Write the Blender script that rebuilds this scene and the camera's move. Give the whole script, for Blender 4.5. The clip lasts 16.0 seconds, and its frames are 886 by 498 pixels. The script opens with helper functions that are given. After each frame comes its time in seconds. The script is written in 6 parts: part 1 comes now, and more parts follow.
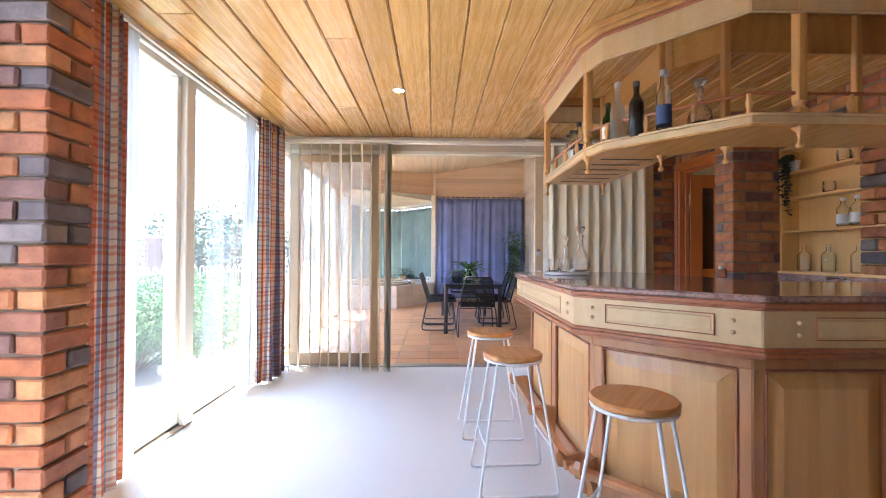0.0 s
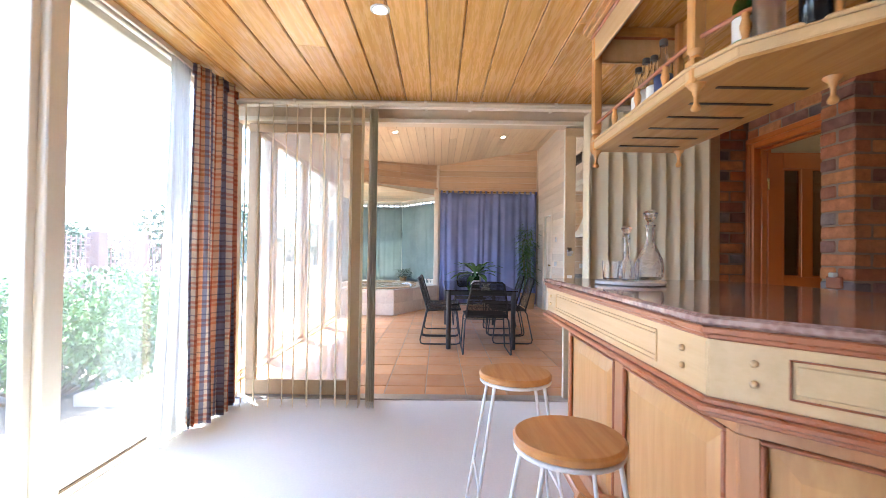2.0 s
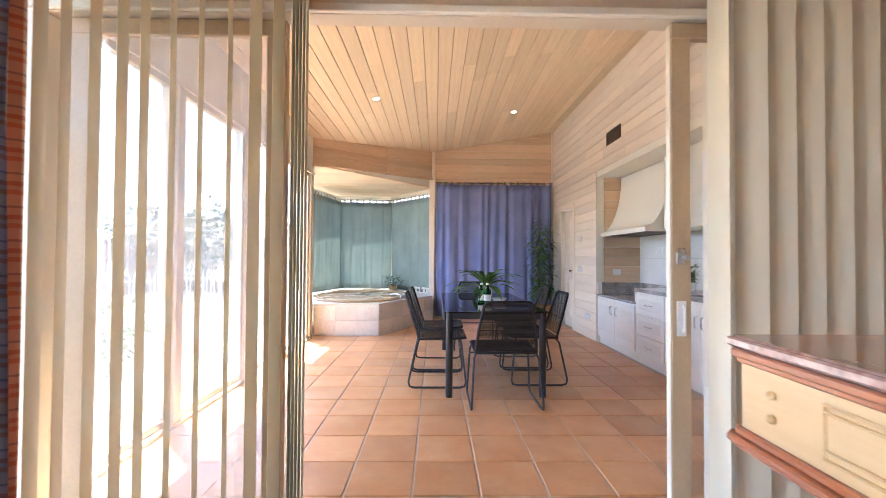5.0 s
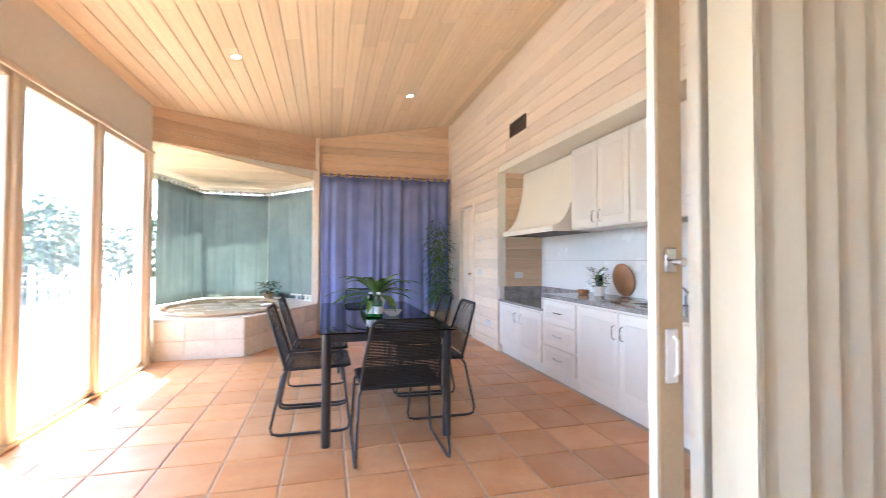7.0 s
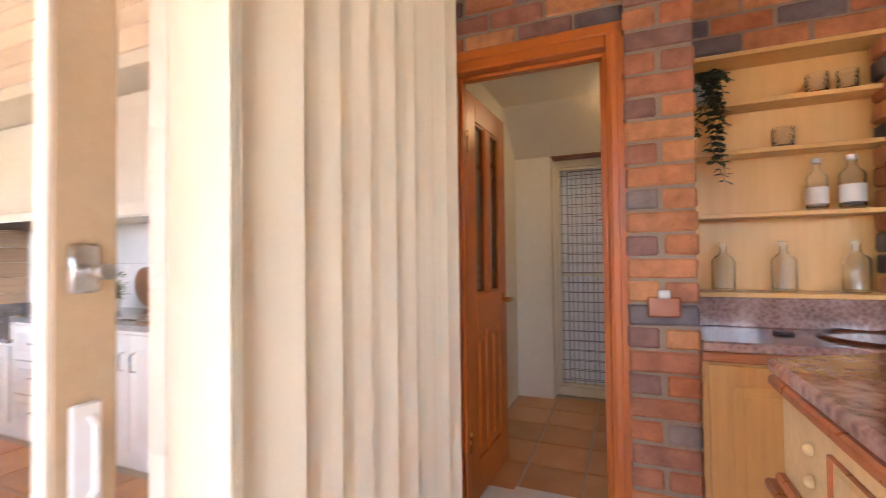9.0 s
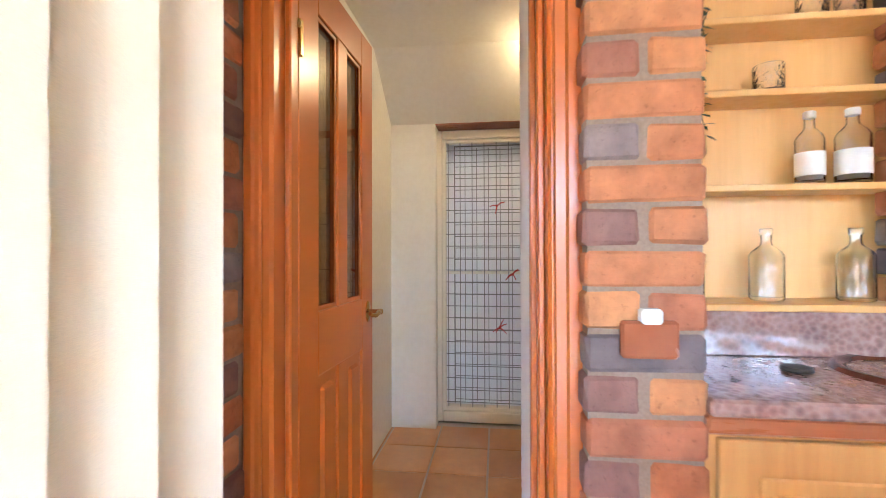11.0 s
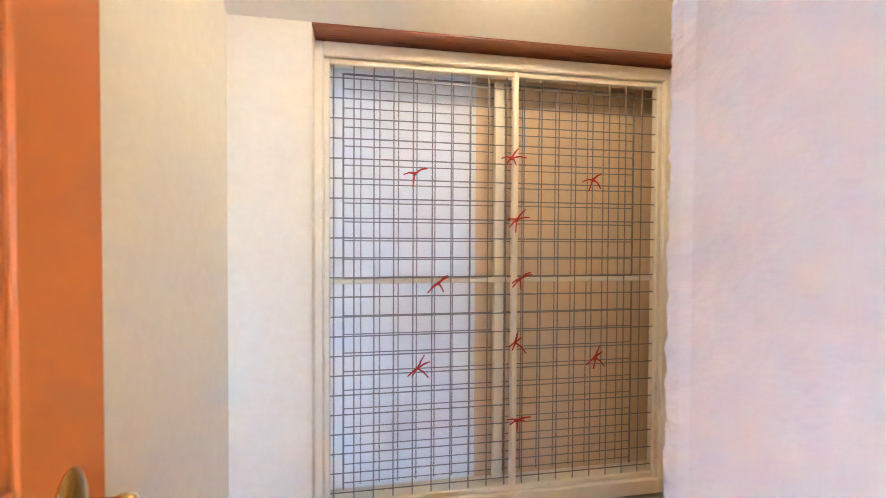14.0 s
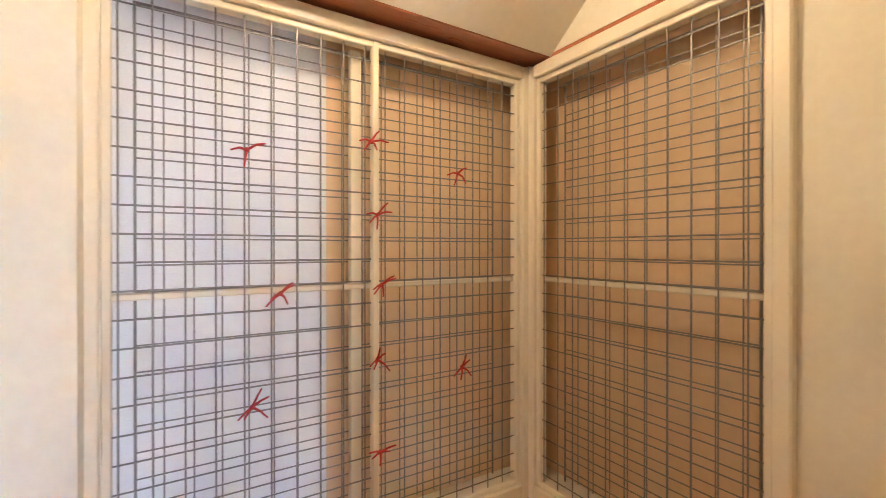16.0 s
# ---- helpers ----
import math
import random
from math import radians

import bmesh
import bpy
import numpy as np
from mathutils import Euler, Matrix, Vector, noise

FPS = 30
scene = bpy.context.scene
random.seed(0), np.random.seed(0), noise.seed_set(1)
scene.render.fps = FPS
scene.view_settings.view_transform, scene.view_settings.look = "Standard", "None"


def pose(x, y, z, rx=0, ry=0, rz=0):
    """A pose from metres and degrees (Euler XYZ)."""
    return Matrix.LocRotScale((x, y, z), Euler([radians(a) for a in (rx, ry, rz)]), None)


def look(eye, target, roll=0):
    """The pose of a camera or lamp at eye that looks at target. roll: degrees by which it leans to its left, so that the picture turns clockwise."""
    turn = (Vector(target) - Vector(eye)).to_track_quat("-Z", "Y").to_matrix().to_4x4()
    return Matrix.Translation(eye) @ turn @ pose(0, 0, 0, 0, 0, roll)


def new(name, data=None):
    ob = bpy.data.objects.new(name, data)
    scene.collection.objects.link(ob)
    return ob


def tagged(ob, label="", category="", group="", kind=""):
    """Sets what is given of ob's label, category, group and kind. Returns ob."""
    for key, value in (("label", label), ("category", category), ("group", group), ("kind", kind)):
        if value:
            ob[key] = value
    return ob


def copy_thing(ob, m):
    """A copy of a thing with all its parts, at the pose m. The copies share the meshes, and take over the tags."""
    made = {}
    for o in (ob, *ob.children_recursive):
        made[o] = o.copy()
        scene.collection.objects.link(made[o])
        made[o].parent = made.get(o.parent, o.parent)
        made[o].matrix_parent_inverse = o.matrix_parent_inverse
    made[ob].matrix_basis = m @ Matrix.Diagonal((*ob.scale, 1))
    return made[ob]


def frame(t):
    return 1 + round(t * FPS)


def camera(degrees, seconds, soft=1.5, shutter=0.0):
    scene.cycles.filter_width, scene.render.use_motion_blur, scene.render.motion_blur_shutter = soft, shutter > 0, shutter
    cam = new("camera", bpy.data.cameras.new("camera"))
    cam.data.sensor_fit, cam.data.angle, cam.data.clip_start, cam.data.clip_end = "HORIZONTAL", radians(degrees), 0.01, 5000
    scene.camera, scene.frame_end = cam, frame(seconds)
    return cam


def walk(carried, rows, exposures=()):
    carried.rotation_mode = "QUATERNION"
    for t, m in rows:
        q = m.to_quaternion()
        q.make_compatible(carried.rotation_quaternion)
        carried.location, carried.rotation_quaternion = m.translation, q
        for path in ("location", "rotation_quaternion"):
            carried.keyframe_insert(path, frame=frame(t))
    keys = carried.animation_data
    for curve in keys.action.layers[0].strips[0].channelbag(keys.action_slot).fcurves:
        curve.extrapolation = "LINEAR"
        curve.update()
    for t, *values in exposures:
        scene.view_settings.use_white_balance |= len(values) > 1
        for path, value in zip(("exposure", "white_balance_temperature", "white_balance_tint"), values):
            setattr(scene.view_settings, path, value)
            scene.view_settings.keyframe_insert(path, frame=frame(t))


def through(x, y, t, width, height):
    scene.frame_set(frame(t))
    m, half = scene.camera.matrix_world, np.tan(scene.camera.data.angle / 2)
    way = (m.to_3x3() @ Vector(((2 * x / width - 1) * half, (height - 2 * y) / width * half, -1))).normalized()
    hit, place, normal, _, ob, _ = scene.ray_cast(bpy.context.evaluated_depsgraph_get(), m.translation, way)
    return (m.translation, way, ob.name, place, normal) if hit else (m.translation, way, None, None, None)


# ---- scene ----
cam = camera(90.5, 16.0, 0.7, 0.4)
PATH = [
    (0, (-0.133, 0.065, 1.171), (-0.091, 2.064, 1.196), 0.3),
    (0.5, (-0.111, 0.316, 1.171), (-0.079, 2.316, 1.195), 0.2),
    (1, (-0.094, 0.598, 1.157), (-0.072, 2.598, 1.183), 0.5),
    (1.5, (-0.096, 0.848, 1.155), (-0.064, 2.848, 1.183), 0.6),
    (2, (-0.086, 1.129, 1.156), (-0.066, 3.129, 1.185), 0.8),
    (2.5, (-0.069, 1.4, 1.159), (-0.043, 3.399, 1.19), 0.5),
    (3, (-0.086, 1.72, 1.16), (-0.057, 3.719, 1.193), 0.6),
    (3.5, (-0.076, 1.974, 1.166), (-0.047, 3.973, 1.201), 0.4),
    (6, (-0.069, 3.31, 1.193), (-0.025, 5.309, 1.236), 0.5),
    (6.5, (-0.034, 3.484, 1.191), (0.191, 5.471, 1.237), 0.4),
    (7, (0.05, 3.65, 1.199), (0.559, 5.584, 1.248), 0.2),
    (7.5, (0.16, 3.812, 1.201), (1.048, 5.603, 1.256), 0.1),
    (8, (0.293, 3.9, 1.196), (1.645, 5.372, 1.257), -0.1),
    (8.5, (0.44, 3.925, 1.199), (2.078, 5.072, 1.251), -0.5),
    (9, (0.593, 3.962, 1.208), (2.439, 4.731, 1.25), -0.7),
    (9.2, (0.657, 3.995, 1.2), (2.552, 4.631, 1.249), -0.8),
    (11.3, (1.601, 4.184, 1.194), (3.589, 4.404, 1.198), -0.1),
    (11.5, (1.69, 4.223, 1.207), (3.68, 4.426, 1.2), -0.1),
    (12, (1.947, 4.271, 1.251), (3.939, 4.447, 1.21), -0.2),
    (12.5, (2.142, 4.293, 1.254), (4.138, 4.414, 1.213), -0.0),
    (13, (2.333, 4.315, 1.258), (4.333, 4.338, 1.212), 0.2),
    (13.5, (2.505, 4.334, 1.233), (4.494, 4.166, 1.2), 0.1),
    (14, (2.645, 4.351, 1.235), (4.612, 3.994, 1.191), 0.3),
    (14.5, (2.782, 4.41, 1.189), (4.697, 3.834, 1.184), 0.2),
    (15, (2.891, 4.393, 1.191), (4.75, 3.655, 1.183), 0.1),
    (15.5, (2.938, 4.371, 1.193), (4.726, 3.475, 1.184), 0.1),
    (16, (2.979, 4.353, 1.197), (4.673, 3.29, 1.192), 0.0),
]
EXPOSURES = [(0, 3.84, 5400, 8), (3.5, 3.75, 5720, 10), (6.0, 3.95, 5700, 9), (8.0, 4.25, 5850, 8), (9.2, 4.52, 6450, 18), (11.3, 5.65, 5350, 5), (12.5, 6.08, 5250, 3), (13.5, 6.25, 5000, 7), (14.5, 6.25, 5080, 8), (16, 6.25, 5450, 10)]
walk(cam, [(t, look(e, g, r)) for t, e, g, r in PATH], EXPOSURES)

# ---- light ----
sky_world = bpy.data.worlds.new("world")
scene.world = sky_world
sky_world.use_nodes = True
_n = sky_world.node_tree.nodes
_sky = _n.new("ShaderNodeTexSky")
_sky.sky_type = "NISHITA"
_sky.sun_disc = False
_sky.sun_elevation = radians(69)
_sky.sun_rotation = radians(-43)
_sky.dust_density = 2.0
sky_world.node_tree.links.new(_sky.outputs[0], _n["Background"].inputs[0])
_n["Background"].inputs[1].default_value = 0.15

SUN_WAY = Vector((0.575, -0.62, -2.4))
sun = new("sun", bpy.data.lights.new("sun", "SUN"))
sun.data.energy, sun.data.angle, sun.data.color = 4.2, radians(0.5), (1.0, 0.95, 0.87)
sun.matrix_world = look((-3, 6, 12), Vector((-3, 6, 12)) + SUN_WAY)


# ---- materials ----


def shader(name):
    m = bpy.data.materials.new(name)
    m.use_nodes = True
    t = m.node_tree
    return m, t, t.nodes["Principled BSDF"]


def add(t, kind, **values):
    n = t.nodes.new(kind)
    for k, v in values.items():
        n.inputs[k.replace("_", " ")].default_value = v
    return n


def ramp(t, source, stops, constant=False):
    r = t.nodes.new("ShaderNodeValToRGB")
    if constant:
        r.color_ramp.interpolation = "CONSTANT"
    e = r.color_ramp.elements
    while len(e) < len(stops):
        e.new(0.5)
    for el, (p, c) in zip(e, stops):
        el.position, el.color = p, (*c, 1)
    t.links.new(source, r.inputs[0])
    return r.outputs[0]


def mix(t, a, b, fac, blend="MIX"):
    m = t.nodes.new("ShaderNodeMix")
    m.data_type, m.blend_type = "RGBA", blend
    for sock, v in ((m.inputs[0], fac), (m.inputs[6], a), (m.inputs[7], b)):
        if isinstance(v, bpy.types.NodeSocket):
            t.links.new(v, sock)
        else:
            sock.default_value = v if isinstance(v, (int, float)) else (*v, 1)
    return m.outputs[2]


def coords(t, scale, rnd):
    """Object coordinates, shifted piece by piece: rnd is '' or 'object' or 'island'."""
    tc = t.nodes.new("ShaderNodeTexCoord")
    out = tc.outputs["Object"]
    r = None
    if rnd:
        r = t.nodes.new("ShaderNodeObjectInfo" if rnd == "object" else "ShaderNodeNewGeometry").outputs["Random" if rnd == "object" else "Random Per Island"]
        mul = t.nodes.new("ShaderNodeMath")
        mul.operation = "MULTIPLY"
        mul.inputs[1].default_value = 37.0
        t.links.new(r, mul.inputs[0])
        av = t.nodes.new("ShaderNodeVectorMath")
        t.links.new(out, av.inputs[0])
        t.links.new(mul.outputs[0], av.inputs[1])
        out = av.outputs[0]
    mp = t.nodes.new("ShaderNodeMapping")
    mp.inputs["Scale"].default_value = scale
    t.links.new(out, mp.inputs[0])
    return mp.outputs[0], r


def noise_of(t, vec, scale, detail=4.0, rough=0.55):
    n = add(t, "ShaderNodeTexNoise", Scale=scale, Detail=detail, Roughness=rough)
    t.links.new(vec, n.inputs["Vector"])
    return n.outputs["Fac"]


def relief(t, b, height, strength, distance=0.01):
    bp = add(t, "ShaderNodeBump", Strength=strength, Distance=distance)
    t.links.new(height, bp.inputs["Height"])
    t.links.new(bp.outputs[0], b.inputs["Normal"])


def plain(name, c1, c2, rough=0.5, fine=40.0, coarse=2.5, bump=0.1, metal=0.0, spec=0.5, rnd="", spread=0.25, wear=0.12):
    """A painted, plastered, metal or cloth surface: grain and broad stains between two colours."""
    m, t, b = shader(name)
    v, r = coords(t, (1, 1, 1), rnd)
    f, c = noise_of(t, v, fine, 5), noise_of(t, v, coarse, 3)
    col = mix(t, ramp(t, c, ((0.3, c1), (0.7, c2))), ramp(t, f, ((0.35, c1), (0.65, c2))), 0.45)
    if r:
        col = mix(t, col, ramp(t, r, ((0, (1 - spread,) * 3), (1, (1 + spread * 0.3,) * 3))), 1.0, "MULTIPLY")
    t.links.new(col, b.inputs["Base Color"])
    t.links.new(ramp(t, c, ((0.3, (max(rough - wear, 0.02),) * 3), (0.7, (min(rough + wear, 1),) * 3))), b.inputs["Roughness"])
    b.inputs["Metallic"].default_value, b.inputs["Specular IOR Level"].default_value = metal, spec
    if bump:
        relief(t, b, f, bump, 0.004)
    return m


def timber(name, pale, dark, axis="y", rough=0.35, rnd="", tints=None, grain=1.0, coat=0.0, knots=0.35, bump=0.06, streak=1.0):
    """Wood with its grain along an axis, in long streaks and broad cathedral bands."""
    m, t, b = shader(name)
    s = {"x": (0.9, 14, 14), "y": (14, 0.9, 14), "z": (14, 14, 0.9)}[axis]
    v, r = coords(t, tuple(q * grain for q in s), rnd)
    fine = noise_of(t, v, 5.0, 6, 0.65)
    broad = noise_of(t, v, 0.55, 2)
    w = t.nodes.new("ShaderNodeTexWave")
    w.wave_type, w.bands_direction = "BANDS", {"x": "Y", "y": "X", "z": "X"}[axis]
    w.inputs["Scale"].default_value, w.inputs["Distortion"].default_value, w.inputs["Detail"].default_value = 0.35, 9.0, 2.5
    w.inputs["Detail Scale"].default_value = 0.6
    t.links.new(v, w.inputs["Vector"])
    mid = tuple((p + d) / 2 for p, d in zip(pale, dark))
    col = mix(t, ramp(t, broad, ((0.3, mid), (0.7, pale))), ramp(t, w.outputs["Fac"], ((0.1, dark), (0.55, pale))), knots)
    col = mix(t, col, ramp(t, fine, ((0.3, dark), (0.6, pale))), 0.35 * streak)
    if r and tints:
        col = mix(t, col, ramp(t, r, tints), 1.0, "MULTIPLY")
    t.links.new(col, b.inputs["Base Color"])
    t.links.new(ramp(t, fine, ((0.3, (rough + 0.1 * streak,) * 3), (0.7, (rough - 0.06 * streak,) * 3))), b.inputs["Roughness"])
    b.inputs["Coat Weight"].default_value, b.inputs["Coat Roughness"].default_value = coat, 0.2
    relief(t, b, fine, bump, 0.003)
    return m


def pane(name, tint=(1, 1, 1), gloss=0.9, rough=0.0, base=0.05, veil=0.0):
    """A sheet of window glass: clear, with a mirror's gloss that grows towards grazing. A translucent haze can be mixed
    in for glare and mirrored light.
    """
    m, t, b = shader(name)
    t.nodes.remove(b)
    tr = add(t, "ShaderNodeBsdfTransparent", Color=(*tint, 1))
    gl = add(t, "ShaderNodeBsdfGlossy", Roughness=rough)
    lw = t.nodes.new("ShaderNodeLayerWeight")
    lw.inputs["Blend"].default_value = 0.5
    pw = t.nodes.new("ShaderNodeMath")
    pw.operation = "POWER"
    pw.inputs[1].default_value = 4.0
    mu = t.nodes.new("ShaderNodeMath")
    mu.operation = "MULTIPLY_ADD"
    mu.inputs[1].default_value, mu.inputs[2].default_value = gloss * 0.9, base
    ms = t.nodes.new("ShaderNodeMixShader")
    t.links.new(lw.outputs["Facing"], pw.inputs[0])
    t.links.new(pw.outputs[0], mu.inputs[0])
    t.links.new(mu.outputs[0], ms.inputs[0])
    t.links.new(tr.outputs[0], ms.inputs[1])
    t.links.new(gl.outputs[0], ms.inputs[2])
    out = ms.outputs[0]
    if veil:
        v, _ = coords(t, (1, 1, 1), "")
        haze = t.nodes.new("ShaderNodeBsdfTranslucent")
        md = t.nodes.new("ShaderNodeMixShader")
        t.links.new(ramp(t, noise_of(t, v, 2.2, 5, 0.65), ((0.3, (veil * 0.5,) * 3), (0.7, (veil * 1.4,) * 3))), md.inputs[0])
        t.links.new(out, md.inputs[1])
        t.links.new(haze.outputs[0], md.inputs[2])
        out = md.outputs[0]
    t.links.new(out, t.nodes["Material Output"].inputs[0])
    return m


def clear_glass(name, tint=(1, 1, 1), rough=0.02, ior=1.45, cut=0.0):
    m, t, b = shader(name)
    b.inputs["Base Color"].default_value = (*tint, 1)
    b.inputs["Transmission Weight"].default_value, b.inputs["Roughness"].default_value, b.inputs["IOR"].default_value = 1.0, rough, ior
    if cut:
        v, _ = coords(t, (1, 1, 1), "")
        vo = add(t, "ShaderNodeTexVoronoi", Scale=cut)
        t.links.new(v, vo.inputs["Vector"])
        relief(t, b, vo.outputs["Distance"], 0.6, 0.004)
    return m


def glow(name, colour, strength):
    m, t, b = shader(name)
    b.inputs["Emission Color"].default_value, b.inputs["Emission Strength"].default_value = (*colour, 1), strength
    return m


def brick_clay(name):
    m, t, b = shader(name)
    v, r = coords(t, (1, 1, 1), "object")
    tone = ramp(t, r, ((0.0, (0.42, 0.16, 0.08)), (0.2, (0.5, 0.2, 0.085)), (0.36, (0.25, 0.13, 0.1)), (0.5, (0.55, 0.245, 0.1)),
                       (0.62, (0.36, 0.15, 0.09)), (0.74, (0.17, 0.13, 0.125)), (0.86, (0.47, 0.16, 0.065)), (0.95, (0.26, 0.2, 0.18))), True)
    f, c = noise_of(t, v, 70, 6, 0.75), noise_of(t, v, 11, 4, 0.6)
    col = mix(t, tone, ramp(t, c, ((0.25, (0.55, 0.53, 0.55)), (0.68, (1.2, 1.2, 1.2)))), 0.85, "MULTIPLY")
    col = mix(t, col, ramp(t, f, ((0.28, (0.4, 0.37, 0.37)), (0.42, (1, 1, 1)), (0.66, (1, 1, 1)), (0.76, (1.6, 1.6, 1.6)))), 0.7, "MULTIPLY")
    t.links.new(col, b.inputs["Base Color"])
    b.inputs["Roughness"].default_value, b.inputs["Specular IOR Level"].default_value = 0.8, 0.35
    relief(t, b, mix(t, ramp(t, f, ((0, (0, 0, 0)), (1, (1, 1, 1)))), ramp(t, c, ((0, (0, 0, 0)), (1, (1, 1, 1)))), 0.5), 0.8, 0.008)
    return m


def granite(name, c1, c2, c3, rough=0.12, scale=60):
    m, t, b = shader(name)
    v, _ = coords(t, (1, 1, 1), "")
    vo = add(t, "ShaderNodeTexVoronoi", Scale=scale)
    t.links.new(v, vo.inputs["Vector"])
    base = ramp(t, vo.outputs["Distance"], ((0.1, c1), (0.45, c2), (0.75, c3)))
    col = mix(t, base, ramp(t, noise_of(t, v, 9, 5, 0.7), ((0.35, c1), (0.5, c2), (0.66, c3))), 0.55)
    t.links.new(col, b.inputs["Base Color"])
    b.inputs["Roughness"].default_value = rough
    b.inputs["Coat Weight"].default_value, b.inputs["Coat Roughness"].default_value = 0.4, 0.05
    return m


def tile_clay(name, c1, c2, rough=0.3):
    m, t, b = shader(name)
    v, r = coords(t, (1, 1, 1), "object")
    c, f = noise_of(t, v, 3.5, 3, 0.5), noise_of(t, v, 24, 4, 0.6)
    col = mix(t, ramp(t, c, ((0.3, c1), (0.7, c2))), ramp(t, r, ((0, (0.84, 0.8, 0.76)), (1, (1.12, 1.08, 1.04)))), 1.0, "MULTIPLY")
    col = mix(t, col, ramp(t, f, ((0.25, (0.9, 0.9, 0.9)), (0.75, (1.06, 1.06, 1.06)))), 1.0, "MULTIPLY")
    t.links.new(col, b.inputs["Base Color"])
    t.links.new(ramp(t, f, ((0.3, (rough - 0.05,) * 3), (0.7, (rough + 0.1,) * 3))), b.inputs["Roughness"])
    relief(t, b, f, 0.05, 0.004)
    return m


def cloth(name, warp, weft, fine=900.0, through=0.25, checks=None):
    """Cloth that lets some light through. checks: the repeats across and along in metres, and the stops of their bands."""
    m, t, b = shader(name)
    tc = t.nodes.new("ShaderNodeTexCoord")
    sep = t.nodes.new("ShaderNodeSeparateXYZ")
    t.links.new(tc.outputs["UV"], sep.inputs[0])

    def band(axis, size, stops):
        d = t.nodes.new("ShaderNodeMath")
        d.operation = "DIVIDE"
        d.inputs[1].default_value = size
        fr = t.nodes.new("ShaderNodeMath")
        fr.operation = "FRACT"
        t.links.new(sep.outputs[axis], d.inputs[0])
        t.links.new(d.outputs[0], fr.inputs[0])
        return ramp(t, fr.outputs[0], stops, True)

    v, _ = coords(t, (1, 1, 1), "")
    n = noise_of(t, v, fine, 2)
    if checks:
        wide, tall, across, along = checks
        col = mix(t, band(0, wide, across), band(1, tall, along), 0.9, "MULTIPLY")
    else:
        col = ramp(t, noise_of(t, v, 3.0, 3), ((0.3, warp), (0.7, weft)))
    col = mix(t, col, ramp(t, n, ((0.35, (0.8, 0.8, 0.8)), (0.65, (1.08, 1.08, 1.08)))), 0.6, "MULTIPLY")
    t.links.new(col, b.inputs["Base Color"])
    b.inputs["Roughness"].default_value, b.inputs["Specular IOR Level"].default_value = 0.9, 0.15
    tl = t.nodes.new("ShaderNodeBsdfTranslucent")
    t.links.new(col, tl.inputs[0])
    ms = add(t, "ShaderNodeMixShader", Fac=through)
    t.links.new(b.outputs[0], ms.inputs[1])
    t.links.new(tl.outputs[0], ms.inputs[2])
    t.links.new(ms.outputs[0], t.nodes["Material Output"].inputs[0])
    relief(t, b, n, 0.15, 0.001)
    return m


CEDAR = timber("cedar_ceiling", (0.86, 0.555, 0.19), (0.64, 0.335, 0.075), "y", 0.25, "island",
               ((0, (0.6, 0.5, 0.42)), (0.2, (1.05, 1.0, 0.95)), (0.4, (0.76, 0.66, 0.56)), (0.6, (1.15, 1.13, 1.1)), (0.8, (0.9, 0.8, 0.72)), (1, (0.68, 0.56, 0.46))), 1.0, 0.4, 0.5)
CEDAR_PALE = timber("pale_ceiling_boards", (0.8, 0.65, 0.44), (0.67, 0.49, 0.3), "y", 0.5, "island",
                    ((0, (0.86, 0.84, 0.82)), (0.5, (1.04, 1.02, 1.0)), (1, (0.92, 0.88, 0.84))), 1.0, 0.0, 0.3)
LIME_Y = timber("limed_boards_along", (0.82, 0.72, 0.59), (0.69, 0.57, 0.44), "y", 0.55, "object",
                ((0, (0.86, 0.85, 0.85)), (0.5, (1.04, 1.03, 1.02)), (1, (0.93, 0.9, 0.88))), 1.0, 0.0, 0.35)
LIME_X = timber("limed_boards_across", (0.76, 0.58, 0.4), (0.58, 0.36, 0.21), "x", 0.5, "object",
                ((0, (0.8, 0.76, 0.72)), (0.5, (1.05, 1.03, 1.0)), (1, (0.9, 0.84, 0.78))), 1.0, 0.0, 0.4)
OAK = timber("oiled_pine", (0.64, 0.35, 0.1), (0.48, 0.215, 0.05), "y", 0.34, "object", ((0, (0.92, 0.9, 0.88)), (1, (1.06, 1.04, 1.0))), 0.8, 0.3, 0.35)
OAK_Z = timber("oiled_pine_upright", (0.74, 0.41, 0.14), (0.55, 0.25, 0.07), "z", 0.34, "object", ((0, (0.88, 0.84, 0.8)), (1, (1.08, 1.06, 1.02))), 0.6, 0.3, 0.4)
OAK_X = timber("oiled_pine_across", (0.64, 0.37, 0.14), (0.47, 0.22, 0.07), "x", 0.34, "object", ((0, (0.9, 0.87, 0.84)), (1, (1.06, 1.04, 1.0))), 0.8, 0.3, 0.35)
# brighter copy of the pine, with the niche's light put into its colour
NICHE_LIT_WOOD = timber("niche_lit_wood", (0.82, 0.5, 0.18), (0.7, 0.38, 0.11), "z", 0.4, "object", ((0, (0.94, 0.92, 0.9)), (1, (1.04, 1.03, 1.0))), 0.5, 0.15, 0.25)
ROSE_Z = timber("rose_frame_wood", (0.6, 0.28, 0.11), (0.44, 0.18, 0.06), "z", 0.32, "object", None, 0.7, 0.3, 0.35)
PALE_OAK = timber("pale_fascia_wood", (0.7, 0.5, 0.26), (0.58, 0.38, 0.175), "y", 0.36, "object", ((0, (0.95, 0.94, 0.92)), (1, (1.04, 1.03, 1.02))), 0.7, 0.25, 0.3)
REDWOOD = timber("red_moulding_wood", (0.44, 0.15, 0.06), (0.3, 0.09, 0.035), "y", 0.3, "object", None, 0.8, 0.35, 0.3)
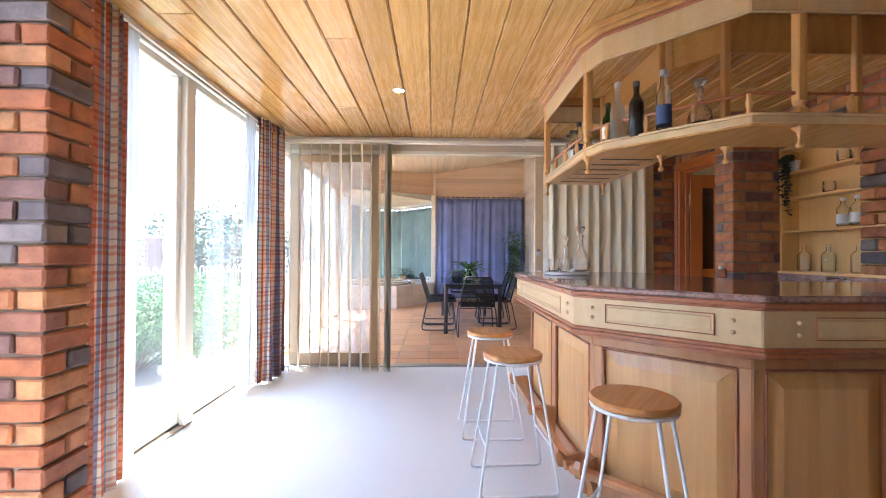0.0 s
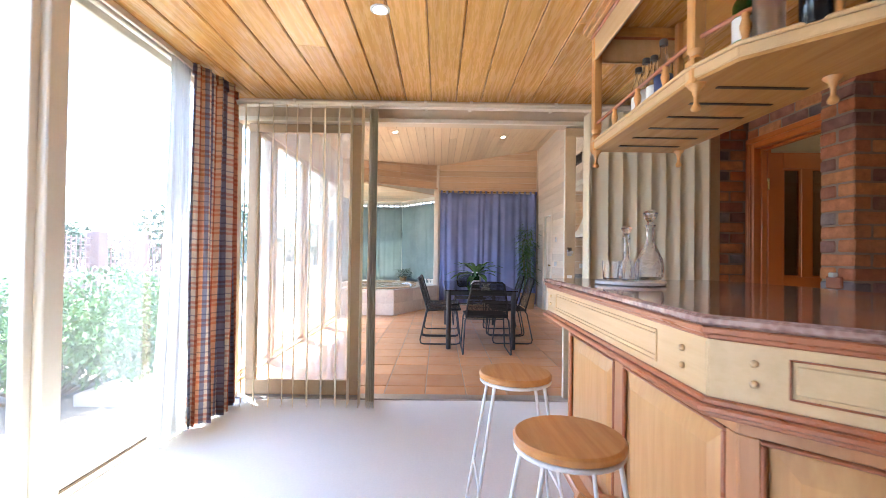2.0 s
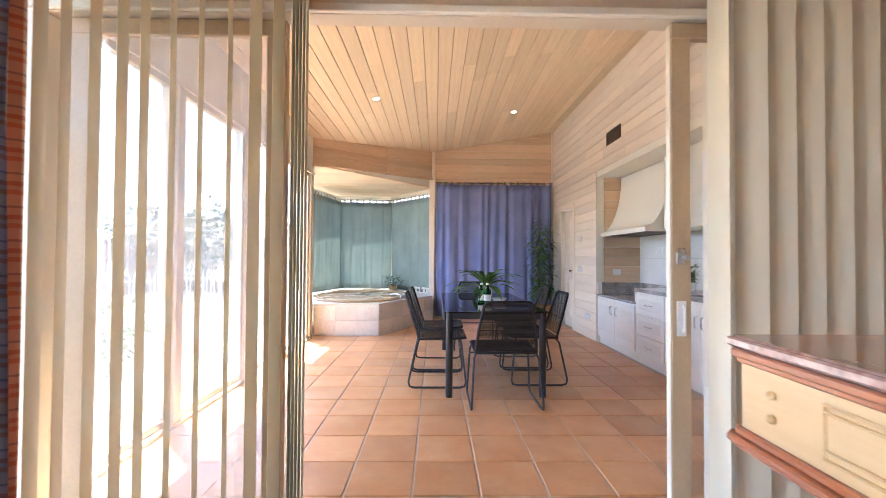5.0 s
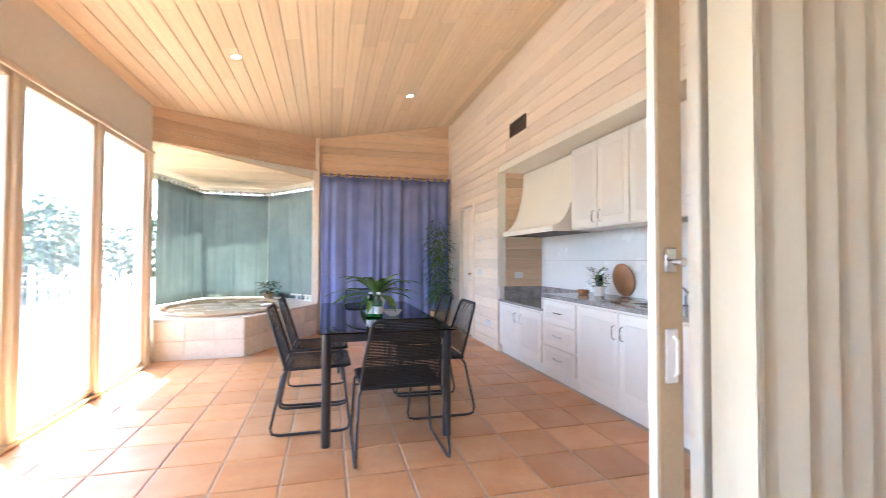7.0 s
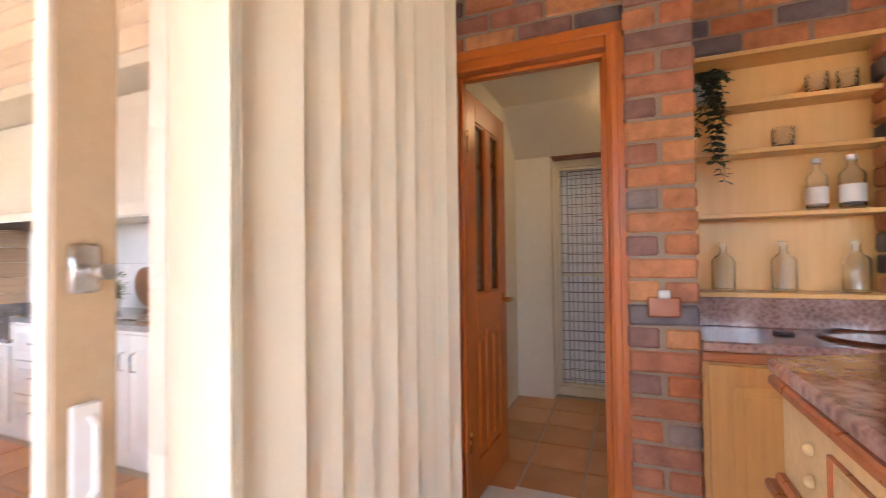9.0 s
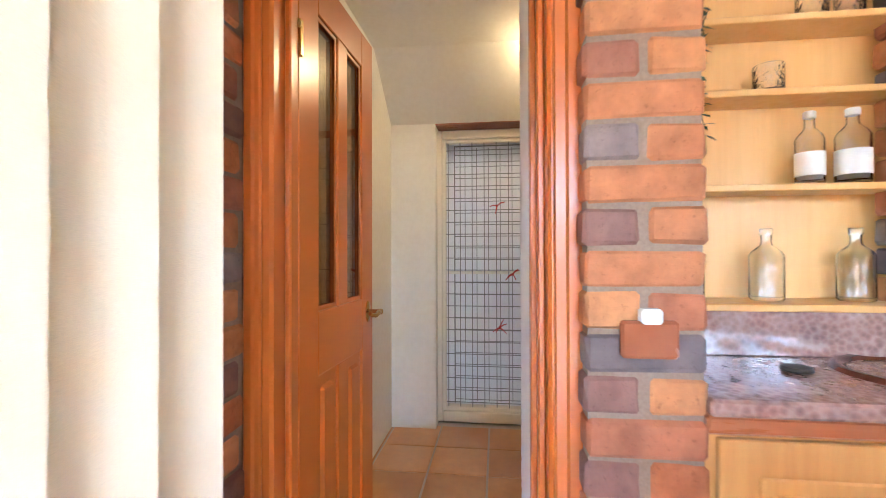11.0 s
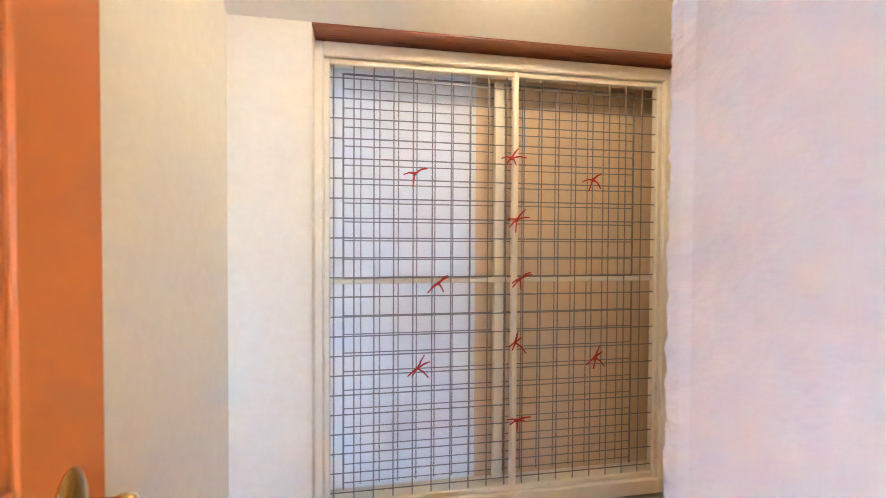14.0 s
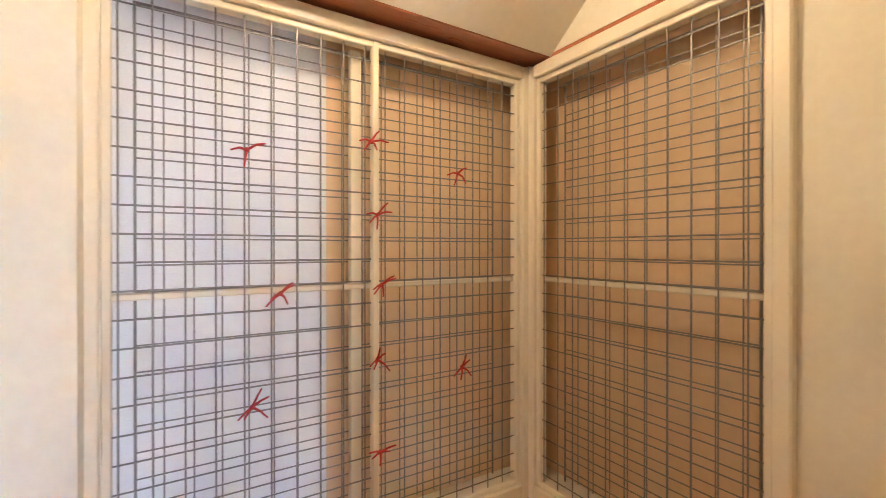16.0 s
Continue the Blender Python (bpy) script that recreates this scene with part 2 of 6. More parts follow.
RED_Z = timber("red_door_wood", (0.53, 0.135, 0.015), (0.47, 0.112, 0.011), "z", 0.3, "object", None, 0.4, 0.4, 0.06, 0.0, 0.12)
STOOL_TOP = timber("stool_seat_wood", (0.64, 0.31, 0.09), (0.48, 0.19, 0.045), "y", 0.36, "object", None, 1.0, 0.2, 0.4)
BOARD_WOOD = timber("acacia_board", (0.42, 0.2, 0.09), (0.22, 0.09, 0.04), "z", 0.45, "", None, 1.2)
SCREED = plain("pale_screed_floor", (0.68, 0.68, 0.66), (0.75, 0.75, 0.73), 0.45, 70, 1.3, 0.04, 0, 0.5, wear=0.03)
TAN_FRAME = plain("tan_door_paint", (0.5, 0.36, 0.21), (0.57, 0.42, 0.26), 0.45, 60, 3, 0.05)
BEIGE = plain("beige_paint", (0.6, 0.5, 0.36), (0.66, 0.56, 0.42), 0.45, 60, 3, 0.05)
CREAM = plain("cream_paint", (0.74, 0.68, 0.55), (0.79, 0.73, 0.61), 0.42, 60, 3, 0.06)
WHITE_CAB = plain("limewashed_cabinet", (0.76, 0.72, 0.65), (0.82, 0.79, 0.74), 0.5, 35, 3, 0.06, rnd="object", spread=0.05)
CAB_INSET = plain("woven_cabinet_inset", (0.68, 0.645, 0.59), (0.77, 0.74, 0.69), 0.7, 220, 5, 0.5)
PLASTER = plain("cream_plaster", (0.74, 0.69, 0.58), (0.8, 0.76, 0.66), 0.85, 30, 1.6, 0.25)
ROUGH_PLASTER = plain("chipped_plaster", (0.79, 0.8, 0.8), (0.85, 0.86, 0.86), 0.9, 18, 5, 1.0)
WHITE_TILE = plain("white_splashback", (0.8, 0.8, 0.8), (0.85, 0.85, 0.85), 0.2, 12, 2, 0.02)
SLAT = cloth("beige_blind_cloth", (0.8, 0.7, 0.51), (0.84, 0.75, 0.57), 1200, 0.1)
MORTAR = plain("mortar", (0.24, 0.17, 0.12), (0.33, 0.245, 0.18), 0.95, 120, 8, 0.6)
GROUT = plain("tile_grout", (0.42, 0.36, 0.3), (0.5, 0.44, 0.37), 0.95, 90, 5, 0.4)
BRICK = brick_clay("mottled_brick")
TERRACOTTA = tile_clay("terracotta_tile", (0.52, 0.25, 0.1), (0.6, 0.34, 0.17), 0.34)
BATH_TILE = tile_clay("cream_bath_tile", (0.74, 0.69, 0.61), (0.8, 0.76, 0.7), 0.3)
SPA_SHELL = plain("tan_spa_shell", (0.48, 0.32, 0.18), (0.55, 0.38, 0.22), 0.25, 20, 2, 0.0)
PINK_GRANITE = granite("pink_granite", (0.16, 0.1, 0.09), (0.36, 0.21, 0.17), (0.5, 0.36, 0.31))
GREY_GRANITE = granite("grey_granite", (0.08, 0.075, 0.075), (0.28, 0.26, 0.25), (0.5, 0.48, 0.46), 0.2, 110)
PANE = pane("window_glass")
DOOR_PANE = pane("door_glass", base=0.1)
# milky haze stands in for bright windows mirrored in this pane
HAZY_PANE = pane("hazy_door_glass", base=0.2, veil=0.2)
# brown tint stands in for dark reflections in the pane
DARKENED_PANE = pane("darkened_door_glass", (0.6, 0.48, 0.38), 0.9, 0.02, 0.07)
# slight haze in the material stands in for glare on the glass
VEILED_PANE = pane("veiled_window_glass", veil=0.023)
SMOKED = pane("smoked_glass", (0.06, 0.065, 0.08), 1.0, 0.01, 0.08)
CRYSTAL = clear_glass("cut_crystal", (1, 1, 1), 0.03, 1.5, 90)
CLEAR = clear_glass("bottle_glass_clear", (0.97, 0.99, 1.0))
GREEN_GLASS = clear_glass("bottle_glass_green", (0.05, 0.4, 0.1))
DARK_GLASS = plain("bottle_glass_black", (0.012, 0.012, 0.014), (0.02, 0.018, 0.018), 0.08, 20, 3, 0.0)
FROSTED = clear_glass("bottle_glass_frosted", (0.9, 0.95, 1.0), 0.35)
BLUE_LABEL = plain("blue_label", (0.03, 0.05, 0.14), (0.05, 0.08, 0.2), 0.5, 60, 9, 0.0)
WHITE_LABEL = plain("white_label", (0.78, 0.78, 0.76), (0.84, 0.84, 0.82), 0.6, 60, 9, 0.0)
CAP_SILVER = plain("silver_cap", (0.6, 0.6, 0.62), (0.7, 0.7, 0.72), 0.3, 60, 9, 0.0, 1.0)
CAP_DARK = plain("dark_cap", (0.03, 0.025, 0.02), (0.05, 0.04, 0.035), 0.4, 60, 9, 0.0)
WHITE_METAL = plain("white_powdercoat", (0.78, 0.77, 0.75), (0.83, 0.82, 0.8), 0.35, 80, 6, 0.03)
GREY_METAL = plain("graphite_metal", (0.045, 0.05, 0.06), (0.06, 0.065, 0.075), 0.4, 80, 6, 0.03, 0.4)
BLACK_CORD = plain("black_cord", (0.012, 0.012, 0.014), (0.022, 0.022, 0.025), 0.65, 200, 10, 0.3)
STEEL = plain("brushed_steel", (0.5, 0.5, 0.5), (0.62, 0.62, 0.62), 0.28, 200, 6, 0.05, 1.0)
WIRE = plain("galvanised_wire", (0.2, 0.19, 0.18), (0.32, 0.31, 0.29), 0.45, 120, 8, 0.05, 0.7)
BRASS = plain("brass", (0.62, 0.4, 0.14), (0.72, 0.5, 0.2), 0.25, 60, 6, 0.0, 1.0)
RED_CORD = plain("red_twine", (0.34, 0.02, 0.02), (0.5, 0.05, 0.045), 0.9, 200, 20, 0.3)
BROWN_PLASTIC = plain("brown_bakelite", (0.3, 0.09, 0.04), (0.36, 0.12, 0.055), 0.2, 20, 3, 0.0)
BROWN_GLAZE = plain("brown_enamel", (0.09, 0.025, 0.015), (0.13, 0.04, 0.022), 0.12, 20, 3, 0.0)
WHITE_GLOSS = plain("white_ceramic", (0.78, 0.78, 0.76), (0.83, 0.83, 0.81), 0.2, 20, 3, 0.0)
DARK_VENT = plain("dark_vent_metal", (0.06, 0.035, 0.025), (0.1, 0.06, 0.04), 0.5, 40, 5, 0.0)
LEAF = plain("leaf_green", (0.06, 0.14, 0.03), (0.13, 0.24, 0.07), 0.6, 25, 5, 0.1, spec=0.25, rnd="island", spread=0.5)
LEAF_DARK = plain("leaf_dark_green", (0.015, 0.05, 0.015), (0.05, 0.1, 0.035), 0.5, 25, 5, 0.1, rnd="island", spread=0.5)
STEM = plain("plant_stem", (0.12, 0.08, 0.04), (0.2, 0.14, 0.07), 0.8, 60, 8, 0.2)
WICKER = plain("wicker", (0.4, 0.24, 0.11), (0.52, 0.33, 0.17), 0.7, 160, 8, 0.6)
GRAVEL = plain("garden_ground", (0.09, 0.08, 0.062), (0.17, 0.152, 0.125), 0.95, 40, 1.2, 0.6)
FENCE_WHITE = plain("white_fence_paint", (0.72, 0.72, 0.7), (0.78, 0.78, 0.76), 0.6, 30, 3, 0.1)
FENCE_BRICK = plain("fence_brick", (0.22, 0.14, 0.12), (0.3, 0.2, 0.17), 0.9, 12, 2, 0.3)
LIT = glow("lit_lamp", (1.0, 0.9, 0.75), 6.0)
SHEER = cloth("white_sheer", (0.82, 0.82, 0.8), (0.86, 0.86, 0.85), 700, 0.5)
BLUE_CLOTH = cloth("blue_curtain_cloth", (0.21, 0.245, 0.47), (0.26, 0.295, 0.54), 900, 0.12)
GREEN_CLOTH = cloth("green_curtain_cloth", (0.28, 0.325, 0.295), (0.35, 0.385, 0.35), 500, 0.5)
PLAID = cloth("plaid_curtain_cloth", (0.6, 0.5, 0.4), (0.6, 0.5, 0.4), 900, 0.22, (0.28, 0.125,
    ((0.0, (0.27, 0.28, 0.38)), (0.17, (0.86, 0.78, 0.66)), (0.3, (0.62, 0.26, 0.16)), (0.46, (0.84, 0.6, 0.4)), (0.58, (0.3, 0.31, 0.41)), (0.72, (0.86, 0.78, 0.66)), (0.82, (0.24, 0.22, 0.29)), (0.9, (0.66, 0.24, 0.12))),
    ((0.0, (1, 1, 1)), (0.26, (0.88, 0.56, 0.47)), (0.4, (0.95, 0.93, 0.92)), (0.52, (0.8, 0.5, 0.45)), (0.66, (1, 1, 1)), (0.86, (0.56, 0.55, 0.64)), (0.93, (1, 1, 1)))))

# ---- mesh helpers ----


class Shape:
    """Collects faces for one mesh."""

    def __init__(self):
        self.v, self.f, self.uv = [], [], None

    def face(self, pts):
        n = len(self.v)
        self.v += [tuple(p) for p in pts]
        self.f.append(tuple(range(n, n + len(pts))))
        return self

    def box(self, lo, hi, cut=0.0, m=None):
        """A block with chamfered edges."""
        c = [(a + b) / 2 for a, b in zip(lo, hi)]
        h = [abs(b - a) / 2 for a, b in zip(lo, hi)]
        k = min(cut, *(q * 0.9 for q in h))
        n = len(self.v)
        ids = {}
        for sx in (-1, 1):
            for sy in (-1, 1):
                for sz in (-1, 1):
                    s = (sx, sy, sz)
                    for ax in (range(3) if k else (0,)):
                        p = [c[i] + s[i] * (h[i] - (k if i != ax else 0)) for i in range(3)]
                        ids[(s, ax)] = len(self.v)
                        self.v.append(tuple(m @ Vector(p)) if m else tuple(p))
        g = (lambda s, ax: ids[(s, ax)]) if k else (lambda s, ax: ids[(s, 0)])
        for ax in range(3):
            b, d = (ax + 1) % 3, (ax + 2) % 3
            for sg in (-1, 1):
                ring = []
                for p, q in ((-1, -1), (1, -1), (1, 1), (-1, 1)):
                    s = [0, 0, 0]
                    s[ax], s[b], s[d] = sg, p, q
                    ring.append(g(tuple(s), ax))
                self.f.append(tuple(ring if sg > 0 else ring[::-1]))
            if k:
                for p in (-1, 1):
                    for q in (-1, 1):
                        s0, s1 = [0, 0, 0], [0, 0, 0]
                        s0[ax], s1[ax] = -1, 1
                        s0[b] = s1[b] = p
                        s0[d] = s1[d] = q
                        r = (g(tuple(s0), b), g(tuple(s1), b), g(tuple(s1), d), g(tuple(s0), d))
                        self.f.append(r if p * q < 0 else r[::-1])
        if k:
            for s in {s for s, _ in ids}:
                r = (g(s, 0), g(s, 1), g(s, 2))
                self.f.append(r if s[0] * s[1] * s[2] > 0 else r[::-1])
        return self

    def prism(self, poly, z0, z1, cut=0.0):
        """A flat plate of a plan outline (anticlockwise), with a small chamfer above and below."""
        n = len(poly)
        c = Vector((sum(p[0] for p in poly) / n, sum(p[1] for p in poly) / n))

        def inset(d):
            out = []
            for i in range(n):
                a, b, e = Vector(poly[i - 1]), Vector(poly[i]), Vector(poly[(i + 1) % n])
                u, w = (b - a).normalized(), (e - b).normalized()
                n1, n2 = Vector((-u.y, u.x)), Vector((-w.y, w.x))
                k = n1 + n2
                out.append(b + k * (d / max(0.35, 1 + n1.dot(n2))))
            return out
        rings = [(inset(cut), z0), (poly, z0 + cut), (poly, z1 - cut), (inset(cut), z1)] if cut else [(poly, z0), (poly, z1)]
        base = len(self.v)
        for r, z in rings:
            self.v += [(p[0], p[1], z) for p in r]
        for k in range(len(rings) - 1):
            for i in range(n):
                j = (i + 1) % n
                self.f.append((base + k * n + i, base + k * n + j, base + (k + 1) * n + j, base + (k + 1) * n + i))
        self.f.append(tuple(base + i for i in range(n))[::-1])
        self.f.append(tuple(base + (len(rings) - 1) * n + i for i in range(n)))
        return self

    def lathe(self, profile, at=(0, 0, 0), seg=20, sx=1.0, sy=1.0, m=None):
        """Turned work: (radius, height) from the bottom up; the ends are closed."""
        base = len(self.v)
        for r, z in profile:
            for i in range(seg):
                a = 2 * math.pi * i / seg
                p = Vector((at[0] + r * sx * math.cos(a), at[1] + r * sy * math.sin(a), at[2] + z))
                self.v.append(tuple(m @ p) if m else tuple(p))
        for k in range(len(profile) - 1):
            for i in range(seg):
                j = (i + 1) % seg
                self.f.append((base + k * seg + i, base + k * seg + j, base + (k + 1) * seg + j, base + (k + 1) * seg + i))
        self.f.append(tuple(base + i for i in range(seg))[::-1])
        self.f.append(tuple(base + (len(profile) - 1) * seg + i for i in range(seg)))
        return self

    def tube(self, pts, r, seg=8, closed=False, r1=None):
        """A round rod along a line of points."""
        pts = [Vector(p) for p in pts]
        n, base = len(pts), len(self.v)
        side = None
        for i, p in enumerate(pts):
            a = pts[i - 1] if (i or closed) else p
            b = pts[(i + 1) % n] if (i < n - 1 or closed) else p
            d = (b - a).normalized()
            ref = side if side is not None else (Vector((0, 0, 1)) if abs(d.z) < 0.9 else Vector((1, 0, 0)))
            side = (ref - d * ref.dot(d)).normalized()
            up = d.cross(side)
            rr = r if r1 is None else r + (r1 - r) * i / max(1, n - 1)
            for k in range(seg):
                an = 2 * math.pi * k / seg
                self.v.append(tuple(p + (side * math.cos(an) + up * math.sin(an)) * rr))
        for i in range(n if closed else n - 1):
            j = (i + 1) % n
            for k in range(seg):
                l = (k + 1) % seg
                self.f.append((base + i * seg + k, base + i * seg + l, base + j * seg + l, base + j * seg + k))
        if not closed:
            self.f.append(tuple(base + k for k in range(seg))[::-1])
            self.f.append(tuple(base + (n - 1) * seg + k for k in range(seg)))
        return self

    def ball(self, c, r, seg=10, rings=6):
        return self.lathe([(max(0.02, math.sin(math.pi * k / rings)) * r, -math.cos(math.pi * k / rings) * r) for k in range(rings + 1)], c, seg)

    def leaf(self, p, along, side, length, width, droop=0.0):
        """One bent leaf blade."""
        p, along, side = Vector(p), Vector(along), Vector(side)
        down = Vector((0, 0, -droop * length))
        n = len(self.v)
        mid, tip = p + along * length * 0.5 + down * 0.25, p + along * length + down
        self.v += [tuple(p), tuple(mid + side * width / 2), tuple(tip), tuple(mid - side * width / 2)]
        self.f += [(n, n + 1, n + 3), (n + 1, n + 2, n + 3)]
        return self

    def mesh(self, name, material, smooth=0):
        me = bpy.data.meshes.new(name)
        me.from_pydata(self.v, [], self.f)
        if self.uv:
            lay = me.uv_layers.new(name="UVMap")
            for lo in me.loops:
                lay.data[lo.index].uv = self.uv[lo.vertex_index]
        me.materials.append(material)
        if smooth:
            me.shade_smooth()
            me.set_sharp_from_angle(angle=radians(smooth))
        me.update()
        return me


def part(name, shape, material, parent=None, label="", smooth=0):
    """Links a shape as one mesh object under a thing or a part."""
    ob = new(name, shape.mesh(name, material, smooth))
    if parent:
        ob.parent = parent
    return tagged(ob, label)


def thing(name, label, category, group="", at=(0, 0, 0), turn=0):
    ob = new(name)
    ob.empty_display_size = 0.1
    ob.matrix_world = pose(*at, 0, 0, turn)
    return tagged(ob, label, category, group)


def structure(name, shape, material, label="", smooth=0):
    return tagged(part(name, shape, material, None, label, smooth), kind="structure")


def slab(name, lo, hi, material, label="", cut=0.0):
    return structure(name, Shape().box(lo, hi, cut), material, label)


def piece(name, me, m, parent):
    ob = new(name, me)
    ob.parent = parent
    ob.matrix_basis = m
    return ob


# ---- structure: bar room ----
FLOOR_BAR = slab("floor", (-1.95, -2.6, -0.12), (2.9, 4.70, 0), SCREED, "smooth pale grey-white screed floor of the bar room")
RS = random.Random(4)

ceil = Shape()
x = -1.76
while x < 3.0:
    y = -2.6
    while y < 4.72:
        e = min(4.72, y + RS.uniform(2.2, 4.6))
        if 4.72 - e < 0.8:
            e = 4.72
        ceil.box((x + 0.0015, y, 2.4), (x + 0.1965, e - 0.002, 2.418), 0.004)
        y = e
    x += 0.2
structure("ceiling", ceil, CEDAR, "varnished cedar board ceiling with grooved joints")
slab("ceiling_backing", (-1.95, -2.6, 2.412), (2.95, 4.72, 2.55), timber("dark_groove_wood", (0.36, 0.17, 0.06), (0.24, 0.1, 0.035)), "dark backing in the grooves of the ceiling")
grooves = Shape()
x = -1.56
while x < 3.0:
    grooves.box((x - 0.016, -2.6, 2.3965), (x - 0.009, 4.6, 2.404), 0.002)
    x += 0.2
structure("ceiling_bead", grooves, CEDAR, "narrow beads between ceiling boards")

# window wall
# first and last are unseen, put in to light the pillar and bar front
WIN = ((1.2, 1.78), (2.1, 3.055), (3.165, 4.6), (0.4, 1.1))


def window_unit(name, x, y0, y1, z0, z1, label, paint=None):
    paint = paint or CREAM
    w = structure(name, Shape().box((x - 0.03, y0, z0), (x + 0.03, y1, z0 + 0.05), 0.004), paint, label)
    s = Shape()
    s.box((x - 0.03, y0, z1 - 0.05), (x + 0.03, y1, z1), 0.004)
    s.box((x - 0.03, y0, z0 + 0.05), (x + 0.03, y0 + 0.045, z1 - 0.05), 0.004)
    s.box((x - 0.03, y1 - 0.045, z0 + 0.05), (x + 0.03, y1, z1 - 0.05), 0.004)
    part("window_frame", s, paint, w)
    g = part("pane", Shape().box((x - 0.004, y0 + 0.045, z0 + 0.05), (x + 0.004, y1 - 0.045, z1 - 0.05)), VEILED_PANE, w)
    g.visible_shadow = False
    return w


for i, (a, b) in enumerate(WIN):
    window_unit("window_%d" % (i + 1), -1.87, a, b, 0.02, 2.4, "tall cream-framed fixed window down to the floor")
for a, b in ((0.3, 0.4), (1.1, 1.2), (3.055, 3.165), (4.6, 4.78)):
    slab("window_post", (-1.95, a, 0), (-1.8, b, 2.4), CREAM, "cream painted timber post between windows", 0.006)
slab("window_sill", (-1.95, 0.3, 0.0), (-1.8, 4.6, 0.02), plain("tan_sill_paint", (0.3, 0.23, 0.165), (0.37, 0.29, 0.21), 0.5, 40, 4, 0.05), "low tan painted window sill at floor level", 0.005)
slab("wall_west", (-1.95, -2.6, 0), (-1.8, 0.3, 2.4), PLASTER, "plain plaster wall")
slab("window_track", (-1.855, 2.06, 0.0202), (-1.832, 4.6, 0.034), plain("bronze_track", (0.1, 0.08, 0.06), (0.15, 0.12, 0.09), 0.45, 60, 4, 0.02, 0.5), "dark bronze track at the foot of the windows", 0.003)
slab("wall_south", (-1.95, -2.72, 0), (2.95, -2.6, 2.55), PLASTER, "plain plaster wall")
slab("wall_west_head", (-1.97, -2.6, 2.4), (-1.79, 4.72, 2.56), CREAM)
trk = Shape().box((-1.775, 0.8, 2.345), (-1.74, 4.5, 2.385), 0.006).box((-1.735, 0.8, 2.36), (-1.715, 4.5, 2.398), 0.004)
structure("curtain_track", trk, CREAM, "cream curtain track along the window head")

# partition with sliding glass doors
# beige carries some of the beam's backlit shade
slab("wall_head_partition", (-1.95, 4.66, 2.215), (2.3, 4.76, 2.4), BEIGE, "cream painted beam over sliding doors, toned beige for backlit shade", 0.004)
slab("wall_gable_partition", (-1.95, 4.68, 2.4), (2.3, 4.78, 3.9), PLASTER)
slab("trim_partition", (-1.8, 4.635, 2.215), (2.3, 4.66, 2.25), CREAM, "", 0.004)
slab("door_jamb_left", (-1.8, 4.64, 0), (-1.715, 4.76, 2.215), CREAM, "cream door jamb", 0.005)
slab("door_track", (-1.715, 4.64, 0.0), (2.2, 4.76, 0.012), plain("aluminium_track", (0.4, 0.38, 0.35), (0.5, 0.48, 0.44), 0.4, 60, 5, 0.02, 0.8), "metal sill track of sliding doors")


def glass_leaf(name, x0, x1, y, label, paint=CREAM, glass=DOOR_PANE):
    d = structure(name, Shape().box((x0, y - 0.02, 0.015), (x1, y + 0.02, 0.135), 0.004), paint, label)
    s = Shape().box((x0, y - 0.02, 2.14), (x1, y + 0.02, 2.21), 0.004)
    s.box((x0, y - 0.02, 0.135), (x0 + 0.085, y + 0.02, 2.14), 0.004).box((x1 - 0.085, y - 0.02, 0.135), (x1, y + 0.02, 2.14), 0.004)
    part("door_frame", s, paint, d)
    g = part("pane", Shape().box((x0 + 0.085, y - 0.004, 0.135), (x1 - 0.085, y + 0.004, 2.14)), glass, d)
    g.visible_shadow = False
    return d


glass_leaf("door_1", -1.64, -0.72, 4.725, "tan-framed sliding glass door slid open", TAN_FRAME, HAZY_PANE)
leaf_r = glass_leaf("door_2", 0.935, 2.2, 4.695, "tan-framed sliding glass door with cream edge and lock", TAN_FRAME)
part("edge_strip", Shape().box((0.931, 4.679, 0.02), (0.935, 4.711, 2.2), 0.001), CREAM, leaf_r, "cream meeting edge")
slab("door_post", (1.13, 4.722, 0.012), (1.2, 4.775, 2.215), CREAM, "cream fixed stile behind the sliding door", 0.004)
part("lock", Shape().box((0.952, 4.663, 1.165), (0.99, 4.675, 1.235), 0.004).lathe([(0.008, 0), (0.008, 0.02), (0.012, 0.024), (0.012, 0.034)], (0, 0, 0), 12, m=pose(0.98, 4.663, 1.195, 90, 0, 0)), STEEL, leaf_r, "small steel door lock", 40)
part("pull_handle", Shape().box((0.955, 4.667, 0.86), (0.995, 4.676, 1.01), 0.003).tube([(0.98, 4.667, 0.88), (0.98, 4.655, 0.89), (0.98, 4.655, 0.98), (0.98, 4.667, 0.99)], 0.005, 8), WHITE_METAL, leaf_r, "flush white metal pull", 40)


# ---- brickwork ----
def brick_mesh(l, d, h):
    """A fired brick with worn, uneven edges."""
    s = Shape().box((-l / 2, -d / 2, -h / 2), (l / 2, d / 2, h / 2), 0.0085)
    s.v = [(x + RS.uniform(-0.0028, 0.0028), y + RS.uniform(-0.002, 0.002), z + RS.uniform(-0.0026, 0.0026)) for x, y, z in s.v]
    return s.mesh("brick", BRICK)


BM = {}


def brick(parent, m, l, d=0.11, h=0.076):
    key = (round(l, 3), round(d, 3), round(h, 3), RS.randrange(6))
    if key not in BM:
        BM[key] = brick_mesh(*key[:3])
    j = pose(RS.uniform(-0.0015, 0.0015), RS.uniform(-0.0025, 0.0025), RS.uniform(-0.001, 0.001), RS.uniform(-0.4, 0.4), RS.uniform(-0.3, 0.3), RS.uniform(-0.5, 0.5))
    piece("brick", BM[key], m @ j, parent)


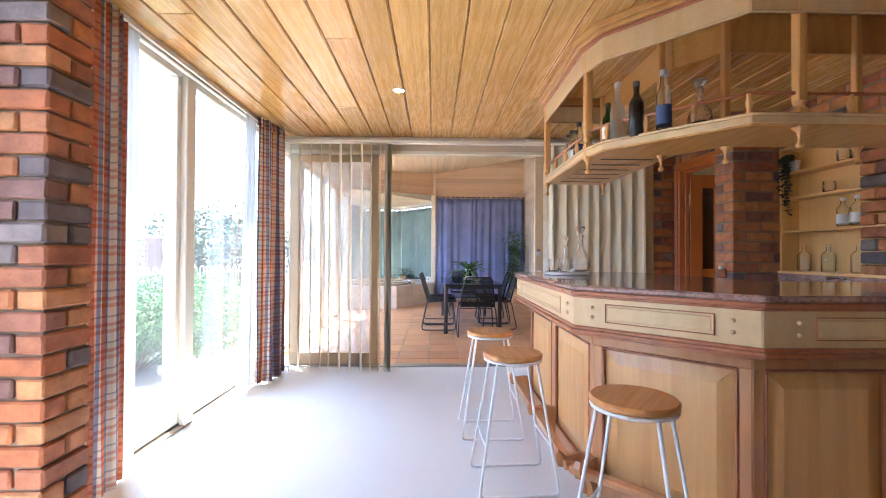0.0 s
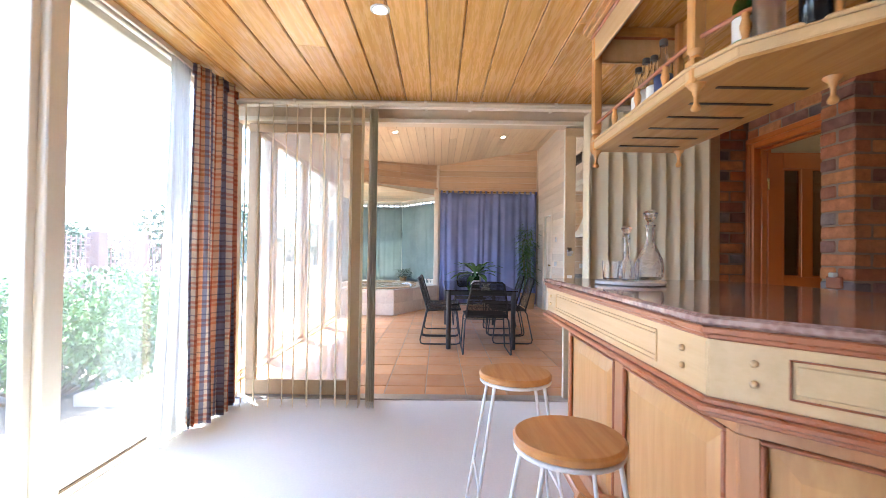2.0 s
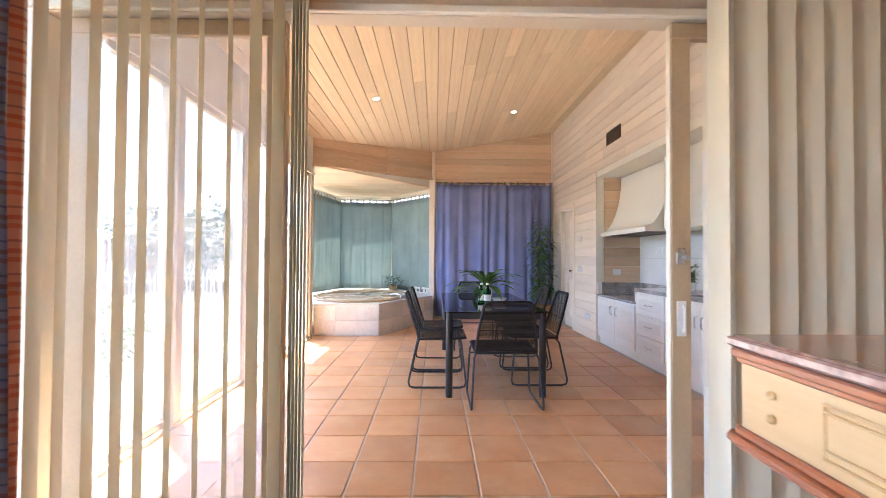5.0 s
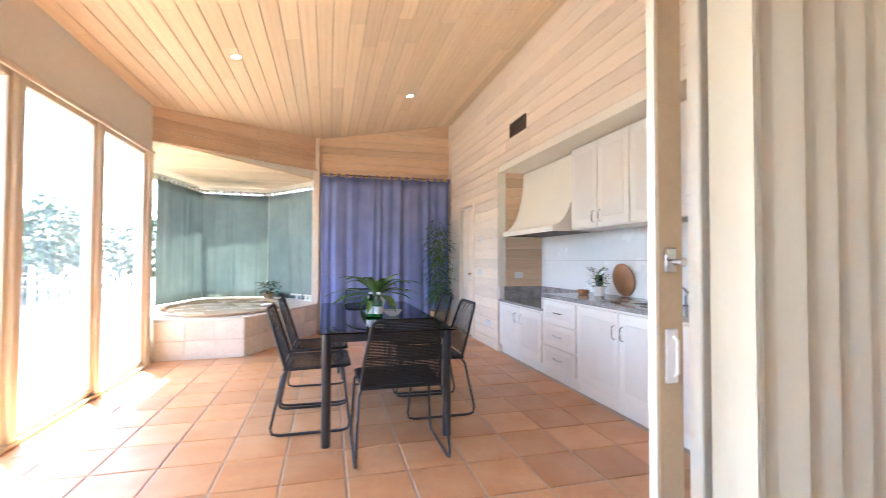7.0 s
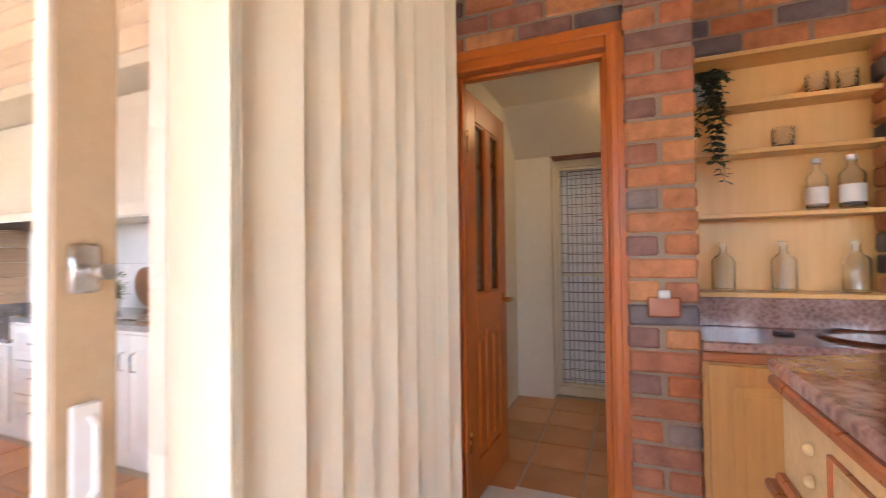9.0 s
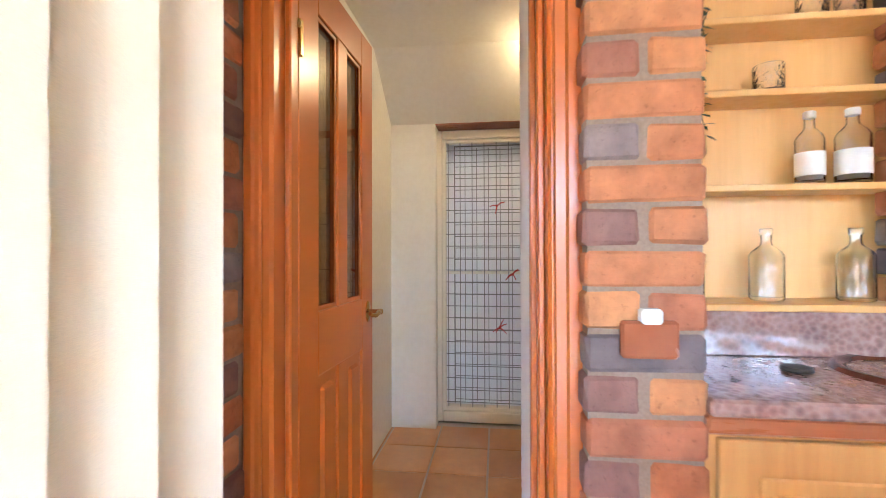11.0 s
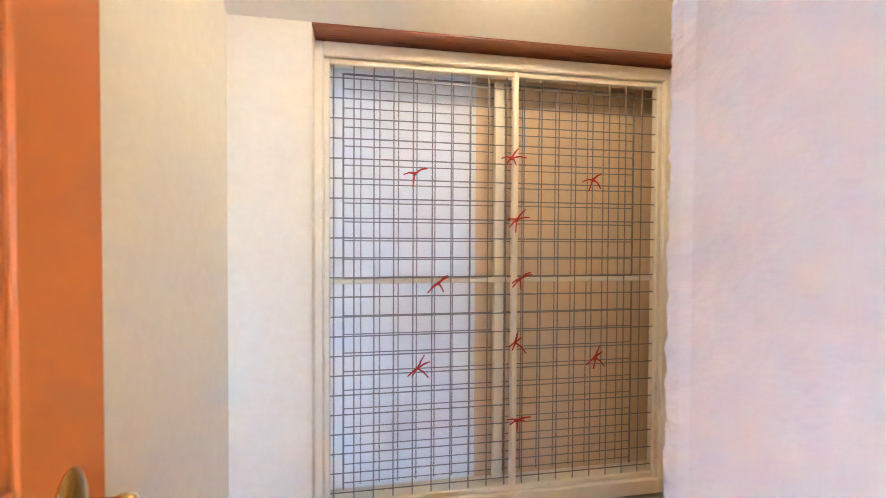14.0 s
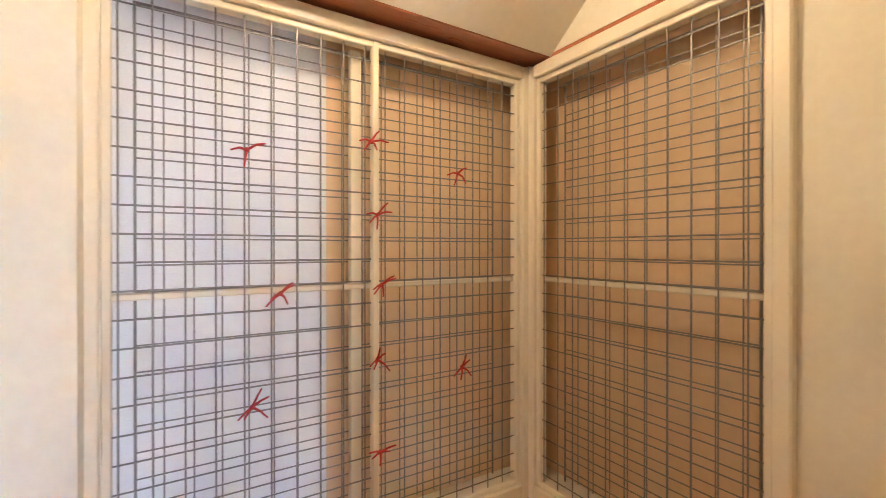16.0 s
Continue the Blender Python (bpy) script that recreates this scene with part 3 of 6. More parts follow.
def brick_face(parent, x, y, turn, length, z0, z1, step=0):
    """Stretcher courses on a face that starts at (x, y) and runs along its turn; its outside is to the right of that way."""
    base = pose(x, y, 0, 0, 0, turn)
    k = step
    z = z0
    while z + 0.06 < z1:
        h = min(0.076, z1 - z - 0.002)
        s = 0.0
        first = 0.11 if k % 2 else 0.23
        l = first
        while s < length - 0.03:
            e = min(l, length - s)
            brick(parent, base @ pose(s + e / 2, 0.055, z + h / 2), e, 0.11, h)
            s += e + 0.01
            l = 0.23
        z += 0.086
        k += 1


def brick_pier(parent, m, run, z0, z1):
    """A pier one brick wide, whose end shows one long brick or two heads by turns; run: how far it goes back."""
    k, z = 0, z0
    while z + 0.06 < z1:
        zc = z + 0.038
        if k % 2:
            brick(parent, m @ pose(0.055, 0.12, zc, 0, 0, 90), 0.235)
            s = 0.12
        else:
            for yy in (0.056, 0.184):
                brick(parent, m @ pose(0.115, yy, zc), 0.23, 0.112)
            s = 0.24
        while s < run - 0.03:
            e = min(0.23, run - s)
            for yy in (0.056, 0.184):
                brick(parent, m @ pose(s + e / 2, yy, zc), e, 0.112)
            s += e + 0.01
        z += 0.086
        k += 1


pier_core = slab("wall_brick_pier", (2.398, 3.728, 0), (2.8, 3.952, 2.4), MORTAR, "mottled red and grey brick pier beside the door")
pillar_core = slab("wall_brick_pillar", (-1.97, 1.8, 0), (-1.643, 2.014, 2.4), MORTAR, "mottled red and grey brick pillar between windows")
lintel_core = slab("wall_brick_lintel", (2.478, 3.94, 2.135), (2.6, 4.74, 2.4), MORTAR, "mottled brick over the door")
return_core = slab("wall_brick_return", (2.21, 4.748, 0), (2.62, 4.86, 2.4), MORTAR, "mottled brick return beside the door")
back_core = Shape().box((2.808, -2.6, 0), (2.95, 2.5, 2.4)).box((2.808, 2.5, 2.07), (2.95, 3.74, 2.4)).box((2.808, 2.5, 0), (2.95, 3.74, 0.9))
back_core = structure("wall_brick_back", back_core, MORTAR, "mottled brick wall behind the bar")

# pantry
slab("floor_pantry", (2.6, 2.5, -0.12), (4.9, 5.0, -0.006), GROUT, "grout bed of the pantry floor")
slab("wall_pantry_north", (2.62, 4.855, 0), (4.9, 4.98, 2.6), PLASTER, "cream plaster wall")
nb = Shape().box((2.606, 3.94, 0), (3.024, 4.05, 2.6))
RN = random.Random(17)
cols = [(3.026, 3.94), (3.036, 3.98), (3.041, 4.02), (3.042, 4.04), (3.042, 4.049), (3.038, 4.053), (3.034, 4.0535), (3.018, 4.0525), (3.0, 4.049)]
loose = (0.003, 0.003, 0.003, 0.003, 0.0028, 0.0025, 0.0016, 0.0006, 0.0)
rows_n = 300
b0 = len(nb.v)
for j in range(rows_n + 1):
    zj = 2.6 * j / rows_n
    bite = RN.choice((0, 0, 0, 0.001, 0.002, 0.005)) + 0.003 * max(0.0, math.sin(zj * 31) + math.sin(zj * 13.7 + 1) - 0.6)
    for (cx, cy), q in zip(cols, loose):
        nb.v.append((cx - (bite if q > 0.002 else 0) + RN.uniform(-2 * q, 0), cy + RN.uniform(-q, q) * 0.7, zj))
for j in range(rows_n):
    for i in range(len(cols) - 1):
        a = b0 + j * len(cols) + i
        nb.f.append((a, a + 1, a + 1 + len(cols), a + len(cols)))
structure("wall_pantry_nib", nb, ROUGH_PLASTER, "white plaster nib wall with a rough chipped end")
slab("wall_pantry_east", (4.42, 4.548, 0), (4.9, 4.855, 2.6), PLASTER)
# the gap left in this wall is added, so daylight glows through the panel
slab("wall_pantry_east_back", (4.78, 2.5, 0), (4.9, 3.8, 2.6), PLASTER)
slab("wall_pantry_east_head", (4.78, 3.8, 2.04), (4.9, 4.548, 2.6), PLASTER)
slab("wall_pantry_south", (2.95, 2.5, 0), (3.49, 2.87, 2.6), PLASTER)
slab("wall_pantry_south_back", (3.49, 2.5, 0), (4.78, 2.62, 2.6), PLASTER)
slab("wall_pantry_south_head", (3.49, 2.62, 2.085), (4.6, 2.87, 2.6), PLASTER)
slab("trim_recess_soffit_south", (3.49, 2.66, 2.066), (4.425, 2.868, 2.084), REDWOOD, "dark red-brown soffit of the recess")
slab("wall_pantry_west", (2.95, 2.87, 0), (3.02, 3.94, 2.6), PLASTER)
slope = Shape().face([(4.42, 2.6, 2.07), (4.42, 4.86, 2.07), (3.99, 4.86, 2.41), (3.99, 2.6, 2.41)])
slope.face([(4.9, 2.6, 2.07), (4.9, 2.6, 2.6), (4.9, 4.86, 2.6), (4.9, 4.86, 2.07)]).face([(3.99, 2.6, 2.41), (3.99, 4.86, 2.41), (4.9, 4.86, 2.6), (4.9, 2.6, 2.6)])
slab("trim_recess_soffit", (4.425, 2.66, 2.066), (4.9, 4.548, 2.085), REDWOOD, "dark red-brown soffit of the recess")
structure("ceiling_pantry_slope", slope, PLASTER, "sloping cream plaster ceiling")
slab("ceiling_pantry", (2.6, 2.5, 2.405), (4.2, 5.0, 2.6), PLASTER, "flat cream plaster ceiling")

# pantry doorway
dj = slab("door_jamb_pantry", (2.47, 4.022, 2.06), (2.625, 4.676, 2.135), RED_Z, "red-stained timber door frame set in brick", 0.008)
for y0, y1 in ((3.958, 4.022), (4.676, 4.742)):
    part("jamb", Shape().box((2.47, y0, 0), (2.625, y1, 2.135), 0.008), RED_Z, dj)
for y0, y1 in ((4.022, 4.04), (4.658, 4.676)):
    part("door_stop", Shape().box((2.53, y0, 0), (2.575, y1, 2.06), 0.004), RED_Z, dj)
part("jamb_edge", Shape().box((2.583, 4.024, 0), (2.63, 4.053, 2.06), 0.003), RED_Z, dj)
part("door_stop", Shape().box((2.53, 4.04, 2.042), (2.575, 4.658, 2.06), 0.004), RED_Z, dj)
for y0, y1 in ((3.945, 3.985), (4.715, 4.745)):
    ar = Shape().box((2.452, y0, 0), (2.47, y1, 2.135), 0.006)
    ar.box((2.458, y0 + (0.03 if y0 < 4 else -0.015), 0), (2.47, y1 + (0.025 if y0 < 4 else -0.02), 2.12), 0.004)
    part("architrave", ar, RED_Z, dj)
part("architrave", Shape().box((2.452, 3.945, 2.1), (2.47, 4.745, 2.145), 0.006), RED_Z, dj)

# ---- structure: dining room ----
slab("floor_dining", (-3.0, 4.70, -0.12), (2.95, 13.2, -0.006), GROUT, "grout bed of the terracotta floor")
CS = (3.66 - 2.93) / 4.09


def ceil_z(x):
    return 2.93 + (x + 1.87) * CS


cl = Shape()
x = -1.9
while x < 2.4:
    x1 = x + 0.137
    y = 4.76
    while y < 11.5:
        e = min(11.5, y + RS.uniform(2.4, 4.8))
        a, b = ceil_z(x), ceil_z(x1)
        n = len(cl.v)
        for yy in (y, e - 0.002):
            cl.v += [(x, yy, a + 0.02), (x, yy, a + 0.004), (x + 0.004, yy, a), (x1 - 0.004, yy, b), (x1, yy, b + 0.004), (x1, yy, b + 0.02)]
        for k in range(6):
            l = (k + 1) % 6
            cl.f.append((n + k, n + l, n + 6 + l, n + 6 + k))
        y = e
    x += 0.142
structure("ceiling_dining", cl, CEDAR_PALE, "pale cedar board ceiling sloping up")
structure("ceiling_dining_backing", Shape().face([(-2.0, 4.7, ceil_z(-2.0) + 0.012), (-2.0, 11.6, ceil_z(-2.0) + 0.012), (2.5, 11.6, ceil_z(2.5) + 0.012), (2.5, 4.7, ceil_z(2.5) + 0.012)]).face(
    [(-2.0, 4.7, ceil_z(-2.0) + 0.2), (2.5, 4.7, ceil_z(2.5) + 0.2), (2.5, 11.6, ceil_z(2.5) + 0.2), (-2.0, 11.6, ceil_z(-2.0) + 0.2)]), timber("groove_backing", (0.3, 0.17, 0.08), (0.2, 0.1, 0.05)), "backing of the sloping ceiling")

# window wall of the dining room
for i, (a, b) in enumerate(((4.84, 5.9), (5.99, 7.03), (7.12, 8.09), (8.18, 9.17))):
    window_unit("window_%d" % (i + 5), -1.93, a, b, 0.03, 2.4, "tall beige-framed fixed window with bright garden outside", BEIGE)
for a, b in ((4.76, 4.84), (5.9, 5.99), (7.03, 7.12), (8.09, 8.18), (9.17, 9.3)):
    slab("window_post", (-2.0, a, 0), (-1.87, b, 2.4), BEIGE, "beige timber post between windows", 0.006)
slab("window_sill_dining", (-2.02, 4.76, 0), (-1.86, 9.3, 0.03), BEIGE, "", 0.005)
slab("wall_west_dining", (-2.02, 4.76, 2.4), (-1.88, 9.3, 2.97), PLASTER)
trimw = Shape().box((-1.875, 4.76, 2.38), (-1.855, 9.3, 2.42), 0.004)
structure("trim_dining", trimw, LIME_Y)

# east wall with kitchen recess and door
core = Shape()
core.box((2.235, 4.76, 2.35), (2.33, 11.5, 3.8)).box((2.235, 9.06, 0), (2.33, 10.09, 2.35)).box((2.235, 10.74, 0), (2.33, 11.5, 2.35)).box((2.235, 10.09, 2.05), (2.33, 10.74, 2.35))
core.box((2.235, 4.76, 0), (2.33, 5.0, 2.35))
east_wall = structure("wall_east_dining", core, PLASTER, "wall lined with horizontal limed boards")
BOARD = 0.135


def board_mesh(length, axis):
    s = (length / 2, 0.007, BOARD / 2 - 0.0025)
    if axis == "y":
        s = (s[1], s[0], s[2])
    return Shape().box(tuple(-q for q in s), s, 0.0035).mesh("board", LIME_Y if axis == "y" else LIME_X)


z = 0.0
k = 0
while z < 3.62:
    zc = z + BOARD / 2
    if z > 2.34:
        spans = ((4.78, 8.1 + (k % 3) * 0.7), (8.1 + (k % 3) * 0.7, 11.38))
    elif zc < 2.05:
        spans = ((9.06, 10.03), (10.8, 11.38))
    else:
        spans = ((9.06, 11.38),)
    for a, b in spans:
        piece("board", board_mesh(b - a - 0.002, "y"), pose(2.228, (a + b) / 2, zc), east_wall)
    z += BOARD
    k += 1

slab("wall_kitchen_back", (2.86, 4.9, 0), (2.98, 9.2, 2.5), WHITE_TILE, "white splashback panel with a level joint")
slab("trim_splashback", (2.856, 5.0, 1.195), (2.86, 9.06, 1.201), plain("joint_grey", (0.5, 0.5, 0.5), (0.56, 0.56, 0.56), 0.6))
nib = slab("wall_kitchen_nib", (2.33, 9.075, 0), (2.98, 9.2, 2.5), PLASTER, "recess side lined with limed boards")
for k in range(18):
    piece("board", board_mesh(0.52, "x"), pose(2.6, 9.068, BOARD * (k + 0.5)), nib)
slab("wall_kitchen_south", (2.33, 4.88, 0), (2.98, 5.0, 2.5), PLASTER)
slab("ceiling_kitchen", (2.24, 4.9, 2.352), (2.98, 9.2, 2.5), PLASTER, "cream soffit of the kitchen recess")

# inner door of the dining room
din = structure("door_3", Shape().box((2.26, 10.13, 0.01), (2.3, 10.7, 2.02), 0.004), LIME_Y, "pale limed timber door, nearly closed")
for a, b in ((10.19, 10.39), (10.45, 10.65)):
    for z0, z1 in ((0.2, 0.85), (1.0, 1.9)):
        part("raised_panel", Shape().box((2.25, a, z0), (2.262, b, z1), 0.008), LIME_Y, din)
part("door_handle", Shape().lathe([(0.022, 0), (0.022, 0.006), (0.009, 0.01), (0.009, 0.04), (0.02, 0.05), (0.02, 0.065)], (0, 0, 0), 12, m=pose(2.255, 10.2, 0.98, 0, -90, 0)), BRASS, din, "small brass knob", 40)
arch = Shape().box((2.205, 10.03, 0), (2.235, 10.09, 2.11), 0.005).box((2.205, 10.74, 0), (2.235, 10.8, 2.11), 0.005).box((2.205, 10.09, 2.05), (2.235, 10.74, 2.11), 0.005)
structure("trim_door_3", arch, LIME_Y, "limed architrave")

# unseen wall, added to block daylight leaking past the door
slab("wall_behind_door", (2.42, 9.9, 0), (2.5, 10.95, 2.4), PLASTER)

# far wall
far_wall = slab("wall_north_dining", (-0.2, 11.4, 0), (2.4, 11.52, 3.9), PLASTER, "far wall lined with warm horizontal boards")
for k in range(8):
    zc = 2.6 + BOARD * (k + 0.5)
    x0 = -0.1 if zc < 3.2 else max(-0.1, -1.87 + (zc - 0.06 - 2.93) / CS)
    piece("board", board_mesh(2.22 - x0, "x"), pose((x0 + 2.22) / 2, 11.392, zc), far_wall)
slab("trim_post_bay", (-0.2, 11.28, 0), (-0.09, 11.4, 3.26), LIME_Y, "pale timber post at the bay", 0.006)
corner = Shape().box((2.19, 11.36, 0), (2.222, 11.392, 3.66), 0.004)
structure("trim_corner", corner, LIME_Y)

# diagonal bulkhead over the bath bay
A, B = Vector((-1.9, 9.26)), Vector((-0.14, 11.32))
U = (B - A).normalized()
LEN = (B - A).length
ANG = math.degrees(math.atan2(U.y, U.x))
bulk = structure("wall_bulkhead", Shape().face([(A.x, A.y, 2.54), (B.x, B.y, 2.7), (B.x, B.y, 3.35), (A.x, A.y, 3.0)]), PLASTER, "diagonal bulkhead lined with warm boards")
for k in range(5):
    for a, b in ((0.0, 0.55), (0.55, 1.0)):
        zc = BOARD * (k + 0.5)
        m = pose(A.x + U.x * LEN * (a + b) / 2 + U.y * 0.008, A.y + U.y * LEN * (a + b) / 2 - U.x * 0.008, 2.54 + zc + 0.16 * (a + b) / 2 + 0.01, 0, 0, 0)
        m = m @ pose(0, 0, 0, 0, 0, ANG) @ pose(0, 0, 0, 0, -math.degrees(math.atan2(0.16, LEN)), 0)
        piece("board", board_mesh(LEN * (b - a) - 0.003, "x"), m, bulk)
bt = Shape().tube([(A.x + 0.02, A.y - 0.02, 2.54), (B.x + 0.02, B.y - 0.02, 2.7)], 0.018, 6)
structure("trim_bulkhead", bt, LIME_X)
BAY = [(-1.9, 9.29), (-2.62, 11.1), (-2.25, 12.62), (-1.08, 12.72), (-0.15, 11.42)]
bay = Shape()
for (x0, y0), (x1, y1) in zip(BAY, BAY[1:]):
    d = Vector((x1 - x0, y1 - y0)).normalized()
    nx, ny = -d.y * 0.1, d.x * 0.1
    for z0, z1 in ((-0.1, 0.55), (2.44, 2.75)):
        bay.prism([(x0, y0), (x0 + nx, y0 + ny), (x1 + nx, y1 + ny), (x1, y1)][::-1], z0, z1)
structure("wall_bay", bay, PLASTER, "low walls and heads of the glazed bath bay")


def strip_of(poly, y0, y1):
    """The part of a plan outline between two levels of y."""
    for lim, sign in ((y0, 1), (y1, -1)):
        out = []
        for i in range(len(poly)):
            a, b = poly[i - 1], poly[i]
            ia, ib = (a[1] - lim) * sign >= 0, (b[1] - lim) * sign >= 0
            if ia != ib:
                f = (lim - a[1]) / (b[1] - a[1])
                out.append((a[0] + (b[0] - a[0]) * f, lim))
            if ib:
                out.append(b)
        poly = out
        if len(poly) < 3:
            return []
    return poly


bl, bl2 = Shape(), Shape()
OUTL = [(-1.9, 9.27), (-0.14, 11.4), (-1.08, 12.8), (-2.28, 12.7), (-2.7, 11.1)]
for k in range(26):
    q = strip_of(OUTL, 9.2 + k * 0.14, 9.336 + k * 0.14)
    if q:
        bl.prism(q, 2.545, 2.565)
structure("ceiling_bay", bl, CEDAR_PALE, "board ceiling of the bath bay")
structure("ceiling_bay_backing", bl2.prism(OUTL, 2.566, 2.7), PLASTER)
# unseen roof; eaves sized so sun reaches only the lower curtains
structure("roof_bay", Shape().prism([(-2.3, 9.38), (-1.9, 9.34), (-0.14, 11.47), (0.25, 11.56), (-0.98, 12.94), (-2.4, 12.86), (-2.76, 11.05)], 2.77, 2.84), PLASTER, "flat roof of the bay with shallow eaves")
for x0, y0 in BAY[1:4]:
    slab("window_post_bay", (x0 - 0.05, y0 - 0.05, 0.55), (x0 + 0.05, y0 + 0.05, 2.44), CREAM, "cream corner post of the bay", 0.006)
bw = structure("window_9", Shape().tube([(p[0], p[1], 0.57) for p in BAY], 0.02, 6), CREAM, "glazed bay windows behind the bath")
for (x0, y0), (x1, y1) in zip(BAY, BAY[1:]):
    g = part("pane", Shape().face([(x0, y0, 0.55), (x1, y1, 0.55), (x1, y1, 2.44), (x0, y0, 2.44)]), PANE, bw)
    g.visible_shadow = False

# ---- things: bar ----
TOP = [(0.55, 3.74), (0.52, 2.13), (1.04, 1.60), (2.79, 1.60), (2.79, 2.45), (1.72, 2.5), (1.62, 3.55), (1.51, 3.74)]
granite_top = thing("granite_worktop", "polished pink granite top lying on the bar", "worktop")
part("slab", Shape().prism(TOP, 1.004, 1.03, 0.006), PINK_GRANITE, granite_top)

bar = thing("bar_counter", "angled timber bar with raised panels and pale fascia", "bar")
FACE = [(1.495, 3.725), (0.565, 3.725), (0.535, 2.136), (1.046, 1.615), (2.79, 1.615)]
BASE = [(1.47, 3.62), (0.66, 3.62), (0.645, 2.19), (1.095, 1.735), (2.79, 1.735)]


def runs(line):
    """Each straight run of a line: its pose (x along the run, -y outside), and its length."""
    for a, b in zip(line, line[1:]):
        d = Vector((b[0] - a[0], b[1] - a[1]))
        yield pose(a[0], a[1], 0, 0, 0, math.degrees(math.atan2(d.y, d.x))), d.length


def moulding(line, steps):
    """A stepped strip along an outside line: (height from, to, how far it stands out)."""
    s = Shape()
    for z0, z1, out in steps:
        for (m, l), (m2, l2) in zip(runs(line), runs(line)):
            s.box((-out * 0.42, -out, z0), (l + out * 0.42, 0.012, z1), 0.004, m)
    return s


part("bullnose_edge", moulding(TOP[:4], ((1.008, 1.0265, 0.006),)), PINK_GRANITE, granite_top, "rounded granite edge")

# outside of the bar is to the right of the line's way
SIDE = FACE
for m, l in runs(SIDE):
    part("fascia", Shape().box((0, 0, 0.84), (l, 0.03, 0.976), 0.003, m), PALE_OAK, bar, "pale timber fascia")
part("upper_moulding", moulding(SIDE, ((0.974, 0.988, 0.008), (0.986, 1.004, 0.018))), REDWOOD, bar, "red-brown timber moulding")
part("lower_moulding", moulding(SIDE, ((0.826, 0.842, 0.012), (0.812, 0.828, 0.026), (0.8, 0.814, 0.014))), REDWOOD, bar, "red-brown timber moulding")
pegs = []
for k, (m, l) in enumerate(runs(SIDE)):
    n = 1 if l < 1.2 else 2
    w = l / n
    if k == 1:
        a, b = 0.2, l - 0.24
        lines = Shape()
        for z0 in (0.862, 0.876, 0.938, 0.95):
            lines.box((a, -0.0045, z0), (b, 0.004, z0 + 0.005), 0.002, m)
        for x0 in (a, b - 0.005):
            lines.box((x0, -0.0045, 0.867), (x0 + 0.005, 0.004, 0.95), 0.002, m)
        part("fascia_bead", lines, PALE_OAK, bar, "long pale bead on the fascia")
        for x in (0.09, l - 0.1):
            for z in (0.888, 0.932):
                pegs.append(m @ pose(x, -0.002, z, 90, 0, 0))
        continue
    edge = 0.15 if l < 0.85 else 0.19
    for i in range(n):
        a, b = i * w + edge, (i + 1) * w - edge
        inset = Shape()
        for z0, z1, x0, x1 in ((0.868, 0.872, a, b), (0.948, 0.952, a, b), (0.868, 0.952, a, a + 0.004), (0.868, 0.952, b - 0.004, b)):
            inset.box((x0, -0.006, z0), (x1, 0.004, z1), 0.0015, m)
        fp_ob = part("fascia_panel", Shape().box((a + 0.012, -0.004, 0.88), (b - 0.012, 0.004, 0.94), 0.003, m), PALE_OAK, bar, "shallow pale timber panel")
        part("bead", inset, REDWOOD, fp_ob, "red-brown bead")
        for x in (a - 0.06, b + 0.06):
            for z in (0.888, 0.932):
                pegs.append(m @ pose(x, -0.002, z, 90, 0, 0))
peg_me = Shape().lathe([(0.0085, 0), (0.0085, 0.005), (0.006, 0.009), (0.002, 0.011)], (0, 0, 0), 10).mesh("peg", PALE_OAK, 50)
for m in pegs:
    piece("peg", peg_me, m, bar)
for k, (m, l) in enumerate(runs(BASE)):
    part("base_board", Shape().box((0, 0.012, 0), (l, 0.04, 0.82), 0.0, m), OAK_Z, bar)
    n = {0: 1, 1: 2, 2: 1, 3: 3}[k]
    w = l / n
    fr_s = Shape().box((0, -0.006, 0), (l, 0.012, 0.1), 0.004, m).box((0, -0.004, 0.735), (l, 0.012, 0.82), 0.003, m)
    for i in range(n + 1):
        c = i * w
        fr_s.box((max(0, c - 0.045), -0.003, 0.1), (min(l, c + 0.045), 0.012, 0.735), 0.003, m)
    part("panel_frame", fr_s, REDWOOD if k == 0 else ROSE_Z, bar)
    for i in range(n):
        a, b = i * w + 0.045, (i + 1) * w - 0.045
        bead = Shape()
        for z0, z1, x0, x1 in ((0.1, 0.112, a, b), (0.723, 0.735, a, b), (0.112, 0.723, a, a + 0.012), (0.112, 0.723, b - 0.012, b)):
            bead.box((x0, -0.009, z0), (x1, 0.006, z1), 0.004, m)
        part("panel_bead", bead, REDWOOD, bar)
        p = Shape()
        a2, b2 = a + 0.014, b - 0.014
        o = [m @ Vector(q) for q in ((a2, 0.01, 0.114), (b2, 0.01, 0.114), (b2, 0.01, 0.721), (a2, 0.01, 0.721))]
        q4 = [m @ Vector(q) for q in ((a2 + 0.06, -0.006, 0.174), (b2 - 0.06, -0.006, 0.174), (b2 - 0.06, -0.006, 0.661), (a2 + 0.06, -0.006, 0.661))]
        for i2 in range(4):
            j2 = (i2 + 1) % 4
            p.face([o[i2], o[j2], q4[j2], q4[i2]])
        p.face(q4)
        part("raised_panel", p, OAK_Z, bar, "raised timber panel")
back = [(1.47, 3.62), (1.56, 3.5), (1.66, 2.45), (2.79, 2.4)]
bb = Shape()
for m, l in runs(back):
    bb.box((0, -0.03, 0), (l, 0, 1.0), 0.002, m)
part("back_board", bb, OAK_Z, bar)

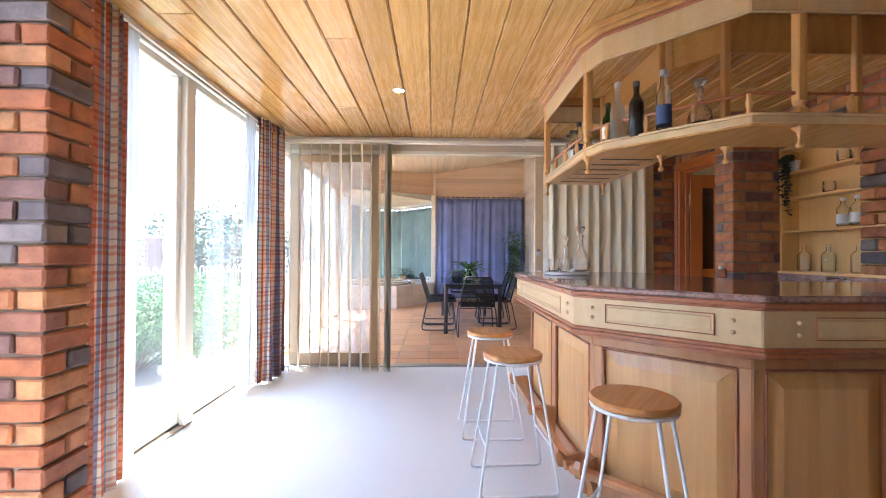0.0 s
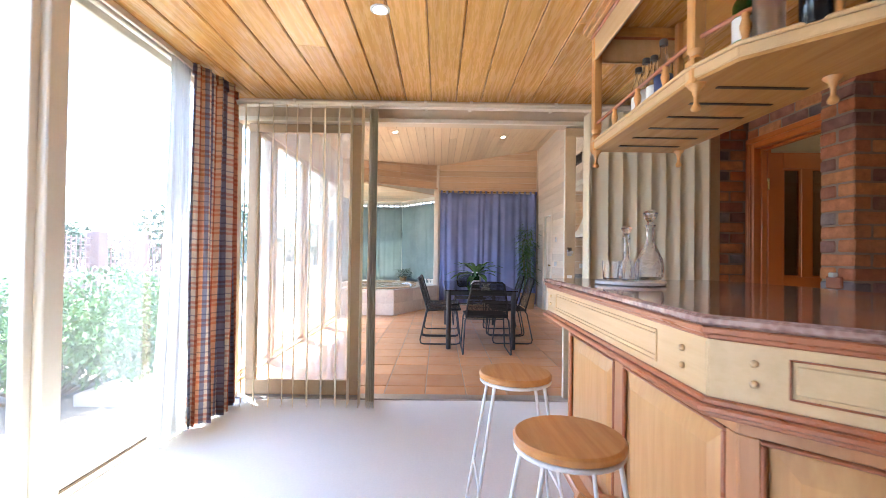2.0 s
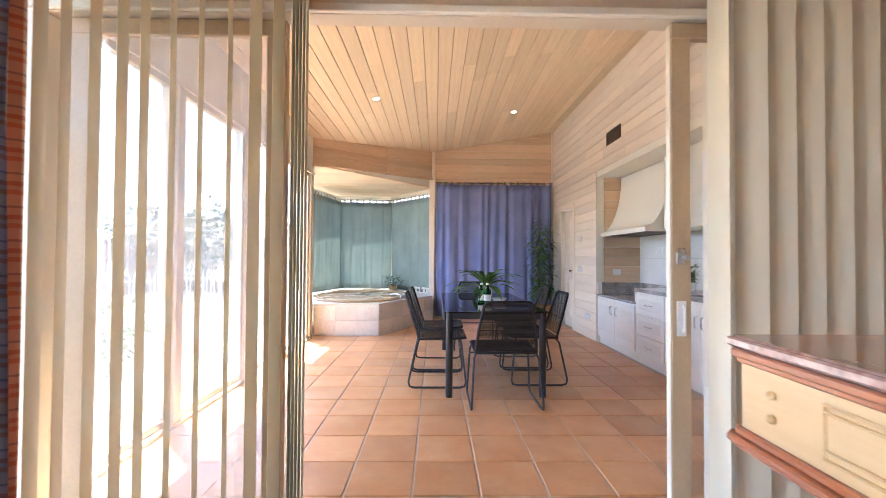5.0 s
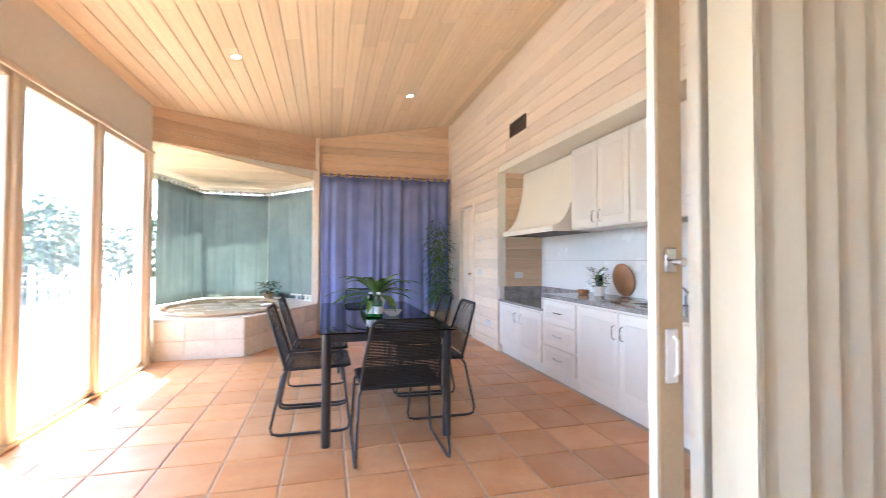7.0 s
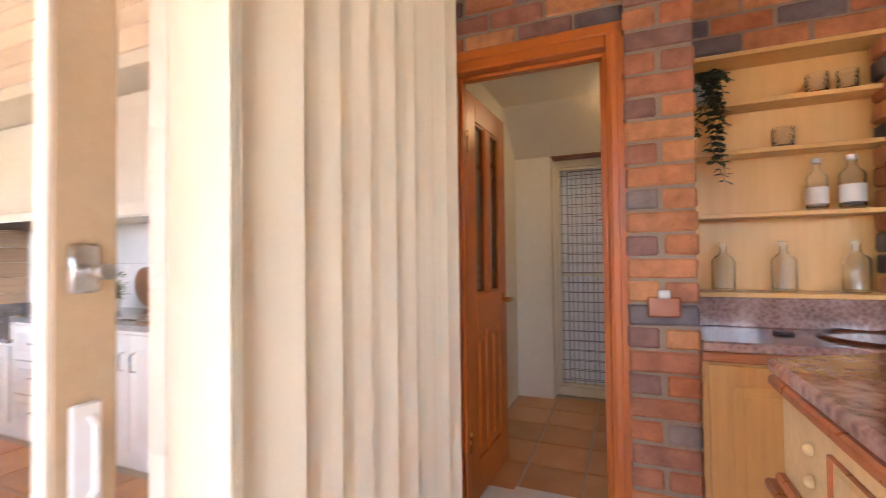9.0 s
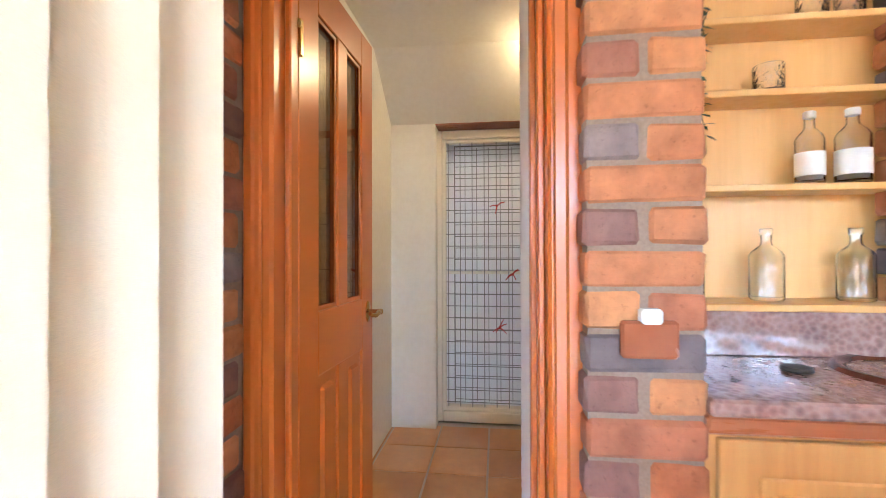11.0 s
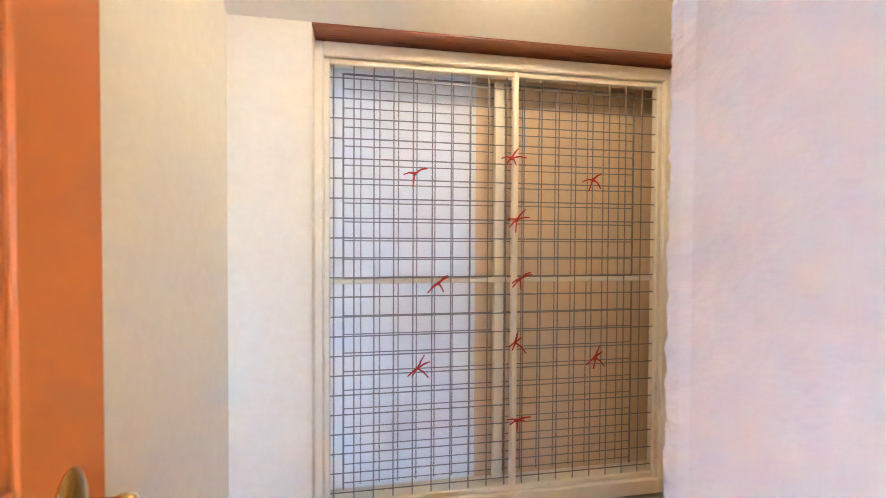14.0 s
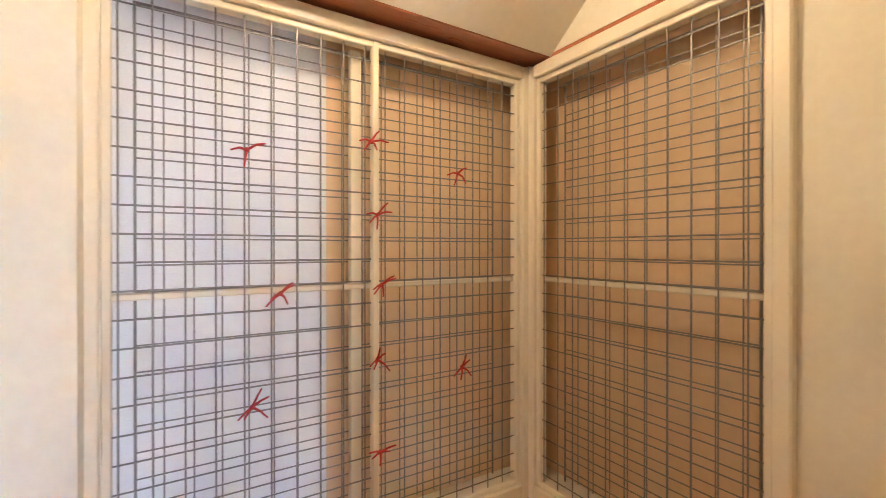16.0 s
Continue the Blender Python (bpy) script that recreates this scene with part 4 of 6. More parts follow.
# foot rail with scrolled brackets
foot = thing("foot_rail", "timber foot rail on scrolled brackets along the bar", "foot rail")
rl = [(0.535, 3.62), (0.52, 2.14), (1.04, 1.61), (2.79, 1.61)]
for m, l in runs(rl):
    part("rail", Shape().box((0, -0.028, 0.15), (l, 0.028, 0.185), 0.008, m), ROSE_Z, foot)
for m, l in runs(rl):
    for x in ((0.06, l / 2, l - 0.06) if l > 1 else (0.06, l - 0.06)):
        br = Shape()
        prof = [(0.13, 0.02), (0.13, 0.2), (0.06, 0.21), (-0.01, 0.2), (-0.045, 0.23), (-0.06, 0.2), (-0.045, 0.15), (0.0, 0.145), (0.045, 0.12), (0.07, 0.07), (0.075, 0.02)]
        n = len(br.v)
        for sx in (-0.014, 0.014):
            br.v += [tuple(m @ Vector((x + sx, py, pz))) for py, pz in prof]
        c = len(prof)
        br.f += [tuple(range(n, n + c)), tuple(range(n + c, n + 2 * c))[::-1]]
        br.f += [(n + i, n + c + i, n + c + (i + 1) % c, n + (i + 1) % c) for i in range(c)]
        part("bracket", br, ROSE_Z, foot, "scroll-cut bracket")

# overhead bottle rack
rack = thing("overhead_rack", "timber bottle rack hung over the bar with turned rails", "bottle rack")
OUT = [(1.19, 3.47), (0.73, 3.47), (0.715, 2.55), (0.76, 2.36), (1.2, 1.88), (1.4, 1.875), (2.79, 1.875)]
PLAN = OUT + [(2.79, 2.25), (1.34, 2.25), (1.19, 2.45)]
part("shelf", Shape().prism(PLAN, 1.722, 1.765, 0.006), OAK, rack)
part("shelf_edge", moulding(OUT, ((1.764, 1.776, 0.01), (1.73, 1.764, 0.004))), PALE_OAK, rack, "pale moulded shelf edge")
CORN = [(1.19, 3.47), (0.73, 3.47), (0.715, 2.55), (0.76, 2.36), (1.2, 1.88), (1.4, 1.875), (2.79, 1.875)]
part("cornice", moulding(CORN, ((2.2, 2.33, 0.002), (2.2, 2.212, 0.006))), PALE_OAK, rack, "pale timber cornice board")
part("cornice_moulding", moulding(CORN, ((2.325, 2.345, 0.012),)), REDWOOD, rack, "red-brown cornice moulding")
part("cornice_crown", moulding(CORN, ((2.343, 2.365, 0.03), (2.363, 2.397, 0.05))), OAK, rack)
inn = [(2.79, 2.25), (1.34, 2.25), (1.19, 2.45), (1.19, 3.47)]
ib = Shape()
for m, l in runs(inn):
    ib.box((0, -0.01, 2.2), (l, 0.012, 2.397), 0.003, m)
part("inner_board", ib, OAK, rack)
DROP = [(0.005, -0.086), (0.013, -0.082), (0.016, -0.073), (0.012, -0.064), (0.007, -0.057), (0.0075, -0.034), (0.012, -0.027), (0.012, -0.018), (0.023, -0.007), (0.026, 0.0)]
SPIN = [(0.010, 0.0), (0.013, 0.01), (0.009, 0.02), (0.015, 0.045), (0.015, 0.055), (0.009, 0.075), (0.012, 0.082), (0.010, 0.09)]
for x, y, big in ((0.745, 3.45, 1), (0.74, 2.535, 1), (1.425, 1.9, 1), (2.3, 1.9, 1), (1.17, 3.42, 0), (1.12, 2.46, 0), (1.34, 2.25, 0), (2.0, 2.23, 0)):
    h = 0.025 if big else 0.022
    if big:
        s = Shape().box((x - h, y - h, 1.716), (x + h, y + h, 1.80), 0.006).lathe([(0.026, 0), (0.018, 0.012), (0.026, 0.026), (0.026, 0.03)], (x, y, 1.80), 14)
        s.box((x - h * 0.85, y - h * 0.85, 1.83), (x + h * 0.85, y + h * 0.85, 2.34), 0.005)
    else:
        s = Shape().box((x - h * 0.8, y - h * 0.8, 1.765), (x + h * 0.8, y + h * 0.8, 2.397), 0.005)
    post = part("post", s, OAK_Z, rack, "", 35)
    part("drop_finial", Shape().lathe(DROP, (x, y, 1.717 if big else 1.722), 14), OAK_Z, post, "turned drop finial", 50)
RAIL = [(0.745, 3.45), (0.74, 2.535), (0.785, 2.37), (1.21, 1.905), (1.425, 1.9)]
part("gallery_rail", Shape().tube([(x, y, 1.868) for x, y in RAIL[1:]], 0.008, 8).tube([(x, y, 1.868) for x, y in RAIL[:2]], 0.008, 8).tube([(1.425, 1.9, 1.868), (2.79, 1.9, 1.868)], 0.008, 8), REDWOOD, rack, "slim gallery rail", 50)
spin_me = Shape().lathe(SPIN, (0, 0, 0), 12).mesh("spindle", OAK_Z, 50)
for x, y in ((0.742, 3.2), (0.738, 2.95), (0.74, 2.73), (0.785, 2.37), (0.92, 2.222), (1.065, 2.064), (1.21, 1.905), (1.65, 1.9), (1.87, 1.9), (2.1, 1.9)):
    piece("spindle", spin_me, pose(x, y, 1.774), rack)
# thin dark strips under the shelf stand in for shaded slots
for i in range(6):
    y = 3.33 - i * 0.155
    part("slot_shade_strip", Shape().box((0.82, y - 0.009, 1.7195), (1.12, y + 0.009, 1.7235)), CAP_DARK, rack, "dark strip standing in for the shade of a stem glass slot")

# bottles
def bottle(name, x, y, z, r, h, neck, glass, cap, label, wrap=None, shoulder=0.6):
    b = thing(name, label, "bottle", "", (x, y, z))
    hs = h * shoulder
    prof = [(r * 0.9, 0), (r, 0.006), (r, hs), (r * 0.85, hs + h * 0.06), (neck * 1.15, hs + h * 0.15), (neck, hs + h * 0.2), (neck, h * 0.93)]
    if glass in (CLEAR, GREEN_GLASS, FROSTED):
        prof = prof + [(q - 0.003, z) for q, z in prof[:1:-1]] + [(r - 0.004, 0.014), (0.006, 0.012)]
    part("body", Shape().lathe(prof, (0, 0, 0), 18), glass, b, "", 40)
    part("cap", Shape().lathe([(neck * 1.15, 0), (neck * 1.2, 0.004), (neck * 1.2, h * 0.09), (neck, h * 0.1)], (0, 0, h * 0.91), 14), cap, b, "", 40)
    if wrap:
        part("paper_label", Shape().lathe([(r + 0.0006, 0), (r + 0.001, 0.002), (r + 0.001, hs * 0.5), (r + 0.0006, hs * 0.5 + 0.002)], (0, 0, hs * 0.2), 18), wrap, b, "", 40)
    return b


bottle("bottle", 0.80, 2.40, 1.766, 0.029, 0.22, 0.012, GREEN_GLASS, CAP_DARK, "green glass bottle with white label", WHITE_LABEL)
bottle("bottle", 0.825, 2.335, 1.766, 0.038, 0.31, 0.014, FROSTED, CAP_SILVER, "frosted clear bottle with tall neck", None, 0.5)
bottle("bottle", 0.885, 2.25, 1.766, 0.036, 0.28, 0.014, DARK_GLASS, CAP_DARK, "plain black glass liqueur bottle", None)
bottle("bottle", 0.975, 2.155, 1.766, 0.035, 0.30, 0.016, CLEAR, CAP_SILVER, "clear bottle with dark blue label", BLUE_LABEL)
for y, r, h, g, w in ((2.985, 0.032, 0.24, CLEAR, WHITE_LABEL), (2.915, 0.029, 0.22, CLEAR, WHITE_LABEL), (2.84, 0.034, 0.25, CLEAR, BLUE_LABEL), (3.055, 0.029, 0.23, CLEAR, WHITE_LABEL)):
    bottle("bottle", 0.79, y, 1.766, r, h, 0.013, g, CAP_DARK, "clear spirit bottle with paper label", w)


def decanter(x, y, z, r, h, slim, label):
    d = thing("decanter", label, "decanter", "", (x, y, z))
    if slim:
        body = [(r * 0.8, 0), (r, 0.01), (r * 0.98, h * 0.12), (r * 0.55, h * 0.3), (r * 0.3, h * 0.42), (r * 0.28, h * 0.72), (r * 0.4, h * 0.78)]
    else:
        body = [(r * 0.72, 0), (r * 0.95, h * 0.06), (r, h * 0.16), (r * 0.9, h * 0.3), (r * 0.5, h * 0.46), (r * 0.28, h * 0.55), (r * 0.28, h * 0.74), (r * 0.42, h * 0.79)]
    body = body + [(max(0.006, q - 0.006), z) for q, z in body[:1:-1]] + [(r * 0.8, 0.018), (0.006, 0.014)]
    part("body", Shape().lathe(body, (0, 0, 0), 24), CRYSTAL, d, "cut crystal body", 60)
    part("stopper", Shape().lathe([(r * 0.22, 0), (r * 0.24, h * 0.05), (r * 0.45, h * 0.1), (r * 0.55, h * 0.17), (r * 0.3, h * 0.21)], (0, 0, h * 0.79), 8), CRYSTAL, d, "faceted stopper", 20)


tagged(part("round_tray", Shape().lathe([(0.15, 0), (0.158, 0.004), (0.158, 0.016), (0.15, 0.02)], (0.825, 3.21, 1.0305), 36), WHITE_GLOSS, None, "", 50), "white marble tray lying on the bar", "tray")
decanter(0.935, 3.24, 1.051, 0.064, 0.335, False, "tall cut crystal decanter with stopper")
decanter(0.84, 3.285, 1.051, 0.048, 0.262, True, "smaller slim crystal decanter with stopper")
for x, y in ((0.728, 3.195), (0.785, 3.115)):
    g = thing("tumbler", "clear glass tumbler on the tray", "glass", "tumblers on the tray", (x, y, 1.051))
    part("bowl", Shape().lathe([(0.03, 0), (0.035, 0.004), (0.039, 0.09), (0.0365, 0.09), (0.032, 0.012), (0.01, 0.01)], (0, 0, 0), 20), CLEAR, g, "", 50)
decanter(1.09, 2.055, 1.766, 0.052, 0.22, False, "cut crystal decanter standing on the rack")

# stools
st = thing("bar_stool", "round timber seat stool on thin white wire legs", "stool", "stools at the bar", (0.247, 3.0, 0))
part("seat", Shape().lathe([(0.143, 0), (0.151, 0.004), (0.153, 0.02), (0.146, 0.027)], (0, 0, 0.64), 40), STOOL_TOP, st, "", 40)
part("seat_ring", Shape().tube([(0.144 * math.cos(a * math.pi / 16), 0.144 * math.sin(a * math.pi / 16), 0.633) for a in range(32)], 0.007, 8, True), WHITE_METAL, st, "white wire ring", 60)
for sx, sy in ((-1, -1), (1, -1), (1, 1), (-1, 1)):
    part("leg", Shape().tube([(sx * 0.1, sy * 0.1, 0.633), (sx * 0.1935, sy * 0.159, 0.022)], 0.007, 8), WHITE_METAL, st, "", 60)
for sy in (-1, 1):
    part("floor_bar", Shape().tube([(-0.1935, sy * 0.159, 0.022), (-0.188, sy * 0.16, 0.011), (-0.172, sy * 0.16, 0.007), (0.172, sy * 0.16, 0.007), (0.188, sy * 0.16, 0.011), (0.1935, sy * 0.159, 0.022)], 0.007, 8), WHITE_METAL, st, "", 60)
for sx in (-1, 1):
    part("side_rail", Shape().tube([(sx * 0.16, -0.138, 0.235), (sx * 0.16, 0.138, 0.235)], 0.006, 8), WHITE_METAL, st, "", 60)
copy_thing(st, pose(0.28, 2.345, 0, 0, 0, 3))
copy_thing(st, pose(0.585, 1.63, 0, 0, 0, -38))

# back bar: cabinet, basin, niche
cab = thing("back_bar_cabinet", "timber cabinet under pink granite behind the bar", "cabinet")
part("body", Shape().box((2.42, 1.65, 0.08), (2.8, 3.72, 0.86), 0.003), OAK_Z, cab)
part("top_rail", Shape().box((2.395, 1.65, 0.83), (2.43, 3.722, 0.868), 0.006), REDWOOD, cab, "red-brown edge strip")
part("plinth", Shape().box((2.46, 1.65, 0), (2.8, 3.72, 0.08)), REDWOOD, cab)
for i in range(4):
    a, b = 3.71 - (i + 1) * 0.51, 3.71 - i * 0.51 - 0.012
    d = part("door", Shape().box((2.402, a, 0.1), (2.42, b, 0.82), 0.003), OAK_Z, cab)
    rp = Shape().box((2.394, a + 0.07, 0.17), (2.403, b - 0.07, 0.75), 0.008).box((2.39, a + 0.1, 0.2), (2.396, b - 0.1, 0.72), 0.004)
    part("raised_panel", rp, OAK_Z, d)
bwk = thing("back_worktop", "pink granite worktop with upstand behind the bar", "worktop")
part("slab", Shape().box((2.38, 1.65, 0.87), (2.8, 3.722, 0.905), 0.006), PINK_GRANITE, bwk)
part("upstand", Shape().box((2.775, 1.65, 0.9055), (2.8, 3.72, 1.03), 0.003), PINK_GRANITE, bwk)
bs = thing("basin", "round brown enamel bar basin set in granite", "basin", "", (2.6, 3.12, 0.905))
part("bowl", Shape().lathe([(0.1, -0.1), (0.165, -0.02), (0.17, 0.004), (0.19, 0.012), (0.2, 0.008), (0.205, 0.0), (0.2, -0.001), (0.15, -0.14), (0.02, -0.15)], (0, 0, 0), 32), BROWN_GLAZE, bs, "", 60)
tp = thing("basin_tap", "chrome and white swan-neck tap at the basin", "tap", "", (2.73, 3.02, 0.905))
part("spout", Shape().tube([(0, 0, 0), (0, 0, 0.08), (-0.03, 0.03, 0.12), (-0.1, 0.08, 0.11)], 0.01, 10), STEEL, tp, "", 60)
part("knob", Shape().lathe([(0.012, 0), (0.022, 0.01), (0.02, 0.03)], (0.02, -0.04, 0.0), 12), WHITE_GLOSS, tp, "white tap knob", 50)
tagged(part("basin_plug", Shape().lathe([(0.03, 0), (0.034, 0.004), (0.03, 0.012), (0.008, 0.014)], (2.62, 3.42, 0.9052), 16), CAP_DARK, None, "", 50), "black rubber plug lying on granite", "plug")

niche = thing("niche_shelves", "built-in timber niche shelves half full of bottles", "shelf")
part("back_panel", Shape().box((2.94, 2.5, 1.03), (2.955, 3.71, 2.07)), NICHE_LIT_WOOD, niche)
part("side_panel", Shape().box((2.79, 3.695, 1.03), (2.945, 3.717, 2.07), 0.003), NICHE_LIT_WOOD, niche)
part("side_panel", Shape().box((2.79, 2.49, 1.03), (2.945, 2.512, 2.07), 0.003), NICHE_LIT_WOOD, niche)
for z, f in ((1.03, 2.755), (1.366, 2.81), (1.638, 2.81), (1.848, 2.81), (2.05, 2.78)):
    part("shelf", Shape().box((f, 2.51, z), (2.945, 3.7, z + 0.02), 0.003), NICHE_LIT_WOOD, niche)
part("side_trim", Shape().box((2.775, 2.48, 1.03), (2.808, 2.51, 2.09), 0.004), NICHE_LIT_WOOD, niche)
for y in (3.565, 3.345, 3.105):
    bottle("bottle", 2.87, y, 1.0505, 0.045, 0.21, 0.014, CLEAR, CLEAR, "stout clear glass bottle with glass stopper", None, 0.62)
bottle("bottle", 2.87, 3.225, 1.3865, 0.036, 0.215, 0.013, CLEAR, WHITE_LABEL, "clear spirit bottle with blue and white label", WHITE_LABEL, 0.62)
bottle("bottle", 2.87, 3.11, 1.3865, 0.042, 0.22, 0.015, CLEAR, WHITE_LABEL, "clear spirit bottle with patterned white label", WHITE_LABEL, 0.64)
for y, z, r in ((3.335, 1.6585, 0.04), (3.215, 1.8685, 0.04), (3.115, 1.8685, 0.036)):
    g = thing("glass_jar", "ribbed clear glass jar on a shelf", "glass", "", (2.87, y, z))
    part("bowl", Shape().lathe([(r * 0.8, 0), (r, 0.01), (r, 0.085), (r * 0.9, 0.085), (r * 0.85, 0.012), (0.008, 0.01)], (0, 0, 0), 18), CRYSTAL, g, "", 50)

ivy = thing("ivy_plant", "trailing ivy in a small white pot on the top shelf", "plant", "", (2.85, 3.64, 1.8685))
part("pot", Shape().lathe([(0.036, 0), (0.048, 0.085), (0.05, 0.095), (0.044, 0.095), (0.04, 0.08), (0.01, 0.075)], (0, 0, 0), 18), WHITE_GLOSS, ivy, "white ceramic pot", 50)
vines, lv = Shape(), Shape()
RL = random.Random(11)
for k in range(16):
    px, py = RL.uniform(-0.03, 0.02), RL.uniform(-0.06, 0.03)
    drop = RL.uniform(0.1, 0.55) if k % 2 else RL.uniform(0.0, 0.2)
    line = [(px, py, 0.09), (px - 0.06, py - RL.uniform(0, 0.05), 0.13)]
    n = int(drop / 0.03) + 2
    for i in range(n):
        line.append((-0.085 - RL.uniform(0, 0.02), line[-1][1] + RL.uniform(-0.016, 0.012), 0.11 - drop * i / n))
    vines.tube(line, 0.0015, 4)
    for p in line[1:]:
        for q in range(3):
            a = RL.uniform(0, 6.28)
            lv.leaf(p, (math.cos(a) * 0.7, math.sin(a), RL.uniform(-0.6, 0.2)), (-math.sin(a), math.cos(a), 0.3), RL.uniform(0.022, 0.04), RL.uniform(0.018, 0.03), 0.2)
part("vine", vines, STEM, ivy)
part("leaves", lv, LEAF_DARK, ivy)

sk = thing("wall_socket", "brown bakelite wall socket with white plug", "socket", "", (2.388, 3.838, 1.023))
part("plate", Shape().box((-0.02, -0.055, -0.04), (0.0, 0.055, 0.035), 0.006), BROWN_PLASTIC, sk)
part("plug", Shape().box((-0.035, -0.02, 0.03), (-0.002, 0.02, 0.06), 0.005), WHITE_GLOSS, sk, "white plastic plug")

# downlights
for x, y, z, tilt in ((-0.4, 3.34, 2.399, 0), (1.75, 2.6, 2.399, 0), (-0.807, 8.136, ceil_z(-0.807), 10), (1.131, 9.588, ceil_z(1.131), 10)):
    d = thing("downlight", "small round recessed ceiling downlight, lit", "light", "downlights", (x, y, z))
    d.rotation_euler = (0, -radians(tilt), 0)
    part("ring", Shape().lathe([(0.042, -0.006), (0.05, -0.004), (0.05, 0.0)], (0, 0, 0), 20), WHITE_METAL, d, "", 50)
    part("bulb", Shape().lathe([(0.03, -0.008), (0.034, -0.006), (0.034, -0.002)], (0, 0, 0), 16), LIT, d, "glowing bulb", 50)


# ---- curtains and blinds ----
def hanging(line, z0, z1, folds, amp, seed, rows=14, taper=0.6, flare=0.0):
    """Cloth that hangs in folds along a plan line."""
    s = Shape()
    s.uv = []
    r = random.Random(seed)
    pts = [Vector(p) for p in line]
    lens = [(b - a).length for a, b in zip(pts, pts[1:])]
    total = sum(lens)
    n = folds * 8
    ph = [r.uniform(-0.5, 0.5) for _ in range(folds + 2)]
    for j in range(rows + 1):
        f = j / rows
        z = z1 + (z0 - z1) * f
        for i in range(n + 1):
            d = total * (i / n * (1 + flare * f * f) - flare * f * f)
            k = 0
            while k < len(lens) - 1 and d > lens[k]:
                d -= lens[k]
                k += 1
            u = (pts[k + 1] - pts[k]).normalized()
            p = pts[k] + u * d
            w = min(max(i / n * folds + 0.34 * math.sin(2 * math.pi * i / n * 2.3 + seed) + 0.2 * math.sin(2 * math.pi * i / n * 5.1 + seed * 2), 0), folds)
            a = amp * (taper + (1 - taper) * f) * (0.75 + 0.5 * ph[int(w)]) * (0.72 * math.sin(2 * math.pi * w + 0.5 * math.sin(3 * f + ph[int(w)] * 4)) + 0.42 * math.sin(2 * math.pi * w * 0.43 + seed + 0.8 * f) + 0.16 * math.sin(2 * math.pi * w * 2.3 + 2 * f))
            s.v.append((p.x - u.y * a, p.y + u.x * a, z + 0.004 * math.sin(w * 5)))
            s.uv.append((i / n * total * 1.9, z))
    for j in range(rows):
        for i in range(n):
            a = j * (n + 1) + i
            s.f.append((a, a + n + 1, a + n + 2, a + 1))
    return s


def cloth_part(name, shape, material, parent, label=""):
    ob = part(name, shape, material, parent, label, 180)
    so = ob.modifiers.new("thickness", "SOLIDIFY")
    so.thickness = 0.003
    return ob


c1 = thing("curtain", "red, blue and cream plaid curtain drawn open by the brick pillar", "curtain", "plaid curtains")
cloth_part("drape", hanging([(-1.69, 2.06), (-1.73, 2.35)], 0.015, 2.38, 4, 0.05, 3), PLAID, c1)
c2 = thing("curtain", "red, blue and cream plaid curtain gathered in the corner", "curtain", "plaid curtains")
cloth_part("drape", hanging([(-1.69, 3.98), (-1.62, 4.28), (-1.66, 4.5)], 0.015, 2.38, 7, 0.07, 5), PLAID, c2)
cloth_part("heading", hanging([(-1.69, 3.98), (-1.62, 4.28), (-1.66, 4.5)], 2.31, 2.385, 18, 0.02, 6, 2), PLAID, c2, "pinch-pleated heading")
c3 = thing("sheer_curtain", "white sheer curtain gathered beside the plaid one", "curtain")
cloth_part("drape", hanging([(-1.72, 3.8), (-1.735, 4.02)], 0.01, 2.36, 6, 0.03, 8, 14, 0.2, 0.75), SHEER, c3)
c4 = thing("sheer_curtain", "white sheer curtain behind the plaid one", "curtain")
cloth_part("drape", hanging([(-1.74, 2.2), (-1.74, 2.47)], 0.01, 2.36, 4, 0.025, 9, 14, 0.25), SHEER, c4)

bd = thing("vertical_blind", "beige vertical blind with slats turned edge-on", "blind")
part("head_rail", Shape().box((-1.7, 4.475, 2.285), (2.1, 4.53, 2.315), 0.006).box((-1.7, 4.47, 2.307), (2.1, 4.48, 2.32), 0.002), CREAM, bd, "long cream head rail")
slat_me = Shape()
for i in range(6):
    a0, a1 = (-0.0635 + i * 0.0212), (-0.0635 + (i + 1) * 0.0212)
    b0, b1 = 0.006 * math.cos(a0 * 24), 0.006 * math.cos(a1 * 24)
    for o, flip in ((0.0, False), (0.0015, True)):
        q = [(b0 + o, a0, 0.025), (b1 + o, a1, 0.025), (b1 + o, a1, 2.285), (b0 + o, a0, 2.285)]
        slat_me.face(q[::-1] if flip else q)
slat_me.face([(0, -0.0635, 0.025), (0, -0.0635, 2.285), (0.0015, -0.0635, 2.285), (0.0015, -0.0635, 0.025)])
slat_me.face([(0, 0.0635, 2.285), (0, 0.0635, 0.025), (0.0015, 0.0635, 0.025), (0.0015, 0.0635, 2.285)])
slat_me = slat_me.mesh("slat", SLAT, 40)
for k, x in enumerate((-1.576, -1.48, -1.368, -1.266, -1.182, -1.076, -0.97, -0.861, -0.764, -0.677, -0.623, -0.61, -0.597, -0.584, -0.571)):
    sl = piece("slat", slat_me, pose(x, 4.49, 0, 0, 0, (22, 25, 21, 19, 20, 22, 20, 18, 3, 1)[k] if k < 10 else 14), bd)
    part("chain_weight", Shape().box((-0.002, -0.0635, 0.006), (0.0035, 0.0635, 0.0248), 0.001), CREAM, sl)
for x in (-1.2, -0.2, 0.15, 0.8, 1.6):
    part("bracket", Shape().box((x - 0.012, 4.5, 2.316), (x + 0.012, 4.662, 2.326), 0.002).box((x - 0.012, 4.465, 2.3), (x + 0.012, 4.474, 2.335), 0.002), CREAM, bd, "small metal rail bracket")
bd2 = thing("vertical_blind", "beige vertical blind with overlapping half-closed slats", "blind")
